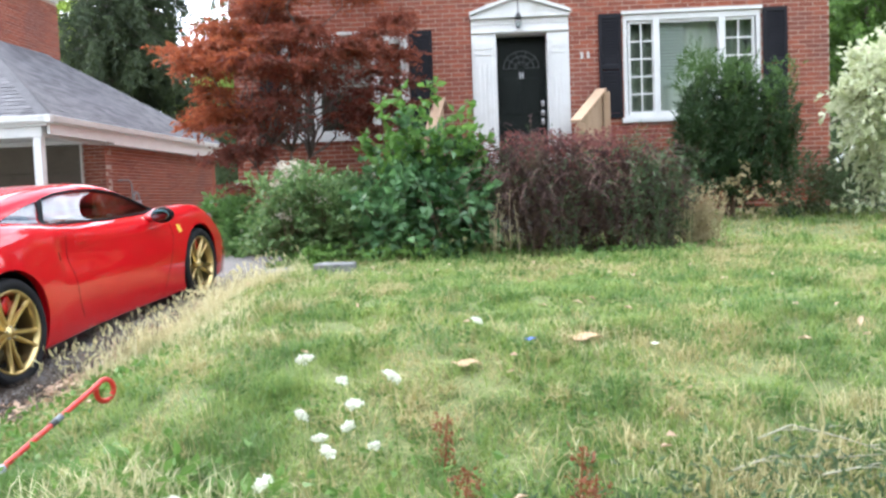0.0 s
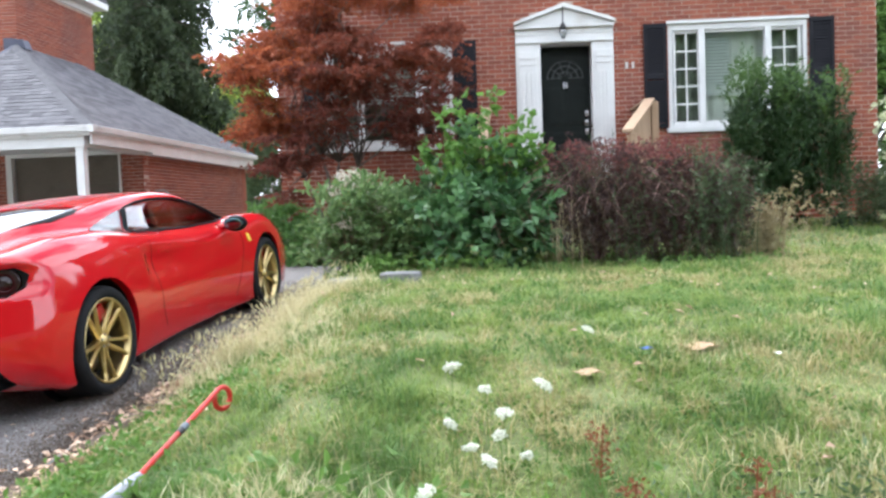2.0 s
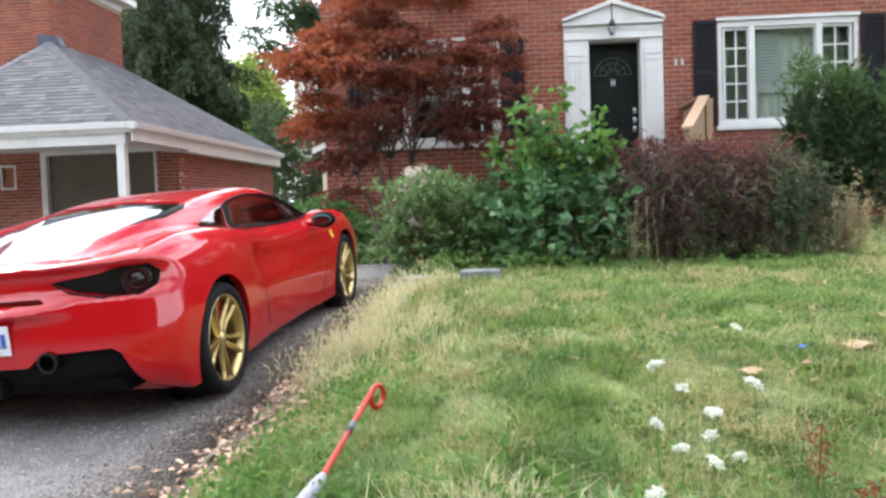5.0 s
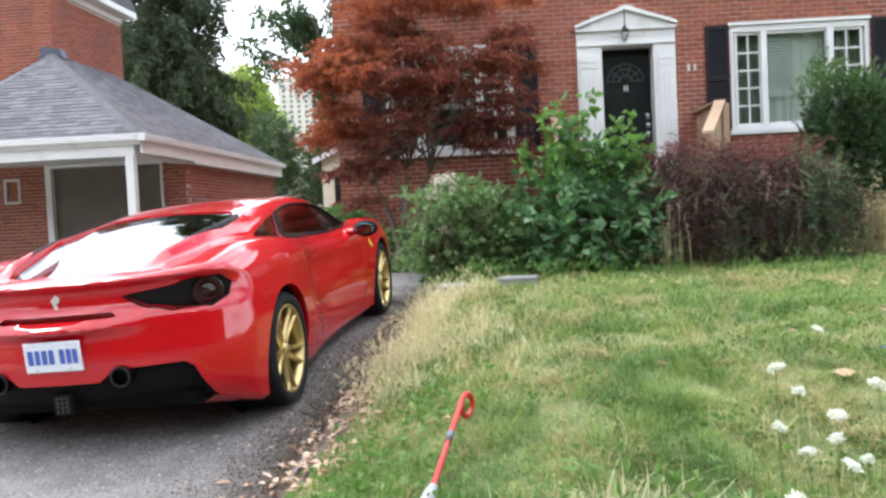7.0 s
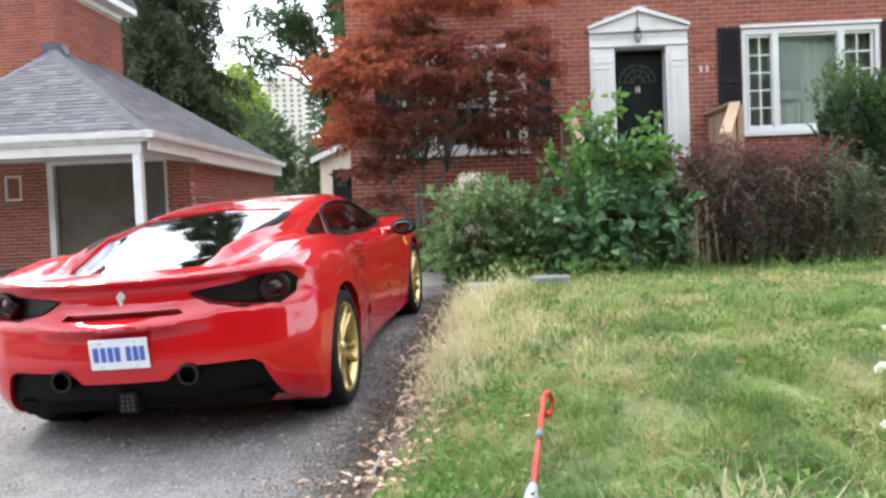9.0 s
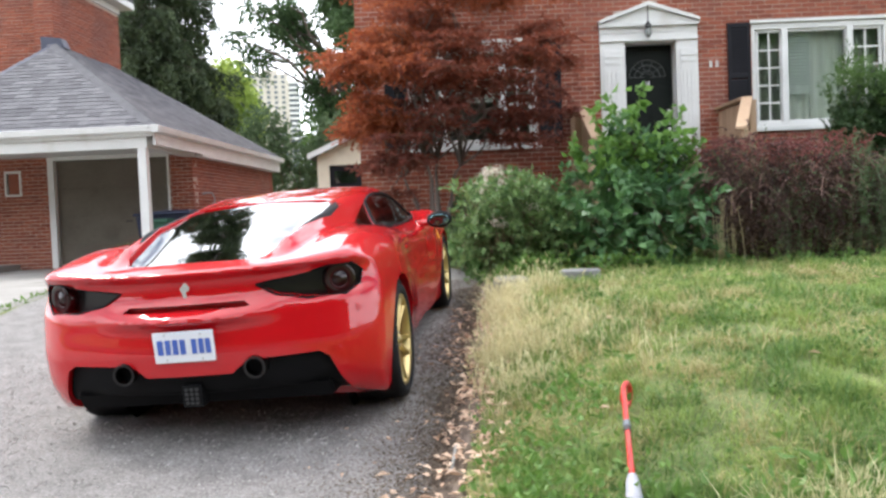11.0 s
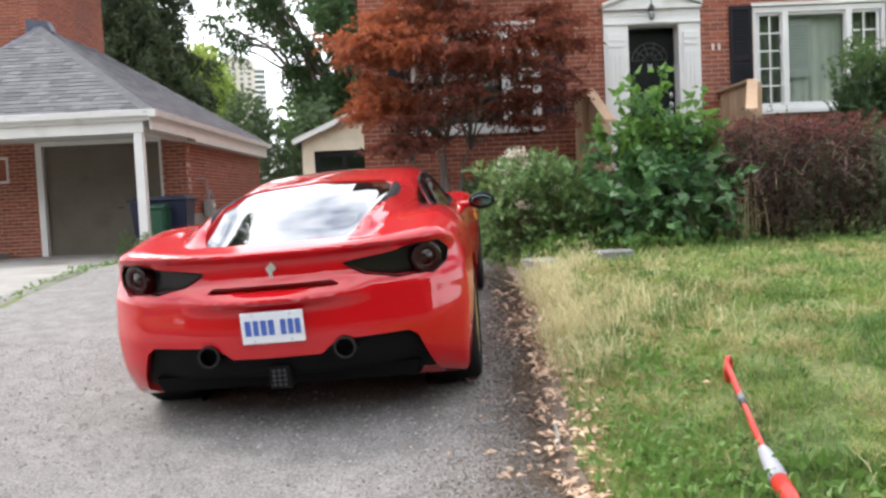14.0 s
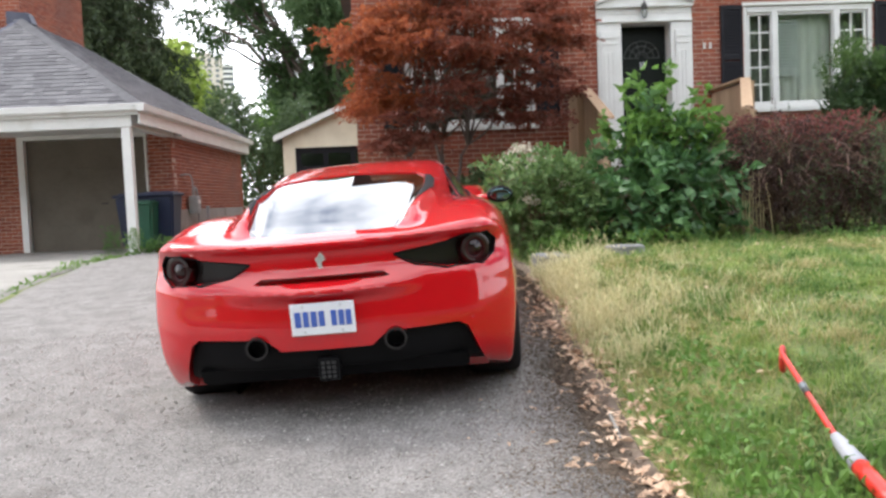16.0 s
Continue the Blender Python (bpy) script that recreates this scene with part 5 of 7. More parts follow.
# badge, plate
bp = on_skin((0, -2, 0.752), (0, 1, 0), 0.0)
bm = prism([(-0.012, -0.045), (0.012, -0.05), (0.006, -0.01), (0.030, 0.005), (0.026, 0.028), (0.004, 0.05), (-0.014, 0.03), (-0.032, 0.010), (-0.020, -0.012)], -0.010, 0.004, "y", 0.0)
bm.transform(Matrix.Translation(bp) @ Matrix.Scale(0.75, 4))
part("tail_badge", bm, SILVER, car, "small bright metal badge")
bm = prism([(-0.03, -0.016), (0.03, -0.016), (0.02, 0.016), (-0.02, 0.016)], -0.004, 0.003, "z")
rp = on_skin((0, 0.72, 2), (0, 0, -1), 0.0)
bm.transform(Matrix.Translation(rp))
part("roof_badge", bm, SILVER, car, "small bright metal badge")
pp = on_skin((0, -2, 0.512), (0, 1, 0), 0.0)
pm = Matrix.Translation(pp + Vector((0, -0.014, 0))) @ Matrix.Rotation(radians(3), 4, "X") @ Matrix.Diagonal((0.92, 1, 0.92, 1))
bm = boxes(((-0.152, -0.006, -0.077), (0.152, 0.006, 0.077)), bevel=0.005)
bm.transform(pm)
np_ = part("number_plate", bm, PLATEM, car, "white number plate with blue figures drawn as plain bars")
for k, (x0, x1) in enumerate(((-0.132, -0.103), (-0.092, -0.066), (-0.055, -0.028), (-0.018, 0.010), (0.040, 0.066), (0.076, 0.102), (0.110, 0.136))):
    bm = boxes(((x0, -0.009, -0.036), (x1, -0.0055, 0.038)), bevel=0.002)
    bm.transform(pm)
    part("figure_bar", bm, PLATEB, np_)
for x, z in ((-0.09, 0.062), (0.09, 0.062), (-0.09, -0.062), (0.09, -0.062)):
    bm = bmesh.new()
    bmesh.ops.create_uvsphere(bm, u_segments=8, v_segments=6, radius=0.006, matrix=pm @ Matrix.Translation((x, -0.006, z)))
    part("screw", bm, STEEL, np_)

# wheels
TYRE_R, RIM_R = 0.343, 0.268


def lathe(profile, seg=56):
    """Turns an outline of (radius, across) round the wheel's axle (the x axis)."""
    bm = bmesh.new()
    rows = [[bm.verts.new((x, r * math.cos(q), r * math.sin(q))) for q in np.linspace(0, 2 * math.pi, seg, endpoint=False)] for r, x in profile]
    for a, b in zip(rows, rows[1:]):
        for k in range(seg):
            bm.faces.new((a[k], a[(k + 1) % seg], b[(k + 1) % seg], b[k]))
    bmesh.ops.recalc_face_normals(bm, faces=bm.faces)
    return bm


def wheel(at, s, w):
    """A wheel whose outer face looks along s on x."""
    wm = Matrix.Translation(at) @ Matrix.Diagonal((s * 0.9, 0.9, 0.9, 1)) @ Matrix.Rotation(radians(34), 4, "X")

    def put(name, bm, material, parent, label="", smooth=True):
        bm.transform(wm)
        if s < 0:
            bmesh.ops.reverse_faces(bm, faces=bm.faces)
        return part(name, bm, material, parent, label, smooth)

    rim = put("wheel", lathe([(0.262, -w + 0.02), (0.250, -w + 0.05), (0.238, -w * 0.5), (0.240, -0.055), (0.252, -0.022), (RIM_R - 0.002, -0.012), (RIM_R, -0.018), (RIM_R - 0.004, -0.032), (0.262, -w + 0.02)]), GOLD, car, "gold alloy wheel with paired spokes")
    ty = put("tyre", lathe([(RIM_R - 0.004, -0.026), (RIM_R + 0.006, -0.012), (0.300, 0.0), (0.325, -0.008), (0.339, -0.028), (TYRE_R, -0.055), (TYRE_R, -w + 0.05), (0.337, -w + 0.02), (0.30, -w), (RIM_R, -w + 0.02)]), RUBBER, rim, "black low-profile tyre")
    for k in range(4):
        x = -0.065 - (w - 0.13) * k / 3
        put("tread_groove", lathe([(TYRE_R + 0.0006, x - 0.005), (TYRE_R + 0.0012, x), (TYRE_R + 0.0006, x + 0.005)], 40), BLACKP, rim)
    put("brake_disc", lathe([(0.10, -0.13), (0.195, -0.13), (0.195, -0.15), (0.10, -0.15)]), bpy.data.materials["exhaust_steel"], rim, "dark brake disc")
    bm = boxes(((-0.155, 0.10, 0.03), (-0.085, 0.20, 0.15)), bevel=0.015)
    put("brake_caliper", bm, PAINT, rim, "red brake caliper", False)
    put("hub", lathe([(0.001, -0.030), (0.030, -0.032), (0.036, -0.042), (0.050, -0.052), (0.056, -0.085), (0.001, -0.085)], 24), GOLD, rim)
    put("inner_well", lathe([(0.236, -w * 0.5), (0.02, -w * 0.55)], 30), BLACKP, rim)
    for k in range(5):
        for e in (-1, 1):
            bm = bmesh.new()
            vs = []
            for r, off, hw_, xo, th in ((0.035, 0.012, 0.017, -0.048, 0.045), (0.12, 0.024, 0.0155, -0.042, 0.036), (0.20, 0.040, 0.0135, -0.028, 0.030), (0.252, 0.054, 0.017, -0.020, 0.026)):
                ring = [bm.verts.new((x, e * off + q * hw_ * z, r)) for x, q, z in ((xo, -1, 0.55), (xo, 1, 0.55), (xo - th * 0.5, 1, 1), (xo - th, 1, 0.9), (xo - th, -1, 0.9), (xo - th * 0.5, -1, 1))]
                vs.append(ring)
            for a, b in zip(vs, vs[1:]):
                for j in range(6):
                    bm.faces.new((a[j], a[(j + 1) % 6], b[(j + 1) % 6], b[j]))
            bm.faces.new(vs[0][::-1])
            bm.faces.new(vs[-1])
            bmesh.ops.recalc_face_normals(bm, faces=bm.faces)
            bm.transform(Matrix.Rotation(radians(72 * k), 4, "X"))
            put("spoke", bm, GOLD, rim, smooth=False)
    for k in range(5):
        q = radians(72 * k + 36)
        bm = bmesh.new()
        bmesh.ops.create_cone(bm, cap_ends=True, segments=6, radius1=0.009, radius2=0.008, depth=0.02, matrix=Matrix.Translation((-0.045, 0.038 * math.sin(q), 0.038 * math.cos(q))) @ Matrix.Rotation(radians(90), 4, "Y"))
        put("wheel_bolt", bm, STEEL, rim, smooth=False)


for s in (1, -1):
    wheel((s * 0.872, 0, 0.312), s, 0.30)
    wheel((s * 0.852, WB, 0.312), s, 0.25)
    for wy in (0, WB):
        bm = bmesh.new()
        arc = np.linspace(-0.2, math.pi + 0.2, 26)
        rows = [[bm.verts.new((s * x, wy + 0.342 * math.cos(q), 0.318 + 0.342 * math.sin(q))) for q in arc] for x in (0.585, 0.83)]
        for k in range(25):
            bm.faces.new((rows[0][k], rows[0][k + 1], rows[1][k + 1], rows[1][k]))
        bm.faces.new([bm.verts.new((s * 0.59, wy + 0.341 * math.cos(q), 0.318 + 0.341 * math.sin(q))) for q in np.linspace(0, 2 * math.pi, 30, endpoint=False)])
        part("wheel_liner", bm, BLACKP, car)

# inside: floor tub, seats, dash, wheel
part("cabin_floor", boxes(((-0.64, -0.50, 0.36), (0.64, 2.2, 0.40))), LEATHER, car)
part("bulkhead", boxes(((-0.56, 0.52, 0.40), (0.56, 0.58, 0.94)), bevel=0.01), LEATHER, car)
part("engine_cover", boxes(((-0.42, -0.45, 0.58), (0.42, 0.48, 0.70)), ((-0.28, -0.40, 0.70), (-0.09, 0.2, 0.75)), ((0.09, -0.40, 0.70), (0.28, 0.2, 0.75)), bevel=0.02), BLACKP, car, "dark engine covers under the rear screen")
part("dashboard", boxes(((-0.60, 1.95, 0.50), (0.60, 2.28, 0.79)), bevel=0.05), LEATHER, car)
for s in (-1, 1):
    seat = part("seat", boxes(((s * 0.33 - 0.22, 0.84, 0.40), (s * 0.33 + 0.22, 1.34, 0.56)), bevel=0.05), LEATHER, car, "black leather bucket seat")
    bm = boxes(((-0.22, -0.06, 0.0), (0.22, 0.07, 0.46)), bevel=0.05)
    bm.transform(Matrix.Translation((s * 0.33, 0.82, 0.48)) @ Matrix.Rotation(radians(16), 4, "X"))
    part("backrest", bm, LEATHER, seat)
    bm = boxes(((-0.12, -0.05, 0.0), (0.12, 0.05, 0.16)), bevel=0.04)
    bm.transform(Matrix.Translation((s * 0.33, 0.70, 0.86)) @ Matrix.Rotation(radians(12), 4, "X"))
    part("headrest", bm, LEATHER, seat)
bm = bmesh.new()
tube(bm, [(-0.33 + 0.165 * math.cos(q), 1.78 + 0.05 * math.sin(q), 0.72 + 0.15 * math.sin(q)) for q in np.linspace(0, 2 * math.pi, 25)], 0.016, 8)
part("steering_wheel", bm, LEATHER, car)

# ---- plants ----


def leaf_mat(name, c1, c2, trans=0.35, rough=0.5, scale=2.0, spec=0.4):
    return mat(name, c1, c2, scale=scale, rough=rough, vary="island", fine=0.3, trans=trans, spec=spec)


def unit(v):
    return v / np.maximum(np.linalg.norm(v, axis=-1, keepdims=True), 1e-9)


def leaf_shapes(rng, pos, along, length, width, curl=0.25):
    """Folded four-point leaves at pos, pointing along."""
    n = len(pos)
    rnd = rng.normal(size=(n, 3))
    side = unit(np.cross(along, rnd))
    nrm = np.cross(side, along)
    L = (length * rng.uniform(0.65, 1.3, n))[:, None]
    W = (width * rng.uniform(0.7, 1.25, n))[:, None]
    a = pos
    tip = pos + along * L - nrm * L * curl * rng.uniform(0, 1, n)[:, None]
    mid = pos + along * L * 0.45
    l, r = mid + side * W * 0.5 + nrm * W * 0.18, mid - side * W * 0.5 + nrm * W * 0.18
    v = np.stack([a, l, tip, r], 1).reshape(-1, 3)
    f = (np.array([(0, 2, 1), (0, 3, 2)])[None] + 4 * np.arange(n)[:, None, None]).reshape(-1, 3)
    return v, f


def foliage(rng, lumps, twigs, twig_len, per, length, width, up=0.3, droop=0.3, spread=0.9, inner=0.45, curl=0.25, flat=1.0):
    """Leaves along twigs that leave the surface of some lumps: (centre, radii, weight)."""
    w = np.array([l[2] for l in lumps], float)
    pick = rng.choice(len(lumps), twigs, p=w / w.sum())
    c = np.array([l[0] for l in lumps], float)[pick]
    r = np.array([l[1] for l in lumps], float)[pick]
    d = unit(rng.normal(size=(twigs, 3)))
    rad = rng.uniform(inner ** 3, 1, twigs) ** (1 / 3)
    start = c + d * r * rad[:, None]
    way = unit(unit(d / r) * 0.8 + rng.normal(size=(twigs, 3)) * 0.55 + np.array([0, 0, up]))
    way = unit(way * np.array([1, 1, flat]))
    tl = twig_len * rng.uniform(0.5, 1.35, twigs)
    s = (np.arange(per) + rng.uniform(0, 1, (twigs, per))) / per
    p = start[:, None] + way[:, None] * (tl[:, None] * s)[..., None]
    p[..., 2] -= droop * (s ** 2) * tl[:, None]
    tang = way[:, None] + np.array([0, 0, -1]) * (2 * droop * s)[..., None]
    la = unit(unit(tang) * 0.6 + rng.normal(size=(twigs, per, 3)) * spread * 0.6)
    return leaf_shapes(rng, p.reshape(-1, 3), la.reshape(-1, 3), length, width, curl), (start, way, tl)


def twig_mesh(rng, start, way, tl, radius, droop, keep):
    """Thin three-sided twigs."""
    i = rng.choice(len(start), min(keep, len(start)), replace=False)
    a, d, t = start[i], way[i], tl[i][:, None]
    back = a - d * t * 0.6
    end = a + d * t - np.array([0, 0, 1]) * droop * t
    x = unit(np.cross(d, np.array([0.3, 0.5, 0.8])))
    y = np.cross(d, x)
    ring = [x, -0.5 * x + 0.87 * y, -0.5 * x - 0.87 * y]
    v = np.stack([p + q * rr for p, rr in ((back, radius), (a, radius * 0.7), (end, radius * 0.25)) for q in ring], 1)
    f = np.array([(3 * k + j, 3 * k + (j + 1) % 3, 3 * k + 3 + (j + 1) % 3, 3 * k + 3 + j) for k in range(2) for j in range(3)])
    return v.reshape(-1, 3), (f[None] + 9 * np.arange(len(i))[:, None, None]).reshape(-1, 4)


def limbs(bm, rng, base, ends, radius, seg=7, wob=0.08):
    """Bent tapering limbs from a base to each end."""
    for e in ends:
        a, e = Vector(base), Vector(e)
        L = (e - a).length
        pts = []
        for k in range(7):
            t = k / 6
            p = a.lerp(e, t)
            p.z += 0.12 * L * math.sin(t * math.pi)
            if 0 < k < 6:
                p += Vector(rng.normal(size=3) * wob * L * 0.5)
            pts.append(p)
        tube(bm, pts, radius, seg, 0.22)


BARK = mat("bark_grey_brown", (0.085, 0.065, 0.05), (0.19, 0.155, 0.125), scale=8, rough=0.95, bump=0.9, bscale=30, stretch=(2, 2, 0.5))
ARCH = mat("twig_pale_brown", (0.17, 0.095, 0.075), (0.30, 0.19, 0.15), scale=12, rough=0.85)
TWIG = mat("twig_brown", (0.10, 0.06, 0.04), (0.20, 0.13, 0.085), scale=12, rough=0.9)


def plant(name, at, label, category, lumps, leaf, counts, stem_ends=(), stem_r=0.012, twigs=(0, 0.004), seed=1, extra=(), kind_leaf="leaves", bark=None, group=""):
    """A shrub or tree at a place; lumps, stems and leaves in its own metres. leaf: (material, length, width, up, droop, spread, inner); counts: (twigs, twig length, leaves)."""
    rng = np.random.default_rng(seed)
    t = thing(name, Matrix.Translation(at), label, category, group)
    (v, f), (s, w, tl) = foliage(rng, lumps, counts[0], counts[1], counts[2], leaf[1], leaf[2], *leaf[3:])
    part_np(kind_leaf, v, f, leaf[0], t)
    if twigs[0]:
        tagged(part_np("twig_mass", *twig_mesh(rng, s, w, tl, twigs[1], leaf[4], twigs[0]), bark or TWIG, t), kind="stuff")
    if len(stem_ends):
        bm = bmesh.new()
        limbs(bm, rng, (0, 0, -0.05), stem_ends, stem_r)
        tagged(part("stem_mass", bm, bark or TWIG, t, smooth=True), kind="stuff")
    return t


def lump_field(rng, n, centre, spread, size):
    c = np.asarray(centre) + rng.uniform(-1, 1, (n, 3)) * np.asarray(spread)
    return [(tuple(p), tuple(np.asarray(size) * rng.uniform(0.7, 1.25)), 1.0) for p in c]


M_SAGE = leaf_mat("leaf_sage_green", (0.055, 0.115, 0.038), (0.24, 0.36, 0.13), 0.35)
gz = lambda x, y: float(ground_z(x, y, False))
# one maple in three reds: lit orange, and two darkened for painted shade
M_RED = leaf_mat("maple_leaf_orange_lit", (0.20, 0.045, 0.020), (0.50, 0.160, 0.064), 0.5)
M_RUST = leaf_mat("maple_leaf_rust_shaded", (0.115, 0.030, 0.018), (0.34, 0.095, 0.048), 0.4)
M_MAR = leaf_mat("maple_leaf_maroon_shaded", (0.085, 0.025, 0.018), (0.25, 0.070, 0.042), 0.4)
M_GRN = leaf_mat("leaf_green", (0.055, 0.125, 0.035), (0.16, 0.29, 0.080), 0.45)
M_LSH = leaf_mat("leaf_fresh_green", (0.032, 0.088, 0.038), (0.14, 0.275, 0.095), 0.32, rough=0.4)
M_BRT = leaf_mat("leaf_bright_green", (0.075, 0.17, 0.035), (0.20, 0.36, 0.075), 0.5)
M_DUL = leaf_mat("leaf_dull_green", (0.048, 0.088, 0.040), (0.15, 0.21, 0.09), 0.3)
M_BAR = leaf_mat("barberry_leaf", (0.030, 0.015, 0.014), (0.088, 0.042, 0.038), 0.25)
M_YEW = leaf_mat("yew_needle", (0.018, 0.045, 0.018), (0.06, 0.11, 0.034), 0.2)
M_SPR = leaf_mat("spruce_needle", (0.016, 0.032, 0.014), (0.085, 0.115, 0.045), 0.2)
M_FAR = leaf_mat("far_leaf", (0.05, 0.11, 0.025), (0.16, 0.27, 0.06), 0.5, scale=0.6)
M_TALL = leaf_mat("leaf_deep_green", (0.034, 0.075, 0.030), (0.125, 0.20, 0.075), 0.4)
# far leaves with the sunshine painted in as a bright yellow-green
M_SUN = leaf_mat("leaf_painted_sunlit", (0.22, 0.33, 0.06), (0.54, 0.62, 0.17), 0.6, scale=0.6)
# variegated leaf, its cream pushed towards white to stand for sunlight
M_VAR = leaf_mat("pale_leaf_sun_tint", (0.40, 0.47, 0.20), (0.85, 0.85, 0.70), 0.5)
M_FLW = leaf_mat("faded_flower", (0.48, 0.42, 0.32), (0.82, 0.76, 0.66), 0.3)

M_BTIP = leaf_mat("barberry_tip", (0.12, 0.035, 0.035), (0.30, 0.10, 0.085), 0.4)
M_STRAW = leaf_mat("dry_stalk", (0.28, 0.23, 0.12), (0.50, 0.42, 0.24), 0.3)
M_YEW2 = leaf_mat("yew_young_needle", (0.05, 0.105, 0.03), (0.15, 0.25, 0.07), 0.35)
MAPLEBARK = mat("maple_bark", (0.075, 0.062, 0.054), (0.21, 0.175, 0.15), scale=8, rough=0.95, bump=0.7, bscale=30, stretch=(2, 2, 0.5))

# Japanese maple before the left window, in flat tiers
rng = np.random.default_rng(21)
MB = Vector((-2.82, 11.5, gz(-2.82, 11.5)))
maple = thing("japanese_maple_tree", Matrix.Translation(MB), "spreading Japanese maple with orange-red foliage in tiers", "tree")


def tiers(n, xs, ys, zs, size):
    """Flat sprays of leaves in a block of the plan."""
    c = np.stack([rng.uniform(*xs, n), rng.uniform(*ys, n), rng.uniform(*zs, n)], 1) - np.array(MB)
    return [(tuple(q), tuple(np.array(size) * rng.uniform(0.7, 1.3)), 1.0) for q in c]


hi_t = tiers(38, (-3.45, -1.9), (10.1, 12.75), (3.5, 4.85), (0.40, 0.40, 0.030)) + tiers(11, (-3.92, -3.3), (10.8, 11.9), (3.30, 3.90), (0.28, 0.30, 0.025)) \
    + tiers(5, (-3.5, -2.2), (10.1, 11.2), (3.10, 3.45), (0.34, 0.34, 0.025)) + tiers(8, (-1.9, -1.25), (10.3, 12.4), (3.3, 4.3), (0.26, 0.28, 0.025))
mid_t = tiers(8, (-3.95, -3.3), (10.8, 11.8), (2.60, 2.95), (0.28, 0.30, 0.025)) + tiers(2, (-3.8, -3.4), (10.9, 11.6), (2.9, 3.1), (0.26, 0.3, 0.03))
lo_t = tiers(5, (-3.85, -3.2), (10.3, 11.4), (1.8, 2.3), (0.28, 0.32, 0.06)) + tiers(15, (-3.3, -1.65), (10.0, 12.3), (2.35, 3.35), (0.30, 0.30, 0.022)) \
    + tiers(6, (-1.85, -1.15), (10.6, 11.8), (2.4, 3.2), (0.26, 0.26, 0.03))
# left and top tiers take the lit colour, the others the shaded one
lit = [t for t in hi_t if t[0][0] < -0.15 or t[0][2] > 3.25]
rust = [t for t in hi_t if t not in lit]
for nm, tt, n, m, lb in (("crown", lit, int(3100 * len(lit) / len(hi_t)), M_RED, "orange-red upper leaves in the lit colour"), ("inner_crown", rust, int(3100 * len(rust) / len(hi_t)), M_RUST, "rust-red leaves with shade painted into the colour"), ("middle_crown", mid_t, 420, M_RED, ""), ("lower_crown", lo_t, 800, M_MAR, "maroon lower leaves with shade painted into the colour")):
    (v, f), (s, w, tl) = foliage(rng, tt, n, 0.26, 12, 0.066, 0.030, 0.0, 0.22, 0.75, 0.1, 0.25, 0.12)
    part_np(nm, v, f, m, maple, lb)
    tagged(part_np("twig_mass", *twig_mesh(rng, s, w, tl, 0.0035, 0.5, int(n * 0.3)), TWIG, maple), kind="stuff")
bm = bmesh.new()
forks = [(-0.42, 0.05, 1.25), (0.02, 0.2, 1.45), (0.32, -0.1, 1.35), (-0.15, -0.2, 1.5)]
limbs(bm, rng, (0, 0, -0.1), forks, 0.055)
for b0 in forks:
    ends = [t[0] for t in hi_t + mid_t + lo_t if (Vector(t[0]) - Vector(b0)).length < 2.6]
    pick = rng.permutation(len(ends))[:11]
    limbs(bm, rng, b0, [ends[i] for i in pick], 0.016, 6)
part("trunk", bm, MAPLEBARK, maple, "forked dark grey-brown trunk and limbs", smooth=True)

# shrubs along the front bed
b = (-2.0, 8.9, gz(-2.0, 8.9))
t = plant("flowering_shrub", b, "loose grey-green shrub with faded flower heads", "shrub",
      [((-0.05, 0, 0.30), (0.50, 0.4, 0.28), 3), ((-0.45, 0, 0.2), (0.28, 0.3, 0.2), 1)] + lump_field(np.random.default_rng(30), 17, (0.02, 0, 0.42), (0.52, 0.32, 0.33), (0.19, 0.18, 0.15)),
      (M_SAGE, 0.082, 0.040, 0.9, 0.3, 0.85, 0.25), (600, 0.25, 9), [(-0.3, 0, 0.7), (0, 0.1, 0.85), (0.3, 0, 0.7), (-0.15, -0.2, 0.6)], 0.012, (350, 0.003), 31)
rng = np.random.default_rng(33)
hv, hf, k0 = [], [], 0
heads = [(rng.uniform(-0.42, 0.12), rng.uniform(-0.2, 0.2), rng.uniform(0.80, 1.04)) for k in range(15)] + [(rng.uniform(-0.3, 0.4), rng.uniform(-0.4, -0.2), rng.uniform(0.4, 0.7)) for k in range(4)]
stalks = bmesh.new()
for hx, hy, hz in heads:
    tube(stalks, [(hx * 0.7, hy * 0.7, hz - 0.40), (hx * 0.9, hy, hz - 0.2), (hx, hy, hz)], 0.004, 5, 0.6)
    p = np.array((hx, hy, hz))
    v, f = leaf_shapes(rng, p + rng.normal(size=(60, 3)) * (0.035, 0.035, 0.020), unit(rng.normal(size=(60, 3))), 0.024, 0.018)
    hv.append(v), hf.append(f + k0)
    k0 += len(v)
tagged(part("flower_stalk_mass", stalks, TWIG, t), kind="stuff")
tagged(part_np("flower_mass", np.concatenate(hv), np.concatenate(hf), M_FLW, t, "flat faded cream flower heads"), kind="stuff")

b = (-0.85, 8.75, gz(-0.85, 8.75))
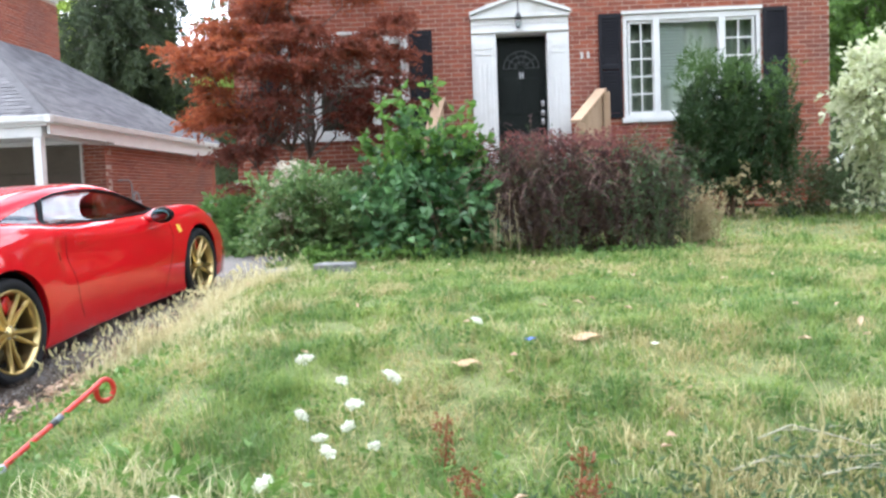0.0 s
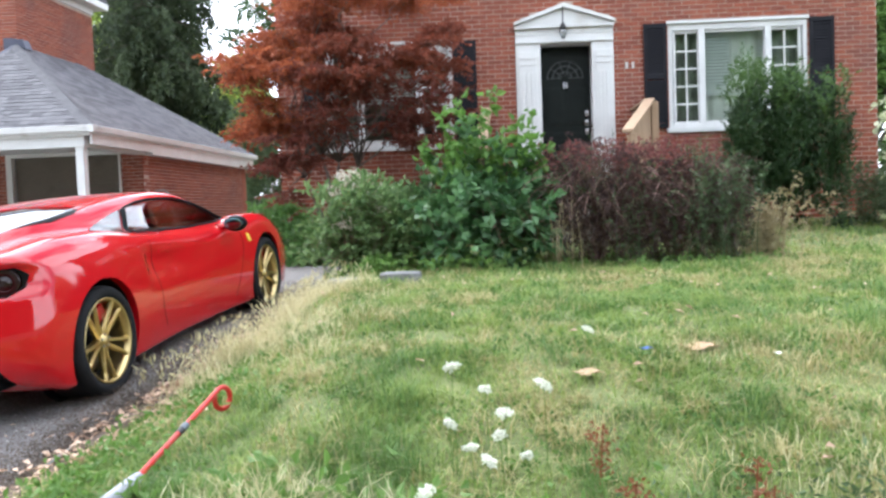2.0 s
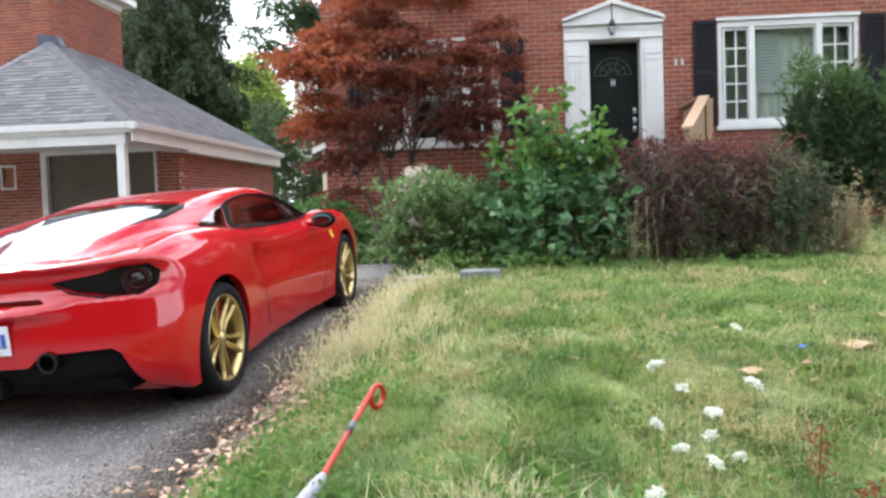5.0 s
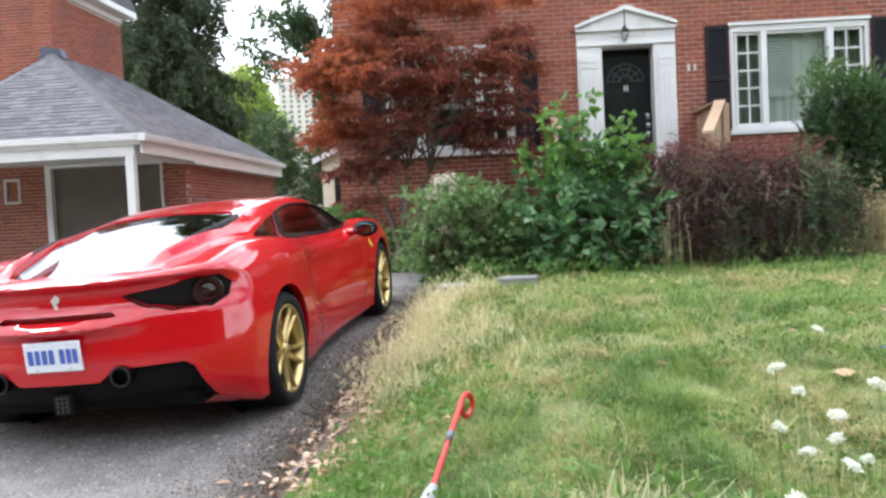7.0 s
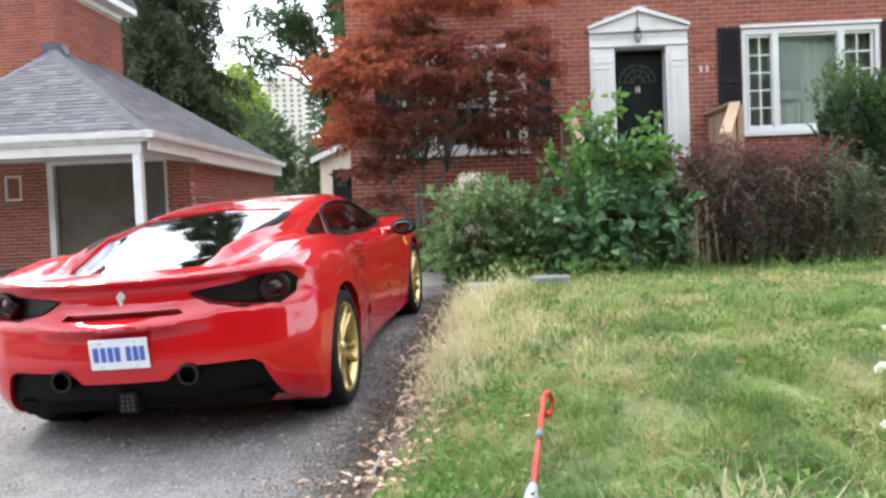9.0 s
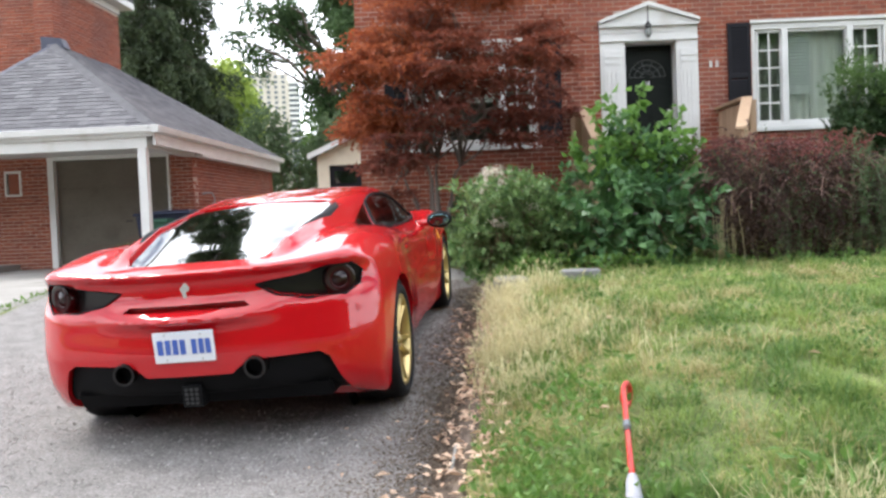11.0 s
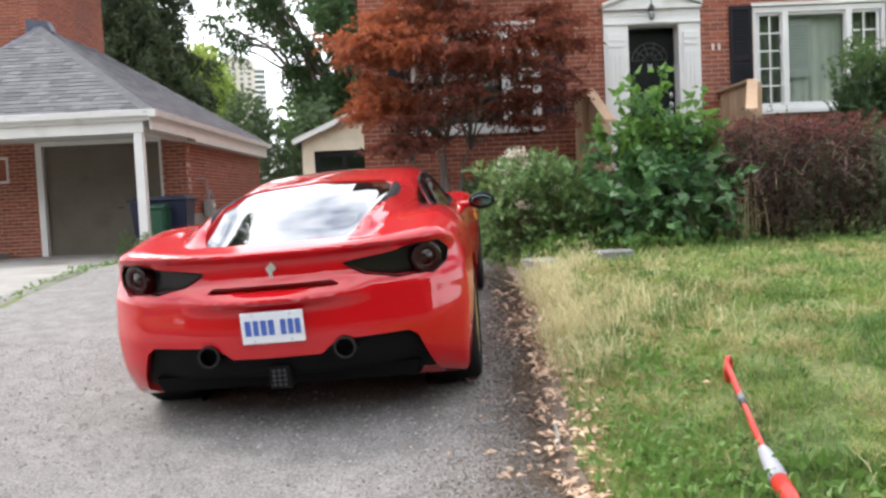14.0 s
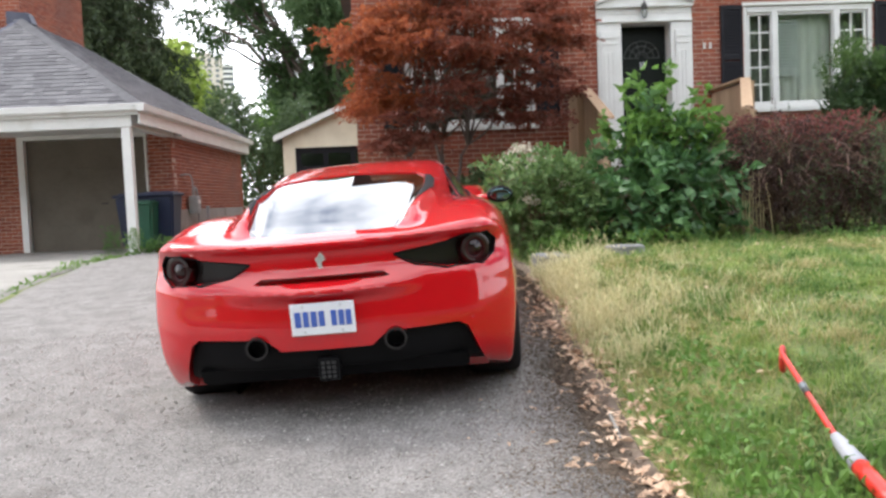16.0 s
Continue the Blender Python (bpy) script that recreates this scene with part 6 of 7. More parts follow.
plant("leafy_shrub", b, "tall leafy green shrub with bright young shoots", "shrub",
      [((0, 0.05, 0.5), (0.5, 0.4, 0.45), 3)] + [((q * 0.95 - 0.45, 0.3 * math.sin(k * 2.4) - 0.05, 0.25 + 0.95 * ((k * 0.618) % 1) * (1 - 0.5 * abs(q - 0.45))), (0.17 + 0.05 * (k % 3), 0.2, 0.14 + 0.03 * (k % 4)), 0.5) for k, q in enumerate(np.linspace(0, 1, 17))],
      (M_LSH, 0.120, 0.085, 0.45, 0.45, 0.85, 0.3), (330, 0.32, 8), [(-0.3, 0, 1.1), (0, 0, 1.4), (0.3, 0, 1.2), (0.1, -0.1, 0.9)], 0.014, (300, 0.004), 35)
rng = np.random.default_rng(37)
t = thing("leafy_shoots", Matrix.Translation(b), "bright green young shoots standing above the shrub", "shrub")
lv, lf, k0 = [], [], 0
bm = bmesh.new()
for x, y, z in ((-0.22, 0, 1.66), (-0.42, -0.1, 1.5), (0.12, 0.1, 1.72), (0.3, 0, 1.40), (0.52, 0.1, 1.50), (-0.05, -0.1, 1.30), (-0.58, 0, 1.22), (0.02, -0.15, 1.50), (0.20, -0.15, 1.25), (-0.30, -0.2, 1.2), (0.40, -0.1, 1.2), (-0.15, 0.1, 1.45), (0.62, 0.0, 1.15)):
    root = Vector((x * 0.5, y, 0.6))
    end = Vector((x, y, z))
    pts = [root.lerp(end, q) + Vector((0.04 * math.sin(q * 5 + x * 9), 0, 0)) for q in np.linspace(0, 1, 8)]
    tube(bm, pts, 0.008, 5, 0.4)
    P = np.array([pts[min(7, int(q * 7.99))] for q in rng.uniform(0.35, 1, 34)]) + rng.normal(size=(34, 3)) * 0.03
    v, f = leaf_shapes(rng, P, unit(rng.normal(size=(34, 3)) + (0, 0, -0.1)), 0.105, 0.075, 0.4)
    lv.append(v), lf.append(f + k0)
    k0 += len(v)
tagged(part("stem_mass", bm, M_BRT, t), kind="stuff")
part_np("leaves", np.concatenate(lv), np.concatenate(lf), M_BRT, t)

for (x, y), n, sd in (((0.22, 8.85), 1500, 41), ((1.02, 8.9), 1450, 43)):
    b = (x, y, gz(x, y))
    rg = np.random.default_rng(sd)
    lumps = [((0, 0, 0.55), (0.42, 0.36, 0.48), 3.0)] + [((rg.uniform(-0.5, 0.5), rg.uniform(-0.35, 0.35), rg.uniform(0.25, 0.95)), (rg.uniform(0.13, 0.26), rg.uniform(0.13, 0.25), rg.uniform(0.14, 0.3)), 0.6) for k in range(16)]
    arch = bmesh.new()
    for k in range(46):
        a, L = rg.uniform(math.pi * 0.9, math.pi * 2.1), rg.uniform(0.45, 0.8)
        foot = Vector((rg.uniform(-0.4, 0.4), rg.uniform(-0.3, 0.1), rg.uniform(0.35, 0.75)))
        out = Vector((math.cos(a), math.sin(a) * 0.75, 0))
        tube(arch, [foot + out * (L * q) + Vector((0, 0, L * (1.25 * q - 1.15 * q * q))) for q in np.linspace(0, 1, 7)], 0.0050, 4, 0.4)
    t = plant("barberry_bush", b, "dark brown-purple barberry bush with arching twigs", "shrub", lumps,
          (M_BAR, 0.026, 0.014, 0.5, 0.55, 0.95, 0.3), (n, 0.40, 18), [(rg.uniform(-0.62, 0.62), rg.uniform(-0.4, 0.3), rg.uniform(0.75, 1.25)) for k in range(24)], 0.006, (1000, 0.003), sd, group="barberry bushes")
    (v, f), q = foliage(rg, [((0.1, -0.15, 0.6), (0.5, 0.34, 0.45), 1)], 120, 0.34, 12, 0.034, 0.013, 0.9, 0.3, 0.8, 0.3)
    part_np("green_shoot_mass", v, f, M_DUL, t, "dull green shoots growing through")
    tagged(part("arching_twig_mass", arch, ARCH, t, "pale brown arching twigs"), kind="stuff")
    (v, f), q = foliage(rg, [((0, 0, 1.02), (0.52, 0.34, 0.10), 1)], 210, 0.34, 16, 0.026, 0.013, 0.9, 0.7, 0.9, 0.1)
    part_np("red_tip_mass", v, f, M_BTIP, t, "redder young tips on top")


def stalk_clump(name, at, label, n, rx, ry, h, material, leaf, seed, lean=0.12, per=26, droop=0.4):
    """Upright stalks, each clad in narrow leaves."""
    rg = np.random.default_rng(seed)
    t = thing(name, Matrix.Translation(at), label, "weeds")
    bm = bmesh.new()
    V, F, k0 = [], [], 0
    for k in range(n):
        x, y = rg.normal(size=2) * (rx, ry)
        hh = h * rg.uniform(0.6, 1.1)
        dx, dy = rg.normal(size=2) * lean
        pts = [Vector((x + dx * hh * q * q, y + dy * hh * q * q, hh * q - 0.03)) for q in (0, 0.3, 0.6, 0.85, 1)]
        tube(bm, pts, 0.0045, 4, 0.4)
        q = rg.uniform(0.18, 1, per)
        P = np.stack([x + dx * hh * q * q, y + dy * hh * q * q, hh * q], 1)
        v, f = leaf_shapes(rg, P, unit(rg.normal(size=(per, 3)) * (1, 1, 0.4) + (0, 0, 0.35)), leaf[0], leaf[1], droop)
        V.append(v), F.append(f + k0)
        k0 += len(v)
    tagged(part("stem_mass", bm, material, t), kind="stuff")
    part_np("leaves", np.concatenate(V), np.concatenate(F), material, t)
    return t


stalk_clump("goldenrod_clump", (1.42, 8.55, gz(1.42, 8.55)), "tall green leafy weeds growing through the barberry", 60, 0.17, 0.14, 1.02, M_DUL, (0.075, 0.013), 44)
stalk_clump("goldenrod_clump", (0.75, 8.45, gz(0.75, 8.45)), "thin green leafy weeds before the barberry", 16, 0.35, 0.06, 0.75, M_DUL, (0.065, 0.011), 45)
stalk_clump("dry_weed_clump", (1.82, 8.5, gz(1.82, 8.5)), "straw-coloured dry stalks beside the barberry", 75, 0.11, 0.11, 0.60, M_STRAW, (0.05, 0.008), 46, 0.16)
stalk_clump("dry_weed_clump", (-0.12, 8.35, gz(-0.12, 8.35)), "a few dry brown stalks between the shrubs", 14, 0.09, 0.06, 0.62, M_STRAW, (0.04, 0.007), 48, 0.10, 14)

stalk_clump("tall_weed_clump", (-7.90, 14.22, 0.78), "thin green weeds beside the carport post", 9, 0.10, 0.05, 0.58, M_GRN, (0.07, 0.02), 141, 0.2, 16)
stalk_clump("tall_weed_clump", (-7.20, 14.15, 0.78), "bushy green weeds at the foot of the carport post", 26, 0.15, 0.08, 0.30, M_GRN, (0.07, 0.03), 142, 0.25, 14)
b = (3.0, 11.6, gz(3.0, 11.6))
rg = np.random.default_rng(46)
plumes = [((rg.uniform(-0.62, 0.66), rg.uniform(-0.4, 0.3), 0), 0) for k in range(26)]
lumps = [((c[0], c[1], rg.uniform(0.75, 1.15) - 0.3 * abs(c[0]) ** 2), (rg.uniform(0.10, 0.17), rg.uniform(0.10, 0.17), rg.uniform(0.6, 0.95)), 1.0) for c, k in plumes]
t = plant("yew_bush", b, "large ragged dark evergreen bush below the window", "shrub", lumps,
      (M_YEW, 0.065, 0.024, 1.6, 0.05, 0.8, 0.2), (2300, 0.22, 15), [(-0.5, 0, 1.4), (0, 0, 1.9), (0.5, 0, 1.6)], 0.03, (500, 0.005), 47)
(v, f), q = foliage(rg, [((c[0], c[1] - 0.05, rg.uniform(1.45, 2.05) - 0.4 * abs(c[0]) ** 2), (0.08, 0.08, 0.22), 1) for c, k in plumes], 420, 0.20, 12, 0.055, 0.022, 1.3, 0.05, 0.7, 0.2)
part_np("young_shoot_mass", v, f, M_YEW2, t, "lighter green young shoots")
(v, f), q = foliage(rg, [((0.1, -0.52, 0.32), (0.4, 0.12, 0.3), 1)], 26, 0.25, 9, 0.06, 0.03, 0.4, 0.4, 0.9, 0.1)
tagged(part_np("dry_spray_mass", v, f, M_STRAW, t, "a few pale dry sprays"), kind="stuff")
rng = np.random.default_rng(49)
b = (4.05, 12.0, gz(4.05, 12.0))
plant("low_shrub", b, "low dull brown-green shrub at the corner of the house", "shrub", [((0, 0, 0.35), (0.5, 0.4, 0.38), 2), ((0.5, -0.2, 0.3), (0.5, 0.4, 0.35), 2)],
      (M_DUL, 0.05, 0.03, 0.4, 0.2, 0.8, 0.3), (420, 0.2, 9), [(0, 0, 0.5), (0.3, 0, 0.9), (-0.3, 0, 0.8), (0.6, -0.1, 1.0)], 0.008, (260, 0.003), 51)
b = (4.85, 11.0, gz(4.85, 11.0))
plant("variegated_shrub", b, "pale cream variegated shrub beside the house, whitened in colour for sunlight", "shrub",
      [((0.1, 0, 1.1), (0.62, 0.6, 0.7), 4), ((0.0, -0.2, 1.75), (0.62, 0.5, 0.40), 3), ((0.45, 0, 2.1), (0.5, 0.5, 0.5), 2), ((-0.35, 0, 1.5), (0.35, 0.35, 0.2), 1), ((0.5, 0, 0.6), (0.7, 0.6, 0.6), 2)],
      (M_VAR, 0.10, 0.065, 0.2, 0.4, 0.9, 0.3), (950, 0.3, 9), [(0, 0, 1.8), (-0.4, 0, 1.9), (0.5, 0, 1.4)], 0.025, (300, 0.004), 53)
# low planting between the drive and the house
for (x, y), n, sd, h in (((-2.05, 9.9), 260, 55, 0.34), ((-3.3, 12.1), 300, 57, 0.45), ((-2.2, 11.0), 260, 58, 0.4), ((-3.9, 12.6), 300, 59, 0.7), ((-2.0, 11.9), 300, 60, 0.7)):
    plant("ground_cover_plant", (x, y, gz(x, y)), "low green ground cover beside the driveway", "plant", [((0, 0, h * 0.45), (0.6, 0.55, h * 0.55), 1)],
          (M_GRN if sd % 2 else M_DUL, 0.10, 0.055, 0.6, 0.35, 0.8, 0.1), (n, 0.16, 6), seed=sd, group="ground cover plants")

# trees behind
rng = np.random.default_rng(61)


def spruce(at, h, r, sd, gap=(0, 0)):
    rg = np.random.default_rng(sd)
    t = thing("spruce_tree", Matrix.Translation(at), "tall dark spruce with drooping branches", "tree")
    bm = bmesh.new()
    tube(bm, [(0, 0, -0.2), (0.05, 0, h * 0.5), (0, 0, h)], 0.26, 9, 0.1)
    V, F, k0 = [], [], 0
    n_br = int(22 * h)
    for k in range(n_br):
        z = h * (0.05 + 0.95 * (k / n_br) ** 1.7)
        L = r * (1 - (z / h) ** 2.2) * rg.uniform(0.6, 1.12) + 0.25
        a, drp = rg.uniform(0, 2 * math.pi), rg.uniform(0.35, 0.8)
        d = np.array((math.cos(a), math.sin(a), 0))
        if gap[0] < z < gap[1] and d[0] < -0.25 and d[1] < 0.6:
            continue
        q = np.linspace(0, 1, 9)
        pts = np.array((0, 0, z)) + d * (q * L)[:, None] + np.array((0, 0, 1)) * ((0.15 * q - 0.75 * q ** 2 + 0.25 * q ** 4) * L * drp)[:, None]
        tube(bm, [Vector(p) for p in pts[::2]], 0.035, 4, 0.2)
        side = np.cross(d, (0, 0, 1))
        # hanging branchlets, each a curtain of short needles sprays
        nb_ = int(14 * L)
        s0 = rg.uniform(0.15, 1, nb_)
        root = np.stack([np.interp(s0, q, pts[:, i]) for i in range(3)], 1) + side * (rg.normal(size=nb_) * 0.34 * (1.15 - s0) * min(1, L / 2))[:, None]
        hang = rg.uniform(0.3, 1.25, nb_)
        m = 11
        u = rg.uniform(0, 1, (nb_, m))
        P = root[:, None] + (np.array((0, 0, -1.0)) * u[..., None] + d * (0.35 * u)[..., None]) * hang[:, None, None] + rg.normal(size=(nb_, m, 3)) * 0.045
        dirn = unit(rg.normal(size=(nb_, m, 3)) * 0.75 + np.array((0, 0, -0.9)) + d * 0.35)
        v, f = leaf_shapes(rg, P.reshape(-1, 3), dirn.reshape(-1, 3), 0.24, 0.075, 0.15)
        V.append(v), F.append(f + k0)
        k0 += len(v)
    part("trunk", bm, BARK, t, smooth=True)
    part_np("needles", np.concatenate(V), np.concatenate(F), M_SPR, t)


spruce((-13.7, 32.0, 0.9), 22.0, 3.15, 63, (7.6, 11.2))


def leafy_tree(at, h, trunk_h, crown, n_lumps, size, material, label, sd, twigs=2600, per=9, leaf=(0.16, 0.10), tl=0.6, boughs=()):
    rg = np.random.default_rng(sd)
    t = thing("leafy_tree", Matrix.Translation(at), label, "tree", "trees behind the houses")
    lumps = []
    for k in range(n_lumps):
        d = unit(rg.normal(size=3))
        c = np.array((0, 0, (h + trunk_h) / 2)) + d * np.array(crown) * rg.uniform(0.35, 0.95)
        lumps.append((tuple(c), tuple(np.array(size) * rg.uniform(0.6, 1.25)), 1.0))
    for c in boughs:
        lumps += [(tuple(np.array(c) + rg.normal(size=3) * (0.45, 0.5, 0.22)), tuple(np.array(size) * rg.uniform(0.35, 0.7)), 0.3) for k in range(3)]
    (v, f), (s, w, q) = foliage(rg, lumps, twigs, tl, per, leaf[0], leaf[1], 0.1, 0.4, 0.9, 0.3)
    part_np("crown", v, f, material, t)
    bm = bmesh.new()
    tube(bm, [(0, 0, -0.3), (0.1, 0, trunk_h * 0.6), (0, 0.1, trunk_h)], 0.022 * h * 0.6, 9, 0.7)
    limbs(bm, rg, (0, 0.1, trunk_h * 0.97), [l[0] for l in lumps], 0.008 * h, 6, 0.06)
    part("trunk", bm, BARK, t, smooth=True)
    return t


leafy_tree((-5.4, 34.0, 1.0), 14.8, 3.0, (2.3, 3.0, 5.2), 46, (0.95, 1.0, 0.45), M_TALL, "tall green tree behind the house with open boughs", 67, 9500, 9, (0.15, 0.085), tl=0.55,
           boughs=((-4.2, 0, 7.4), (-3.3, 0.3, 7.8), (-4.0, -0.5, 8.3), (-2.9, 0, 8.6), (-2.5, 0, 6.9), (-2.0, 0, 5.6), (-1.6, 0, 4.6)))
leafy_tree((-14.5, 47.0, 1.0), 9.8, 1.2, (1.6, 2.2, 4.0), 26, (0.9, 1.0, 0.8), M_SUN, "yellow-green tree far behind the garage with sunlight painted into its leaves", 69, 3200, 9, (0.24, 0.14))
leafy_tree((-6.5, 48.0, 1.0), 7.5, 1.2, (4.5, 3.0, 3.0), 26, (1.7, 1.4, 1.1), M_FAR, "green tree far behind the drive", 71, 2600, 9, (0.26, 0.16))
leafy_tree((-20.5, 46.0, 1.0), 13.0, 2.0, (5.0, 3.0, 5.0), 28, (1.9, 1.5, 1.3), M_SUN, "tree far behind the neighbouring house with sunlight painted into its leaves", 72, 2600, 9, (0.28, 0.17))
leafy_tree((10.5, 27.0, 1.0), 10.5, 1.5, (4.5, 3.5, 4.4), 30, (1.6, 1.4, 1.1), M_FAR, "bright green tree beyond the house corner", 73, 3000, 9, (0.22, 0.14))
leafy_tree((15.5, 32.0, 1.0), 12.0, 1.5, (5.5, 3.5, 5.0), 30, (1.8, 1.5, 1.2), M_SUN, "tree beyond the house corner with sunlight painted into its leaves", 74, 2600, 9, (0.26, 0.16))
leafy_tree((-2.0, 52.0, 1.0), 10.0, 1.5, (6.0, 3.0, 4.2), 26, (1.9, 1.5, 1.2), M_FAR, "green tree far behind the house", 75, 2400, 9, (0.28, 0.17))
# unseen trees added across the street, behind the camera, to dim low sky light
for k, (x, y, h) in enumerate(((-15, -19, 15), (-9, -17, 13), (-3.5, -20, 16), (3.5, -18, 14), (10, -19, 15), (17, -20, 14), (-23, -18, 16), (25, -19, 15))):
    leafy_tree((x, y, -0.2), h, 2.2, (4.2, 3.0, h * 0.36), 26, (1.8, 1.5, 1.1), M_GRN, "unseen broad tree added across the road to block low sky", 91 + k, 2600, 8, (0.46, 0.30))
# hedge behind the garages
for (x, y), w, h, sd in (((-8.6, 31.0), 3.6, 3.0, 77), ((-12.0, 36.0), 5.0, 3.8, 78), ((-7.2, 27.4), 1.6, 3.6, 79), ((8.2, 19.0), 3.0, 2.2, 80)):
    plant("hedge", (x, y, 0.9), "dark green hedge behind the garages", "hedge", lump_field(np.random.default_rng(sd), 12, (0, 0, h * 0.5), (w * 0.8, 0.6, h * 0.4), (w * 0.3, 0.7, h * 0.28)),
          (M_DUL, 0.12, 0.07, 0.3, 0.3, 0.9, 0.5), (1500, 0.35, 9), [(w * q, 0, h * 0.7) for q in (-0.6, -0.3, 0, 0.3, 0.6)], 0.03, seed=sd, group="hedges")

# ---- lawn: blades, weeds, flowers, litter ----
M_GRASS = leaf_mat("grass_green", (0.100, 0.185, 0.034), (0.36, 0.445, 0.125), 0.45, scale=1.6)
M_LUSH = leaf_mat("grass_lush", (0.050, 0.120, 0.026), (0.20, 0.31, 0.080), 0.45, scale=1.6)
M_DRY = leaf_mat("grass_straw", (0.46, 0.42, 0.21), (0.74, 0.68, 0.42), 0.35, scale=1.5)
M_DRYLAWN = leaf_mat("grass_half_dry", (0.24, 0.225, 0.08), (0.58, 0.50, 0.25), 0.4, scale=1.5)
M_SOILC = leaf_mat("soil_crumb", (0.06, 0.045, 0.033), (0.19, 0.145, 0.11), 0.0, scale=8, rough=1.0)
M_CLOV = leaf_mat("weed_green", (0.085, 0.17, 0.035), (0.19, 0.32, 0.075), 0.4)
M_WHITE = leaf_mat("flower_white", (0.74, 0.76, 0.64), (0.88, 0.88, 0.80), 0.3)
M_DEAD = leaf_mat("dead_leaf", (0.40, 0.24, 0.155), (0.84, 0.63, 0.46), 0.2, scale=8)
M_DOCK = leaf_mat("dock_seed", (0.18, 0.06, 0.025), (0.32, 0.12, 0.05), 0.2)


def blades(rng, x, y, z, length, width, lean, curl=0.5):
    """Bent tapering grass blades of two pieces."""
    n = len(x)
    a = rng.uniform(0, 2 * math.pi, n)
    d = np.stack([np.cos(a), np.sin(a), np.zeros(n)], 1)
    s = np.stack([-np.sin(a), np.cos(a), np.zeros(n)], 1)
    L = (length * rng.uniform(0.5, 1.4, n))[:, None]
    W = (width * rng.uniform(0.7, 1.3, n))[:, None] * 0.5
    le = (lean * rng.uniform(0.2, 1.6, n))[:, None]
    base = np.stack([x, y, z], 1)
    up = np.array((0, 0, 1.0))
    mid = base + up * L * 0.55 + d * L * le * 0.35
    tip = mid + up * L * (0.45 - curl * le * 0.4) + d * L * le * 0.75
    v = np.stack([base - s * W, base + s * W, mid + s * W * 0.8, mid - s * W * 0.8, tip], 1).reshape(-1, 3)
    f = (np.array([(0, 1, 2), (0, 2, 3), (3, 2, 4)])[None] + 5 * np.arange(n)[:, None, None]).reshape(-1, 3)
    return v, f


FLAGSTONES = ((-2.14, 7.95, 0.30, 0.44, 8), (-1.58, 7.60, 0.34, 0.26, -12))


def bare(x, y):
    """True where no stone lies in the turf."""
    k = np.ones(np.shape(x), bool)
    for sx, sy, w, d, a in FLAGSTONES:
        k &= (np.abs(x - sx) > w * 0.55) | (y < sy - d * 0.5 - 0.28) | (y > sy + d * 0.5)
    return k


def scatter(rng, n, x0, x1, y0, y1):
    return rng.uniform(x0, x1, n), rng.uniform(y0, y1, n)


rng = np.random.default_rng(101)
green, deep, dry = [], [], []
for n, y0, y1, ln, wd in ((45000, -3.0, 2.3, 0.045, 0.008), (150000, 2.3, 4.6, 0.036, 0.0045), (90000, 4.6, 7.0, 0.036, 0.0065), (42000, 7.0, 9.6, 0.040, 0.009), (20000, 9.6, 12.6, 0.045, 0.012)):
    x, y = scatter(rng, n, -2.72, 5.6, y0, y1)
    ok = (x > edge_x(y) + 0.05 + 0.1 * noise2(x * 0 + y * 4, y * 0, 3)) & bare(x, y)
    x, y = x[ok], y[ok]
    z = ground_z(x, y) - 0.004
    patch = 0.36 * noise2(x * 1.7, y * 1.0, 11) + 0.38 * noise2(x * 5.0, y * 2.6, 12) + 0.26 * noise2(x * 12, y * 7, 13)
    lush = 0.22 * noise2(x * 2.4, y * 1.3, 41) + 0.43 * noise2(x * 7, y * 4, 42) + 0.35 * noise2(x * 17, y * 10, 43)
    tuft = 0.45 + 1.5 * noise2(x * 5, y * 3, 15) * noise2(x * 13, y * 8, 16) * 2
    jit = rng.normal(size=len(x)) * 0.09
    isdry = patch + jit + 0.05 * np.clip((3.6 - y) / 1.2, 0, 1) + 0.05 * np.clip((x - 0.2) / 2, 0, 1) + 0.055 * np.clip((-0.6 - x) / 1.0, 0, 1) * np.clip((y - 3.4) / 1.0, 0, 1) > 0.598
    isdry |= 0.9 * np.exp(-((x - 1.08) / 0.20) ** 2 - ((y - 3.34) / 0.17) ** 2) + jit > 0.42
    islush = ~isdry & (lush + jit > 0.575)
    thin = rng.uniform(size=len(x)) < 0.2 + 1.0 * noise2(x * 6, y * 4, 19)
    for sel, out, k, le in ((~isdry & ~islush & thin, green, 1.0, 1.0), (islush, deep, 1.25, 0.9), (isdry & thin, dry, 0.85, 1.3)):
        out.append(blades(rng, x[sel], y[sel], z[sel], ln * k * tuft[sel], wd, le))
# longer tufts leaning out of the turf
tx, ty = scatter(rng, 1500, -2.4, 5.2, 2.3, 8.2)
ok = (tx > edge_x(ty) + 0.15) & bare(tx, ty)
tx, ty = tx[ok], ty[ok]
kind = 0.55 * noise2(tx * 1.6, ty * 1.2, 71) + 0.45 * rng.uniform(size=len(tx))
for sel, out, n, ln in ((kind < 0.36, deep, 46, 0.068), ((kind >= 0.36) & (kind < 0.58), green, 40, 0.062), (kind >= 0.58, dry, 34, 0.080)):
    cx_, cy_ = np.repeat(tx[sel], n), np.repeat(ty[sel], n)
    rad = np.repeat(rng.uniform(0.03, 0.085, sel.sum()), n)
    x, y = cx_ + rng.normal(size=len(cx_)) * rad, cy_ + rng.normal(size=len(cx_)) * rad
    size = np.repeat(rng.uniform(0.6, 1.25, sel.sum()), n)
    out.append(blades(rng, x, y, ground_z(x, y) - 0.004, ln * size, 0.0052, 1.25))
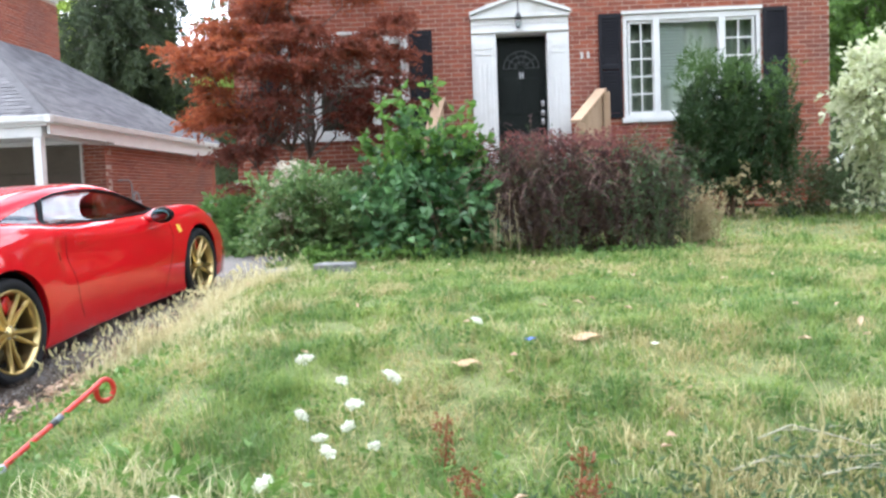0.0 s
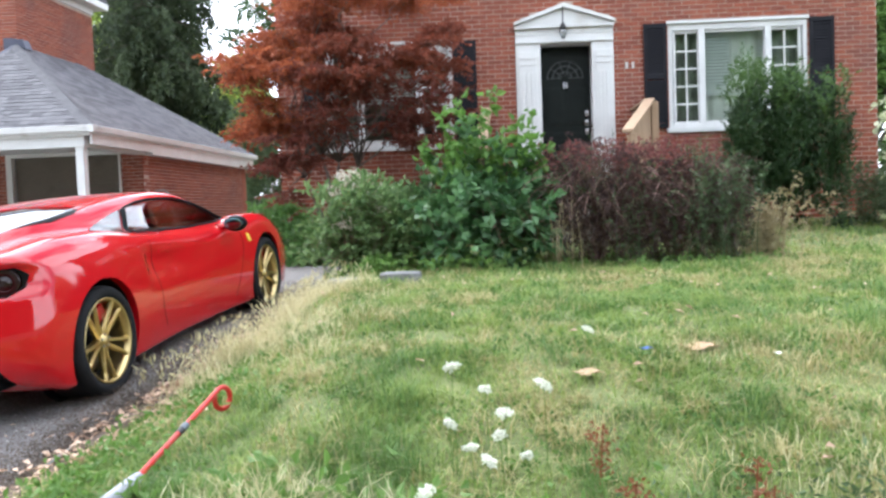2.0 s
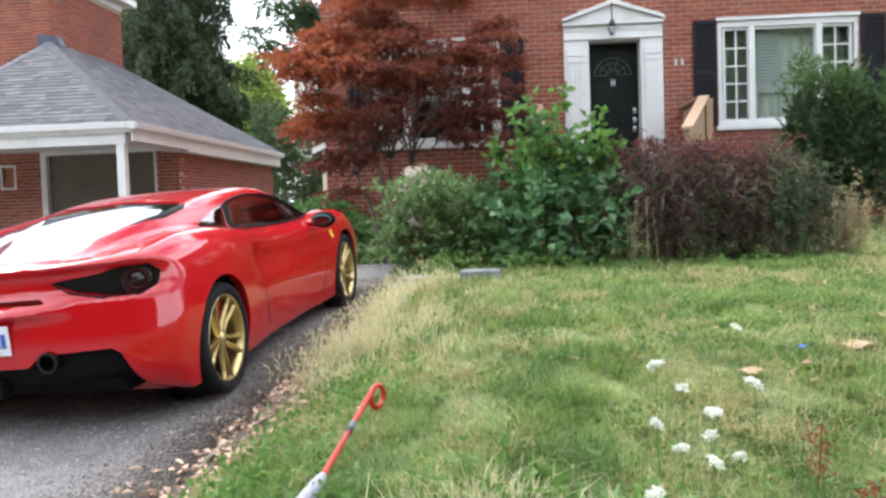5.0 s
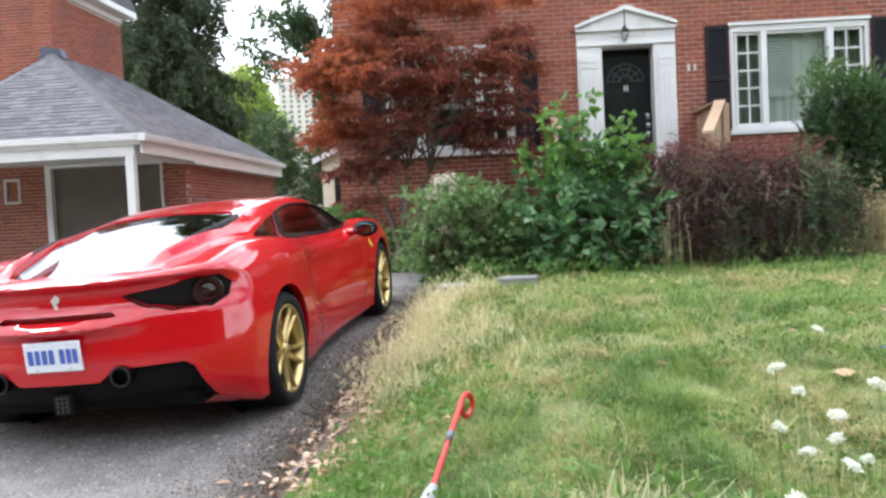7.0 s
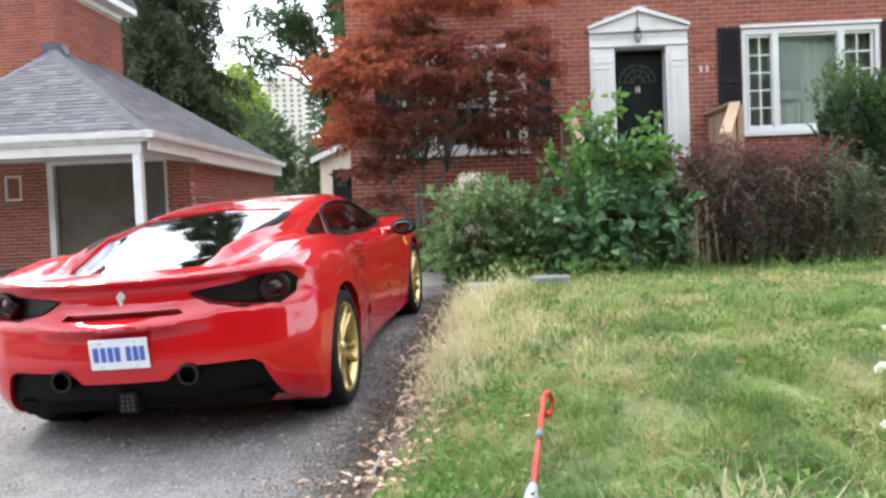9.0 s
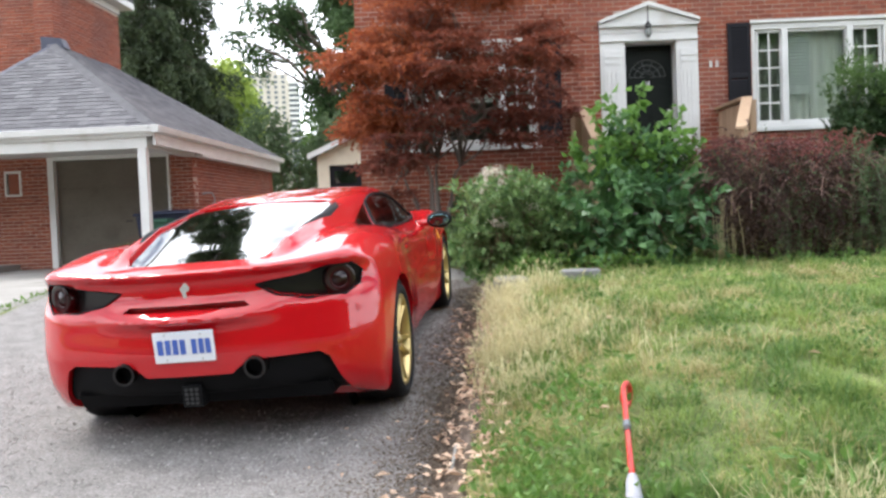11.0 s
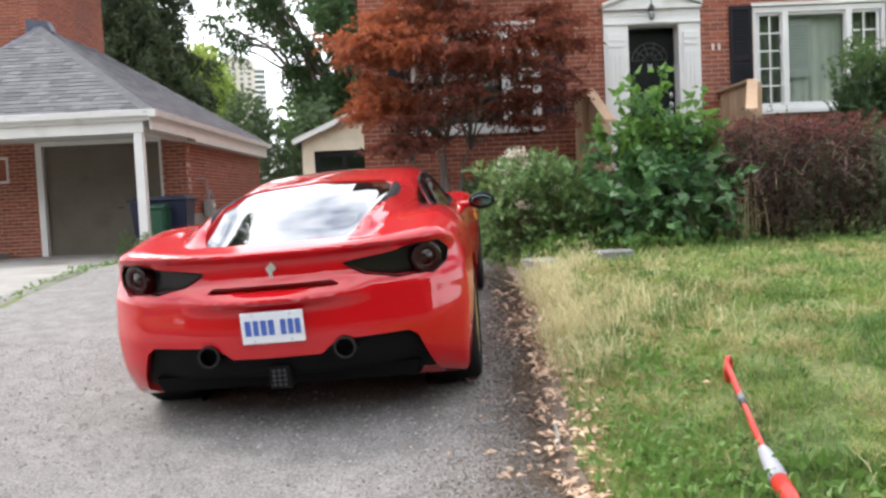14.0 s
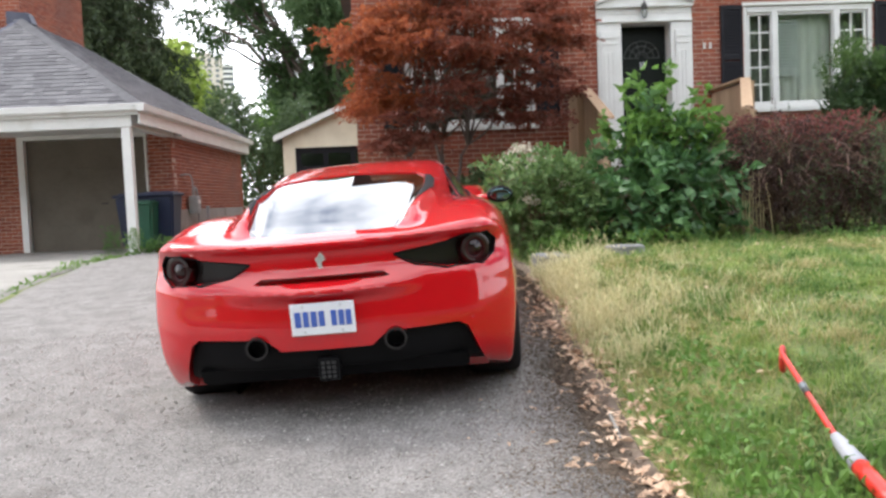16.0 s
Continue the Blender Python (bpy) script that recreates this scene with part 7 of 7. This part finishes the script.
for name, sets, m, label in (("grass", green, M_GRASS, "uneven green lawn grass"), ("lush_grass", deep, M_LUSH, "darker lush tufts in the lawn"), ("dry_grass", dry, M_DRYLAWN, "straw-coloured dry patches in the lawn")):
    off, V, F = 0, [], []
    for v, f in sets:
        V.append(v), F.append(f + off)
        off += len(v)
    tagged(part_np(name, np.concatenate(V), np.concatenate(F), m), label, "grass", kind="stuff")

# tall straw along the driveway's edge, and other tufts
V, F, off = [], [], 0
for n, cx0, wx, y0, y1, ln in ((3600, 0.22, 0.15, 4.6, 7.7, 0.16), (1200, 0.12, 0.08, 5.2, 7.7, 0.21), (4600, 0.55, 0.30, 4.3, 7.5, 0.085)):
    y = rng.uniform(y0, y1, n)
    x = edge_x(y) + cx0 + rng.normal(size=n) * wx
    ok = (x > edge_x(y) + 0.02) & (rng.uniform(size=n) < 2.2 * noise2(x * 4, y * 3, 23) - 0.5) & bare(x, y)
    x, y = x[ok], y[ok]
    v, f = blades(rng, x, y, ground_z(x, y), ln, 0.0045, 0.8)
    V.append(v), F.append(f + off)
    off += len(v)
for px, py, n, r, ln in ((-1.55, 2.72, 620, 0.13, 0.14), (-1.15, 2.62, 420, 0.12, 0.12), (0.45, 2.85, 700, 0.25, 0.07), (1.35, 3.15, 900, 0.28, 0.08), (0.2, 4.2, 500, 0.2, 0.05)):
    x, y = px + rng.normal(size=n) * r, py + rng.normal(size=n) * r * 0.7
    v, f = blades(rng, x, y, ground_z(x, y), ln, 0.0035, 0.8)
    V.append(v), F.append(f + off)
    off += len(v)
tagged(part_np("straw_grass", np.concatenate(V), np.concatenate(F), M_DRY), "tall straw-coloured grass along the edge of the driveway", "grass", kind="stuff")
# seed heads on the straw
y = rng.uniform(4.3, 7.5, 420)
x = edge_x(y) + 0.2 + rng.normal(size=420) * 0.15
x = np.maximum(x, edge_x(y) + 0.03)
P = np.stack([x, y, ground_z(x, y) + rng.uniform(0.12, 0.24, 420)], 1)
v, f = leaf_shapes(rng, P, unit(rng.normal(size=(420, 3)) * 0.5 + (0, 0, 1)), 0.05, 0.010)
tagged(part_np("seed_heads", v, f, M_DRY), "pale seed heads standing over the dry grass", "grass", kind="stuff")

# broad-leaved weeds by the drive
V, F, off = [], [], 0
for px, py, n, rx, ry, h, ln in ((-2.42, 3.15, 700, 0.11, 0.5, 0.08, 0.042), (-2.15, 2.85, 260, 0.12, 0.2, 0.07, 0.045), (-2.15, 4.2, 260, 0.13, 0.3, 0.09, 0.042), (-1.5, 2.75, 350, 0.25, 0.15, 0.08, 0.06), (-0.6, 2.6, 220, 0.4, 0.15, 0.07, 0.05), (-1.95, 8.45, 240, 0.16, 0.12, 0.16, 0.07), (-1.2, 8.2, 240, 0.45, 0.12, 0.14, 0.06), (0.4, 8.2, 150, 0.6, 0.1, 0.10, 0.045), (1.4, 8.2, 160, 0.4, 0.1, 0.10, 0.045)):
    x, y = px + rng.normal(size=n) * rx, py + rng.normal(size=n) * ry
    x = np.maximum(x, edge_x(y) + 0.05)
    P = np.stack([x, y, ground_z(x, y) + rng.uniform(0.01, h, n)], 1)
    v, f = leaf_shapes(rng, P, unit(rng.normal(size=(n, 3)) + (0, 0, 0.5)), ln, ln * 0.6)
    V.append(v), F.append(f + off)
    off += len(v)
tagged(part_np("weeds", np.concatenate(V), np.concatenate(F), M_CLOV), "broad-leaved green weeds at the edge of the lawn", "weeds", kind="stuff")
V, F, off = [], [], 0
for n, y0, y1, h in ((200, 8.5, 14.2, 0.035), (200, 13.5, 14.4, 0.38), (90, 10.5, 13.0, 0.07)):
    y = rng.uniform(y0, y1, n)
    x = left_x(y) - 0.03 + rng.normal(size=n) * 0.03
    P = np.stack([x, y, drive_z(y) + cross_fall(x, y) - 0.02 + rng.uniform(0.0, h, n)], 1)
    v, f = leaf_shapes(rng, P, unit(rng.normal(size=(n, 3)) * 0.8 + (0, 0, 0.8)), 0.06, 0.025)
    V.append(v), F.append(f + off)
    off += len(v)
tagged(part_np("verge_weeds", np.concatenate(V), np.concatenate(F), M_CLOV), "weeds growing in the joint between the driveways", "weeds", kind="stuff")

# small weeds all over the lawn
wx_, wy_ = scatter(rng, 420, -2.3, 4.5, 2.35, 8.2)
V, F, off = [], [], 0
for px, py in zip(wx_, wy_):
    n = int(rng.uniform(14, 46))
    x, y = px + rng.normal(size=n) * 0.06, py + rng.normal(size=n) * 0.06
    ok = x > edge_x(y) + 0.12
    x, y = x[ok], y[ok]
    P = np.stack([x, y, ground_z(x, y) + rng.uniform(0.005, 0.04, len(x))], 1)
    v, f = leaf_shapes(rng, P, unit(rng.normal(size=(len(x), 3)) + (0, 0, 0.35)), 0.026, 0.017)
    V.append(v), F.append(f + off)
    off += len(v)
tagged(part_np("lawn_weeds", np.concatenate(V), np.concatenate(F), M_LUSH), "low broad-leaved weeds scattered through the lawn", "weeds", kind="stuff")

# white wild carrot flowers
for x, y, z in ((-0.827, 2.82, 0.775), (-0.835, 3.21, 0.915), (-0.636, 3.05, 0.966), (-0.946, 3.1, 1.02), (-0.957, 3.05, 0.835), (-0.772, 3.05, 0.868), (-0.885, 3.0, 0.765), (-0.787, 3.02, 0.80), (-0.70, 3.0, 0.735), (-1.02, 2.75, 0.70), (-1.30, 2.72, 0.66), (-0.35, 4.30, 0.965)):
    fl = thing("wild_carrot_flower", Matrix.Translation((x, y, gz(x, y))), "white flat-headed wild carrot flower in the lawn", "flower", "wild flowers")
    h = max(0.06, z - gz(x, y))
    bm = bmesh.new()
    tube(bm, [(0.01, 0.02, -0.03), (0.005, 0, h * 0.5), (0, 0, h)], 0.0016, 5)
    part("stem", bm, M_CLOV, fl)
    tilt = Matrix.Rotation(rng.uniform(-0.5, 0.5), 3, "X") @ Matrix.Rotation(rng.uniform(-0.6, 0.6), 3, "Y")
    q, r = rng.uniform(0, 2 * math.pi, 130), np.sqrt(rng.uniform(0, 1, 130)) * rng.uniform(0.017, 0.034)
    P = np.stack([r * np.cos(q), r * np.sin(q) * 0.9, 0.008 - 9 * r * r + rng.normal(size=130) * 0.003], 1) @ np.array(tilt).T + (0, 0, h)
    v, f = leaf_shapes(rng, P, unit(rng.normal(size=(130, 3)) + (0, 0, 0.4)), 0.013, 0.011)
    part_np("flower_head", v, f, M_WHITE, fl)
for x, y, h in ((-0.468, 2.975, 0.21), (-0.053, 2.704, 0.23), (-0.40, 2.75, 0.14), (-0.02, 2.66, 0.17)):
    d = thing("dock_stalk", Matrix.Translation((x, y, gz(x, y))), "dry red-brown dock stalk with seeds in the lawn", "weed", "dock stalks")
    bm = bmesh.new()
    tube(bm, [(0, 0, -0.03), (0.01, 0, h * 0.5), (0.02, 0.01, h)], 0.003, 5)
    part("stem", bm, M_DOCK, d)
    P = np.stack([rng.normal(size=110) * 0.021 + 0.012, rng.normal(size=110) * 0.018, rng.uniform(h * 0.2, h, 110)], 1)
    v, f = leaf_shapes(rng, P, unit(rng.normal(size=(110, 3)) + (0, 0, 0.3)), 0.018, 0.011)
    tagged(part_np("seed_mass", v, f, M_DOCK, d), kind="stuff")
bs = thing("bent_stalk", Matrix.Translation((0.735, 2.97, gz(0.735, 2.97))), "single long bent straw stalk in the lawn", "grass")
bm = bmesh.new()
tube(bm, [(-0.03, 0, -0.05), (0.02, 0, 0.06), (0.045, 0, 0.15), (0.03, 0, 0.25), (-0.03, 0, 0.36)], 0.006, 6, 0.3)
part("stalk", bm, M_DRY, bs)


# dull weeds and fallen twigs at the street side of the lawn
V, F, off = [], [], 0
for px, py, n, rx, ry in ((0.70, 2.80, 300, 0.40, 0.10), (0.25, 2.70, 160, 0.35, 0.08), (-0.3, 2.62, 130, 0.35, 0.07), (1.0, 2.95, 120, 0.25, 0.10)):
    x, y = px + rng.normal(size=n) * rx, py + rng.normal(size=n) * ry
    P = np.stack([x, y, ground_z(x, y) + rng.uniform(0.005, 0.07, n)], 1)
    v, f = leaf_shapes(rng, P, unit(rng.normal(size=(n, 3)) + (0, 0, 0.4)), 0.045, 0.017)
    V.append(v), F.append(f + off)
    off += len(v)
tagged(part_np("dull_weeds", np.concatenate(V), np.concatenate(F), M_DUL), "dull grey-green weeds at the front of the lawn", "weeds", kind="stuff")
M_TWIGP = leaf_mat("pale_dry_twig", (0.30, 0.29, 0.20), (0.50, 0.48, 0.36), 0.1)
for pts in (((0.45, 2.88, 0.05), (0.60, 2.93, 0.07), (0.82, 2.93, 0.06), (1.04, 2.97, 0.05)), ((0.60, 3.08, 0.05), (0.72, 3.10, 0.085), (0.86, 3.04, 0.07), (0.97, 2.96, 0.06), (1.10, 2.90, 0.05)), ((0.72, 2.83, 0.06), (0.90, 2.86, 0.075), (1.0, 2.90, 0.06))):
    bx, by = pts[0][:2]
    tw_ = thing("fallen_twig", Matrix.Translation((bx, by, gz(bx, by))), "thin pale dry twig lying in the weeds", "twig", "fallen twigs")
    line = [Vector((x - bx, y - by, gz(x, y) - gz(bx, by) + z)) for x, y, z in pts]
    bm = bmesh.new()
    tube(bm, line, 0.0045, 6, 0.45)
    part("stem", bm, M_TWIGP, tw_)
    for k in range(1, len(line)):
        m = line[k - 1].lerp(line[k], 0.6)
        bm = bmesh.new()
        tube(bm, [m, m + Vector((0.05, 0.03 * (-1) ** k, 0.012)), m + Vector((0.10, 0.05 * (-1) ** k, 0.005))], 0.0025, 5, 0.4)
        part("side_twig", bm, M_TWIGP, tw_)

# dead leaves and litter
M_TAN = leaf_mat("tan_dead_leaf", (0.34, 0.20, 0.11), (0.56, 0.38, 0.23), 0.15, scale=14)


def litter(n, fx, y0, y1, ln, material, name, label, lift=0.012):
    y = rng.uniform(y0, y1, n)
    x = fx(y, n)
    on = x < edge_x(y)
    z = np.where(on, drive_z(y) + cross_fall(x, y), ground_z(x, y)) + rng.uniform(0.004, 0.02, n) + np.where(on, 0.018, lift)
    d = unit(rng.normal(size=(n, 3)) * (1, 1, 0.25))
    P = np.stack([x, y, z], 1)
    side = unit(np.cross(d, np.array((0, 0, 1.0)) + rng.normal(size=(n, 3)) * 0.25))
    L, W = (ln * rng.uniform(0.5, 1.3, n))[:, None], (ln * 0.5 * rng.uniform(0.6, 1.2, n))[:, None]
    mid = P + d * L * 0.5
    bend = np.array((0, 0, 1.0)) * L * 0.16
    v = np.stack([P, mid + side * W * 0.5 + bend, P + d * L, mid - side * W * 0.5 + bend], 1).reshape(-1, 3)
    f = (np.array([(0, 1, 2), (0, 2, 3)])[None] + 4 * np.arange(n)[:, None, None]).reshape(-1, 3)
    tagged(part_np(name, v, f, material), label, "leaves", kind="stuff")


litter(1000, lambda y, n: edge_x(y) + 0.02 + rng.normal(size=n) * 0.08 * noise2(y * 2, y * 0, 51) * 2, 2.3, 7.6, 0.060, M_DEAD, "leaf_litter", "fallen tan leaves along the driveway's edge")
litter(13000, lambda y, n: edge_x(y) - 0.01 - np.abs(rng.normal(size=n)) * 0.24 * (0.35 + noise2(y * 1.5, y * 0, 61)), 2.3, 8.4, 0.019, M_SOILC, "soil_crumbs", "brown soil crumbs spilt over the asphalt edge")
litter(14000, lambda y, n: edge_x(y) - 0.05 - np.abs(rng.normal(size=n)) * 0.34, 3.2, 9.2, 0.013, M_SOILC, "soil_crumbs", "fine brown soil and dirt strewn over the asphalt beside the car")
litter(70, lambda y, n: edge_x(y) - 0.30 + rng.normal(size=n) * 0.35, 2.3, 8.5, 0.035, M_DEAD, "leaf_litter", "a few fallen leaves scattered on the asphalt")
litter(80, lambda y, n: rng.uniform(-2.2, 3.0, n), 2.6, 7.5, 0.055, M_DEAD, "leaf_litter", "dead leaves lying in the lawn", 0.05)
for x, y, z, r, m, nm, lab in ((0.15, 4.18, 0.935, 0.10, M_TAN, "dead_leaf", "large pale brown dead leaf lying on the lawn"), (-0.40, 3.89, 0.90, 0.075, M_TAN, "dead_leaf", "curled brown dead leaf lying on the lawn"), (0.44, 3.97, 0.915, 0.025, M_WHITE, "paper_scrap", "small white scrap lying on the lawn"), (-0.10, 4.15, 0.945, 0.035, PLATEB, "plastic_scrap", "small bright blue plastic scrap lying on the lawn")):
    bm = bmesh.new()
    c = bm.verts.new((0, 0, 0.010))
    lobe = [r * (0.62 + 0.38 * abs(math.sin(k * math.pi * 5 / 30 + x)) ** 0.6 * (0.75 + 0.25 * math.sin(k * 2.3))) for k in range(30)]
    rim = [[bm.verts.new((q * lobe[k] * math.cos(k * 0.2094), q * 0.8 * lobe[k] * math.sin(k * 0.2094), 0.010 + r * 0.09 * q * q * math.sin(k * 0.63 + y))) for k in range(30)] for q in (0.55, 1.0)]
    for k in range(30):
        bm.faces.new((c, rim[0][k], rim[0][(k + 1) % 30]))
        bm.faces.new((rim[0][k], rim[1][k], rim[1][(k + 1) % 30], rim[0][(k + 1) % 30]))
    ob = part(nm, bm, m)
    ob.location = (x, y, float(ground_z(x, y)) + 0.022)
    md = ob.modifiers.new("thick", "SOLIDIFY")
    md.thickness = 0.002
    tagged(ob, lab, "litter")

# red bar with a hooked end, lying up the bank
REDM = mat("red_enamel", (0.44, 0.018, 0.012), (0.54, 0.030, 0.020), scale=12, rough=0.35, dirt=(0.25, 0.05, 0.03), dirt_scale=9, dirt_at=0.6)
GRIP = mat("grey_grip", (0.26, 0.26, 0.29), (0.40, 0.40, 0.44), scale=9, rough=0.45, dirt=(0.17, 0.165, 0.17), dirt_scale=14, dirt_at=0.62)
BANDM = mat("band_blue_grey", (0.10, 0.12, 0.14), (0.17, 0.19, 0.21), scale=20, rough=0.5)
tip = Vector((-2.000, 3.784, 0.812))
tool = thing("red_hooked_tool", Matrix.Translation(tip), "long red metal bar with a ring-shaped hook lying on the grass", "tool")
collar_at = Vector((-2.100, 3.170, 0.634)) - tip
grip_at = Vector((-2.134, 2.965, 0.600)) - tip
grip_end = Vector((-2.175, 2.700, 0.570)) - tip
side = Vector((0.50, 0.866, 0))
mid = side * 0.036 + Vector((0, 0, -0.030))
ring = [mid + side * (0.044 * math.cos(q)) + Vector((0, 0, 0.047 * math.sin(q))) for q in np.linspace(radians(140), radians(-205), 24)]
bm = bmesh.new()
tube(bm, [collar_at.lerp(Vector((0, 0, 0)), k / 8) for k in range(-1, 9)] + ring[1:], 0.0115, 12)
part("bar", bm, REDM, tool, smooth=True)
bm = bmesh.new()
tube(bm, [collar_at.lerp(Vector((0, 0, 0)), 0.53), collar_at.lerp(Vector((0, 0, 0)), 0.59)], 0.0145, 12)
part("band", bm, BANDM, tool, "blue-grey plastic band")
bm = bmesh.new()
tube(bm, [collar_at.lerp(Vector((0, 0, 0)), 0.48), collar_at.lerp(Vector((0, 0, 0)), 0.53)], 0.0138, 12)
part("band", bm, IRON, tool, "black tape band")
bm = bmesh.new()
tube(bm, [grip_at, grip_at.lerp(collar_at, 0.35), grip_at.lerp(collar_at, 0.8), collar_at, collar_at.lerp(Vector((0, 0, 0)), 0.03)], 0.033, 16, 0.5)
part("collar", bm, GRIP, tool, "scuffed silver-grey collar", smooth=True)
bm = bmesh.new()
tube(bm, [grip_at.lerp(collar_at, 0.06), grip_at.lerp(grip_end, 0.3), grip_at.lerp(grip_end, 0.7), grip_end], 0.031, 16, 0.85)
part("handle", bm, REDM, tool, smooth=True)
st = part("pale_stick", tube(bmesh.new(), [(-2.715, 3.66, 0.535), (-2.70, 3.80, 0.555), (-2.69, 3.93, 0.57)], 0.007, 6), CONCRETE)
tagged(st, "short pale grey stick lying at the driveway's edge", "stick")

# flagstones
for x, y, w, d, a in FLAGSTONES:
    z = gz(x, y) + 0.03
    bm = prism([(-w / 2, -d * 0.4), (-w * 0.3, -d / 2), (w * 0.35, -d * 0.48), (w / 2, -d * 0.2), (w * 0.45, d * 0.42), (-w * 0.1, d / 2), (-w * 0.47, d * 0.35)], -0.06, 0.055, "z", 0.010)
    ob = part("flagstone", bm, STONE)
    ob.matrix_basis = Matrix.Translation((x, y, z)) @ Matrix.Rotation(radians(a), 4, "Z")
    tagged(ob, "rough grey flagstone at the edge of the bed", "stone", "flagstones")

# loose chips on the worn asphalt
n = 13000
y = 2.2 + 4.6 * rng.uniform(0, 1, n) ** 1.5
x = rng.uniform(-6.9, -2.75, n)
sz = rng.uniform(0.003, 0.0085, n) * (0.8 + 0.12 * y)
P = np.stack([x, y, drive_z(y) + cross_fall(x, y) + (noise2(x * 1.1, y * 1.1, 8) - 0.5) * 0.03 + 0.001], 1)
oct_v = np.array([(1, 0, 0), (-0.4, 0.9, 0), (-0.5, -0.8, 0), (0.1, 0.1, 0.7)])
v = P[:, None] + oct_v[None] * sz[:, None, None] * rng.uniform(0.6, 1.3, (n, 4, 1))
f = (np.array([(0, 1, 3), (1, 2, 3), (2, 0, 3)])[None] + 4 * np.arange(n)[:, None, None]).reshape(-1, 3)
M_CHIP = leaf_mat("stone_chip", (0.12, 0.11, 0.10), (0.52, 0.49, 0.46), 0.0, scale=8, rough=0.9)
tagged(part_np("stone_chips", v.reshape(-1, 3), f, M_CHIP), "loose pale stone chips on the worn asphalt", "gravel", kind="stuff")

# ---- bricks of the house front ----
cells = brick_cells(HX0, HX1, 1.0, 5.6, holes + [(SURX0 - 0.005, 0, SURX1 + 0.005, 4.30)], seed=3)
near, rest = [], []
for c in cells:
    pedim = 4.30 < c[3] and abs((c[0] + c[2]) / 2 - cx) < 0.80 * (4.62 - c[1]) / 0.32 and c[1] < 4.60
    if pedim and c[3] < 4.62 - abs((c[0] + c[2]) / 2 - cx) * 0.40:
        continue
    (near if -1.35 < c[0] < 1.75 and 2.75 < c[1] < 4.62 else rest).append(c)
near = near[:300] if len(near) > 300 else near
keep = set(near)
rest = [c for c in cells if c not in keep and not (4.30 < c[3] and c[1] < 4.60 and c[3] < 4.62 - abs((c[0] + c[2]) / 2 - cx) * 0.40 and abs((c[0] + c[2]) / 2 - cx) < 0.79)]
lo, hi = brick_boxes(rest, HY)
v, f = many_boxes(lo, hi)
tagged(part_np("bricks", v - np.array((0.55, HY, 1.2)), f, BRICK, fwall), kind="stuff")
brick_meshes = {}
rng = random.Random(12)
for c in near:
    w = round(c[2] - c[0], 3)
    if w not in brick_meshes:
        brick_meshes[w] = mesh_np("brick", *many_boxes([(0, 0, 0)], [(w, 0.014, c[3] - c[1])]), BRICK_ONE)
    ob = new("brick", brick_meshes[w])
    ob.parent = fwall
    ob.location = (c[0] - 0.55, -rng.uniform(-0.002, 0.003), c[1] - 1.2)
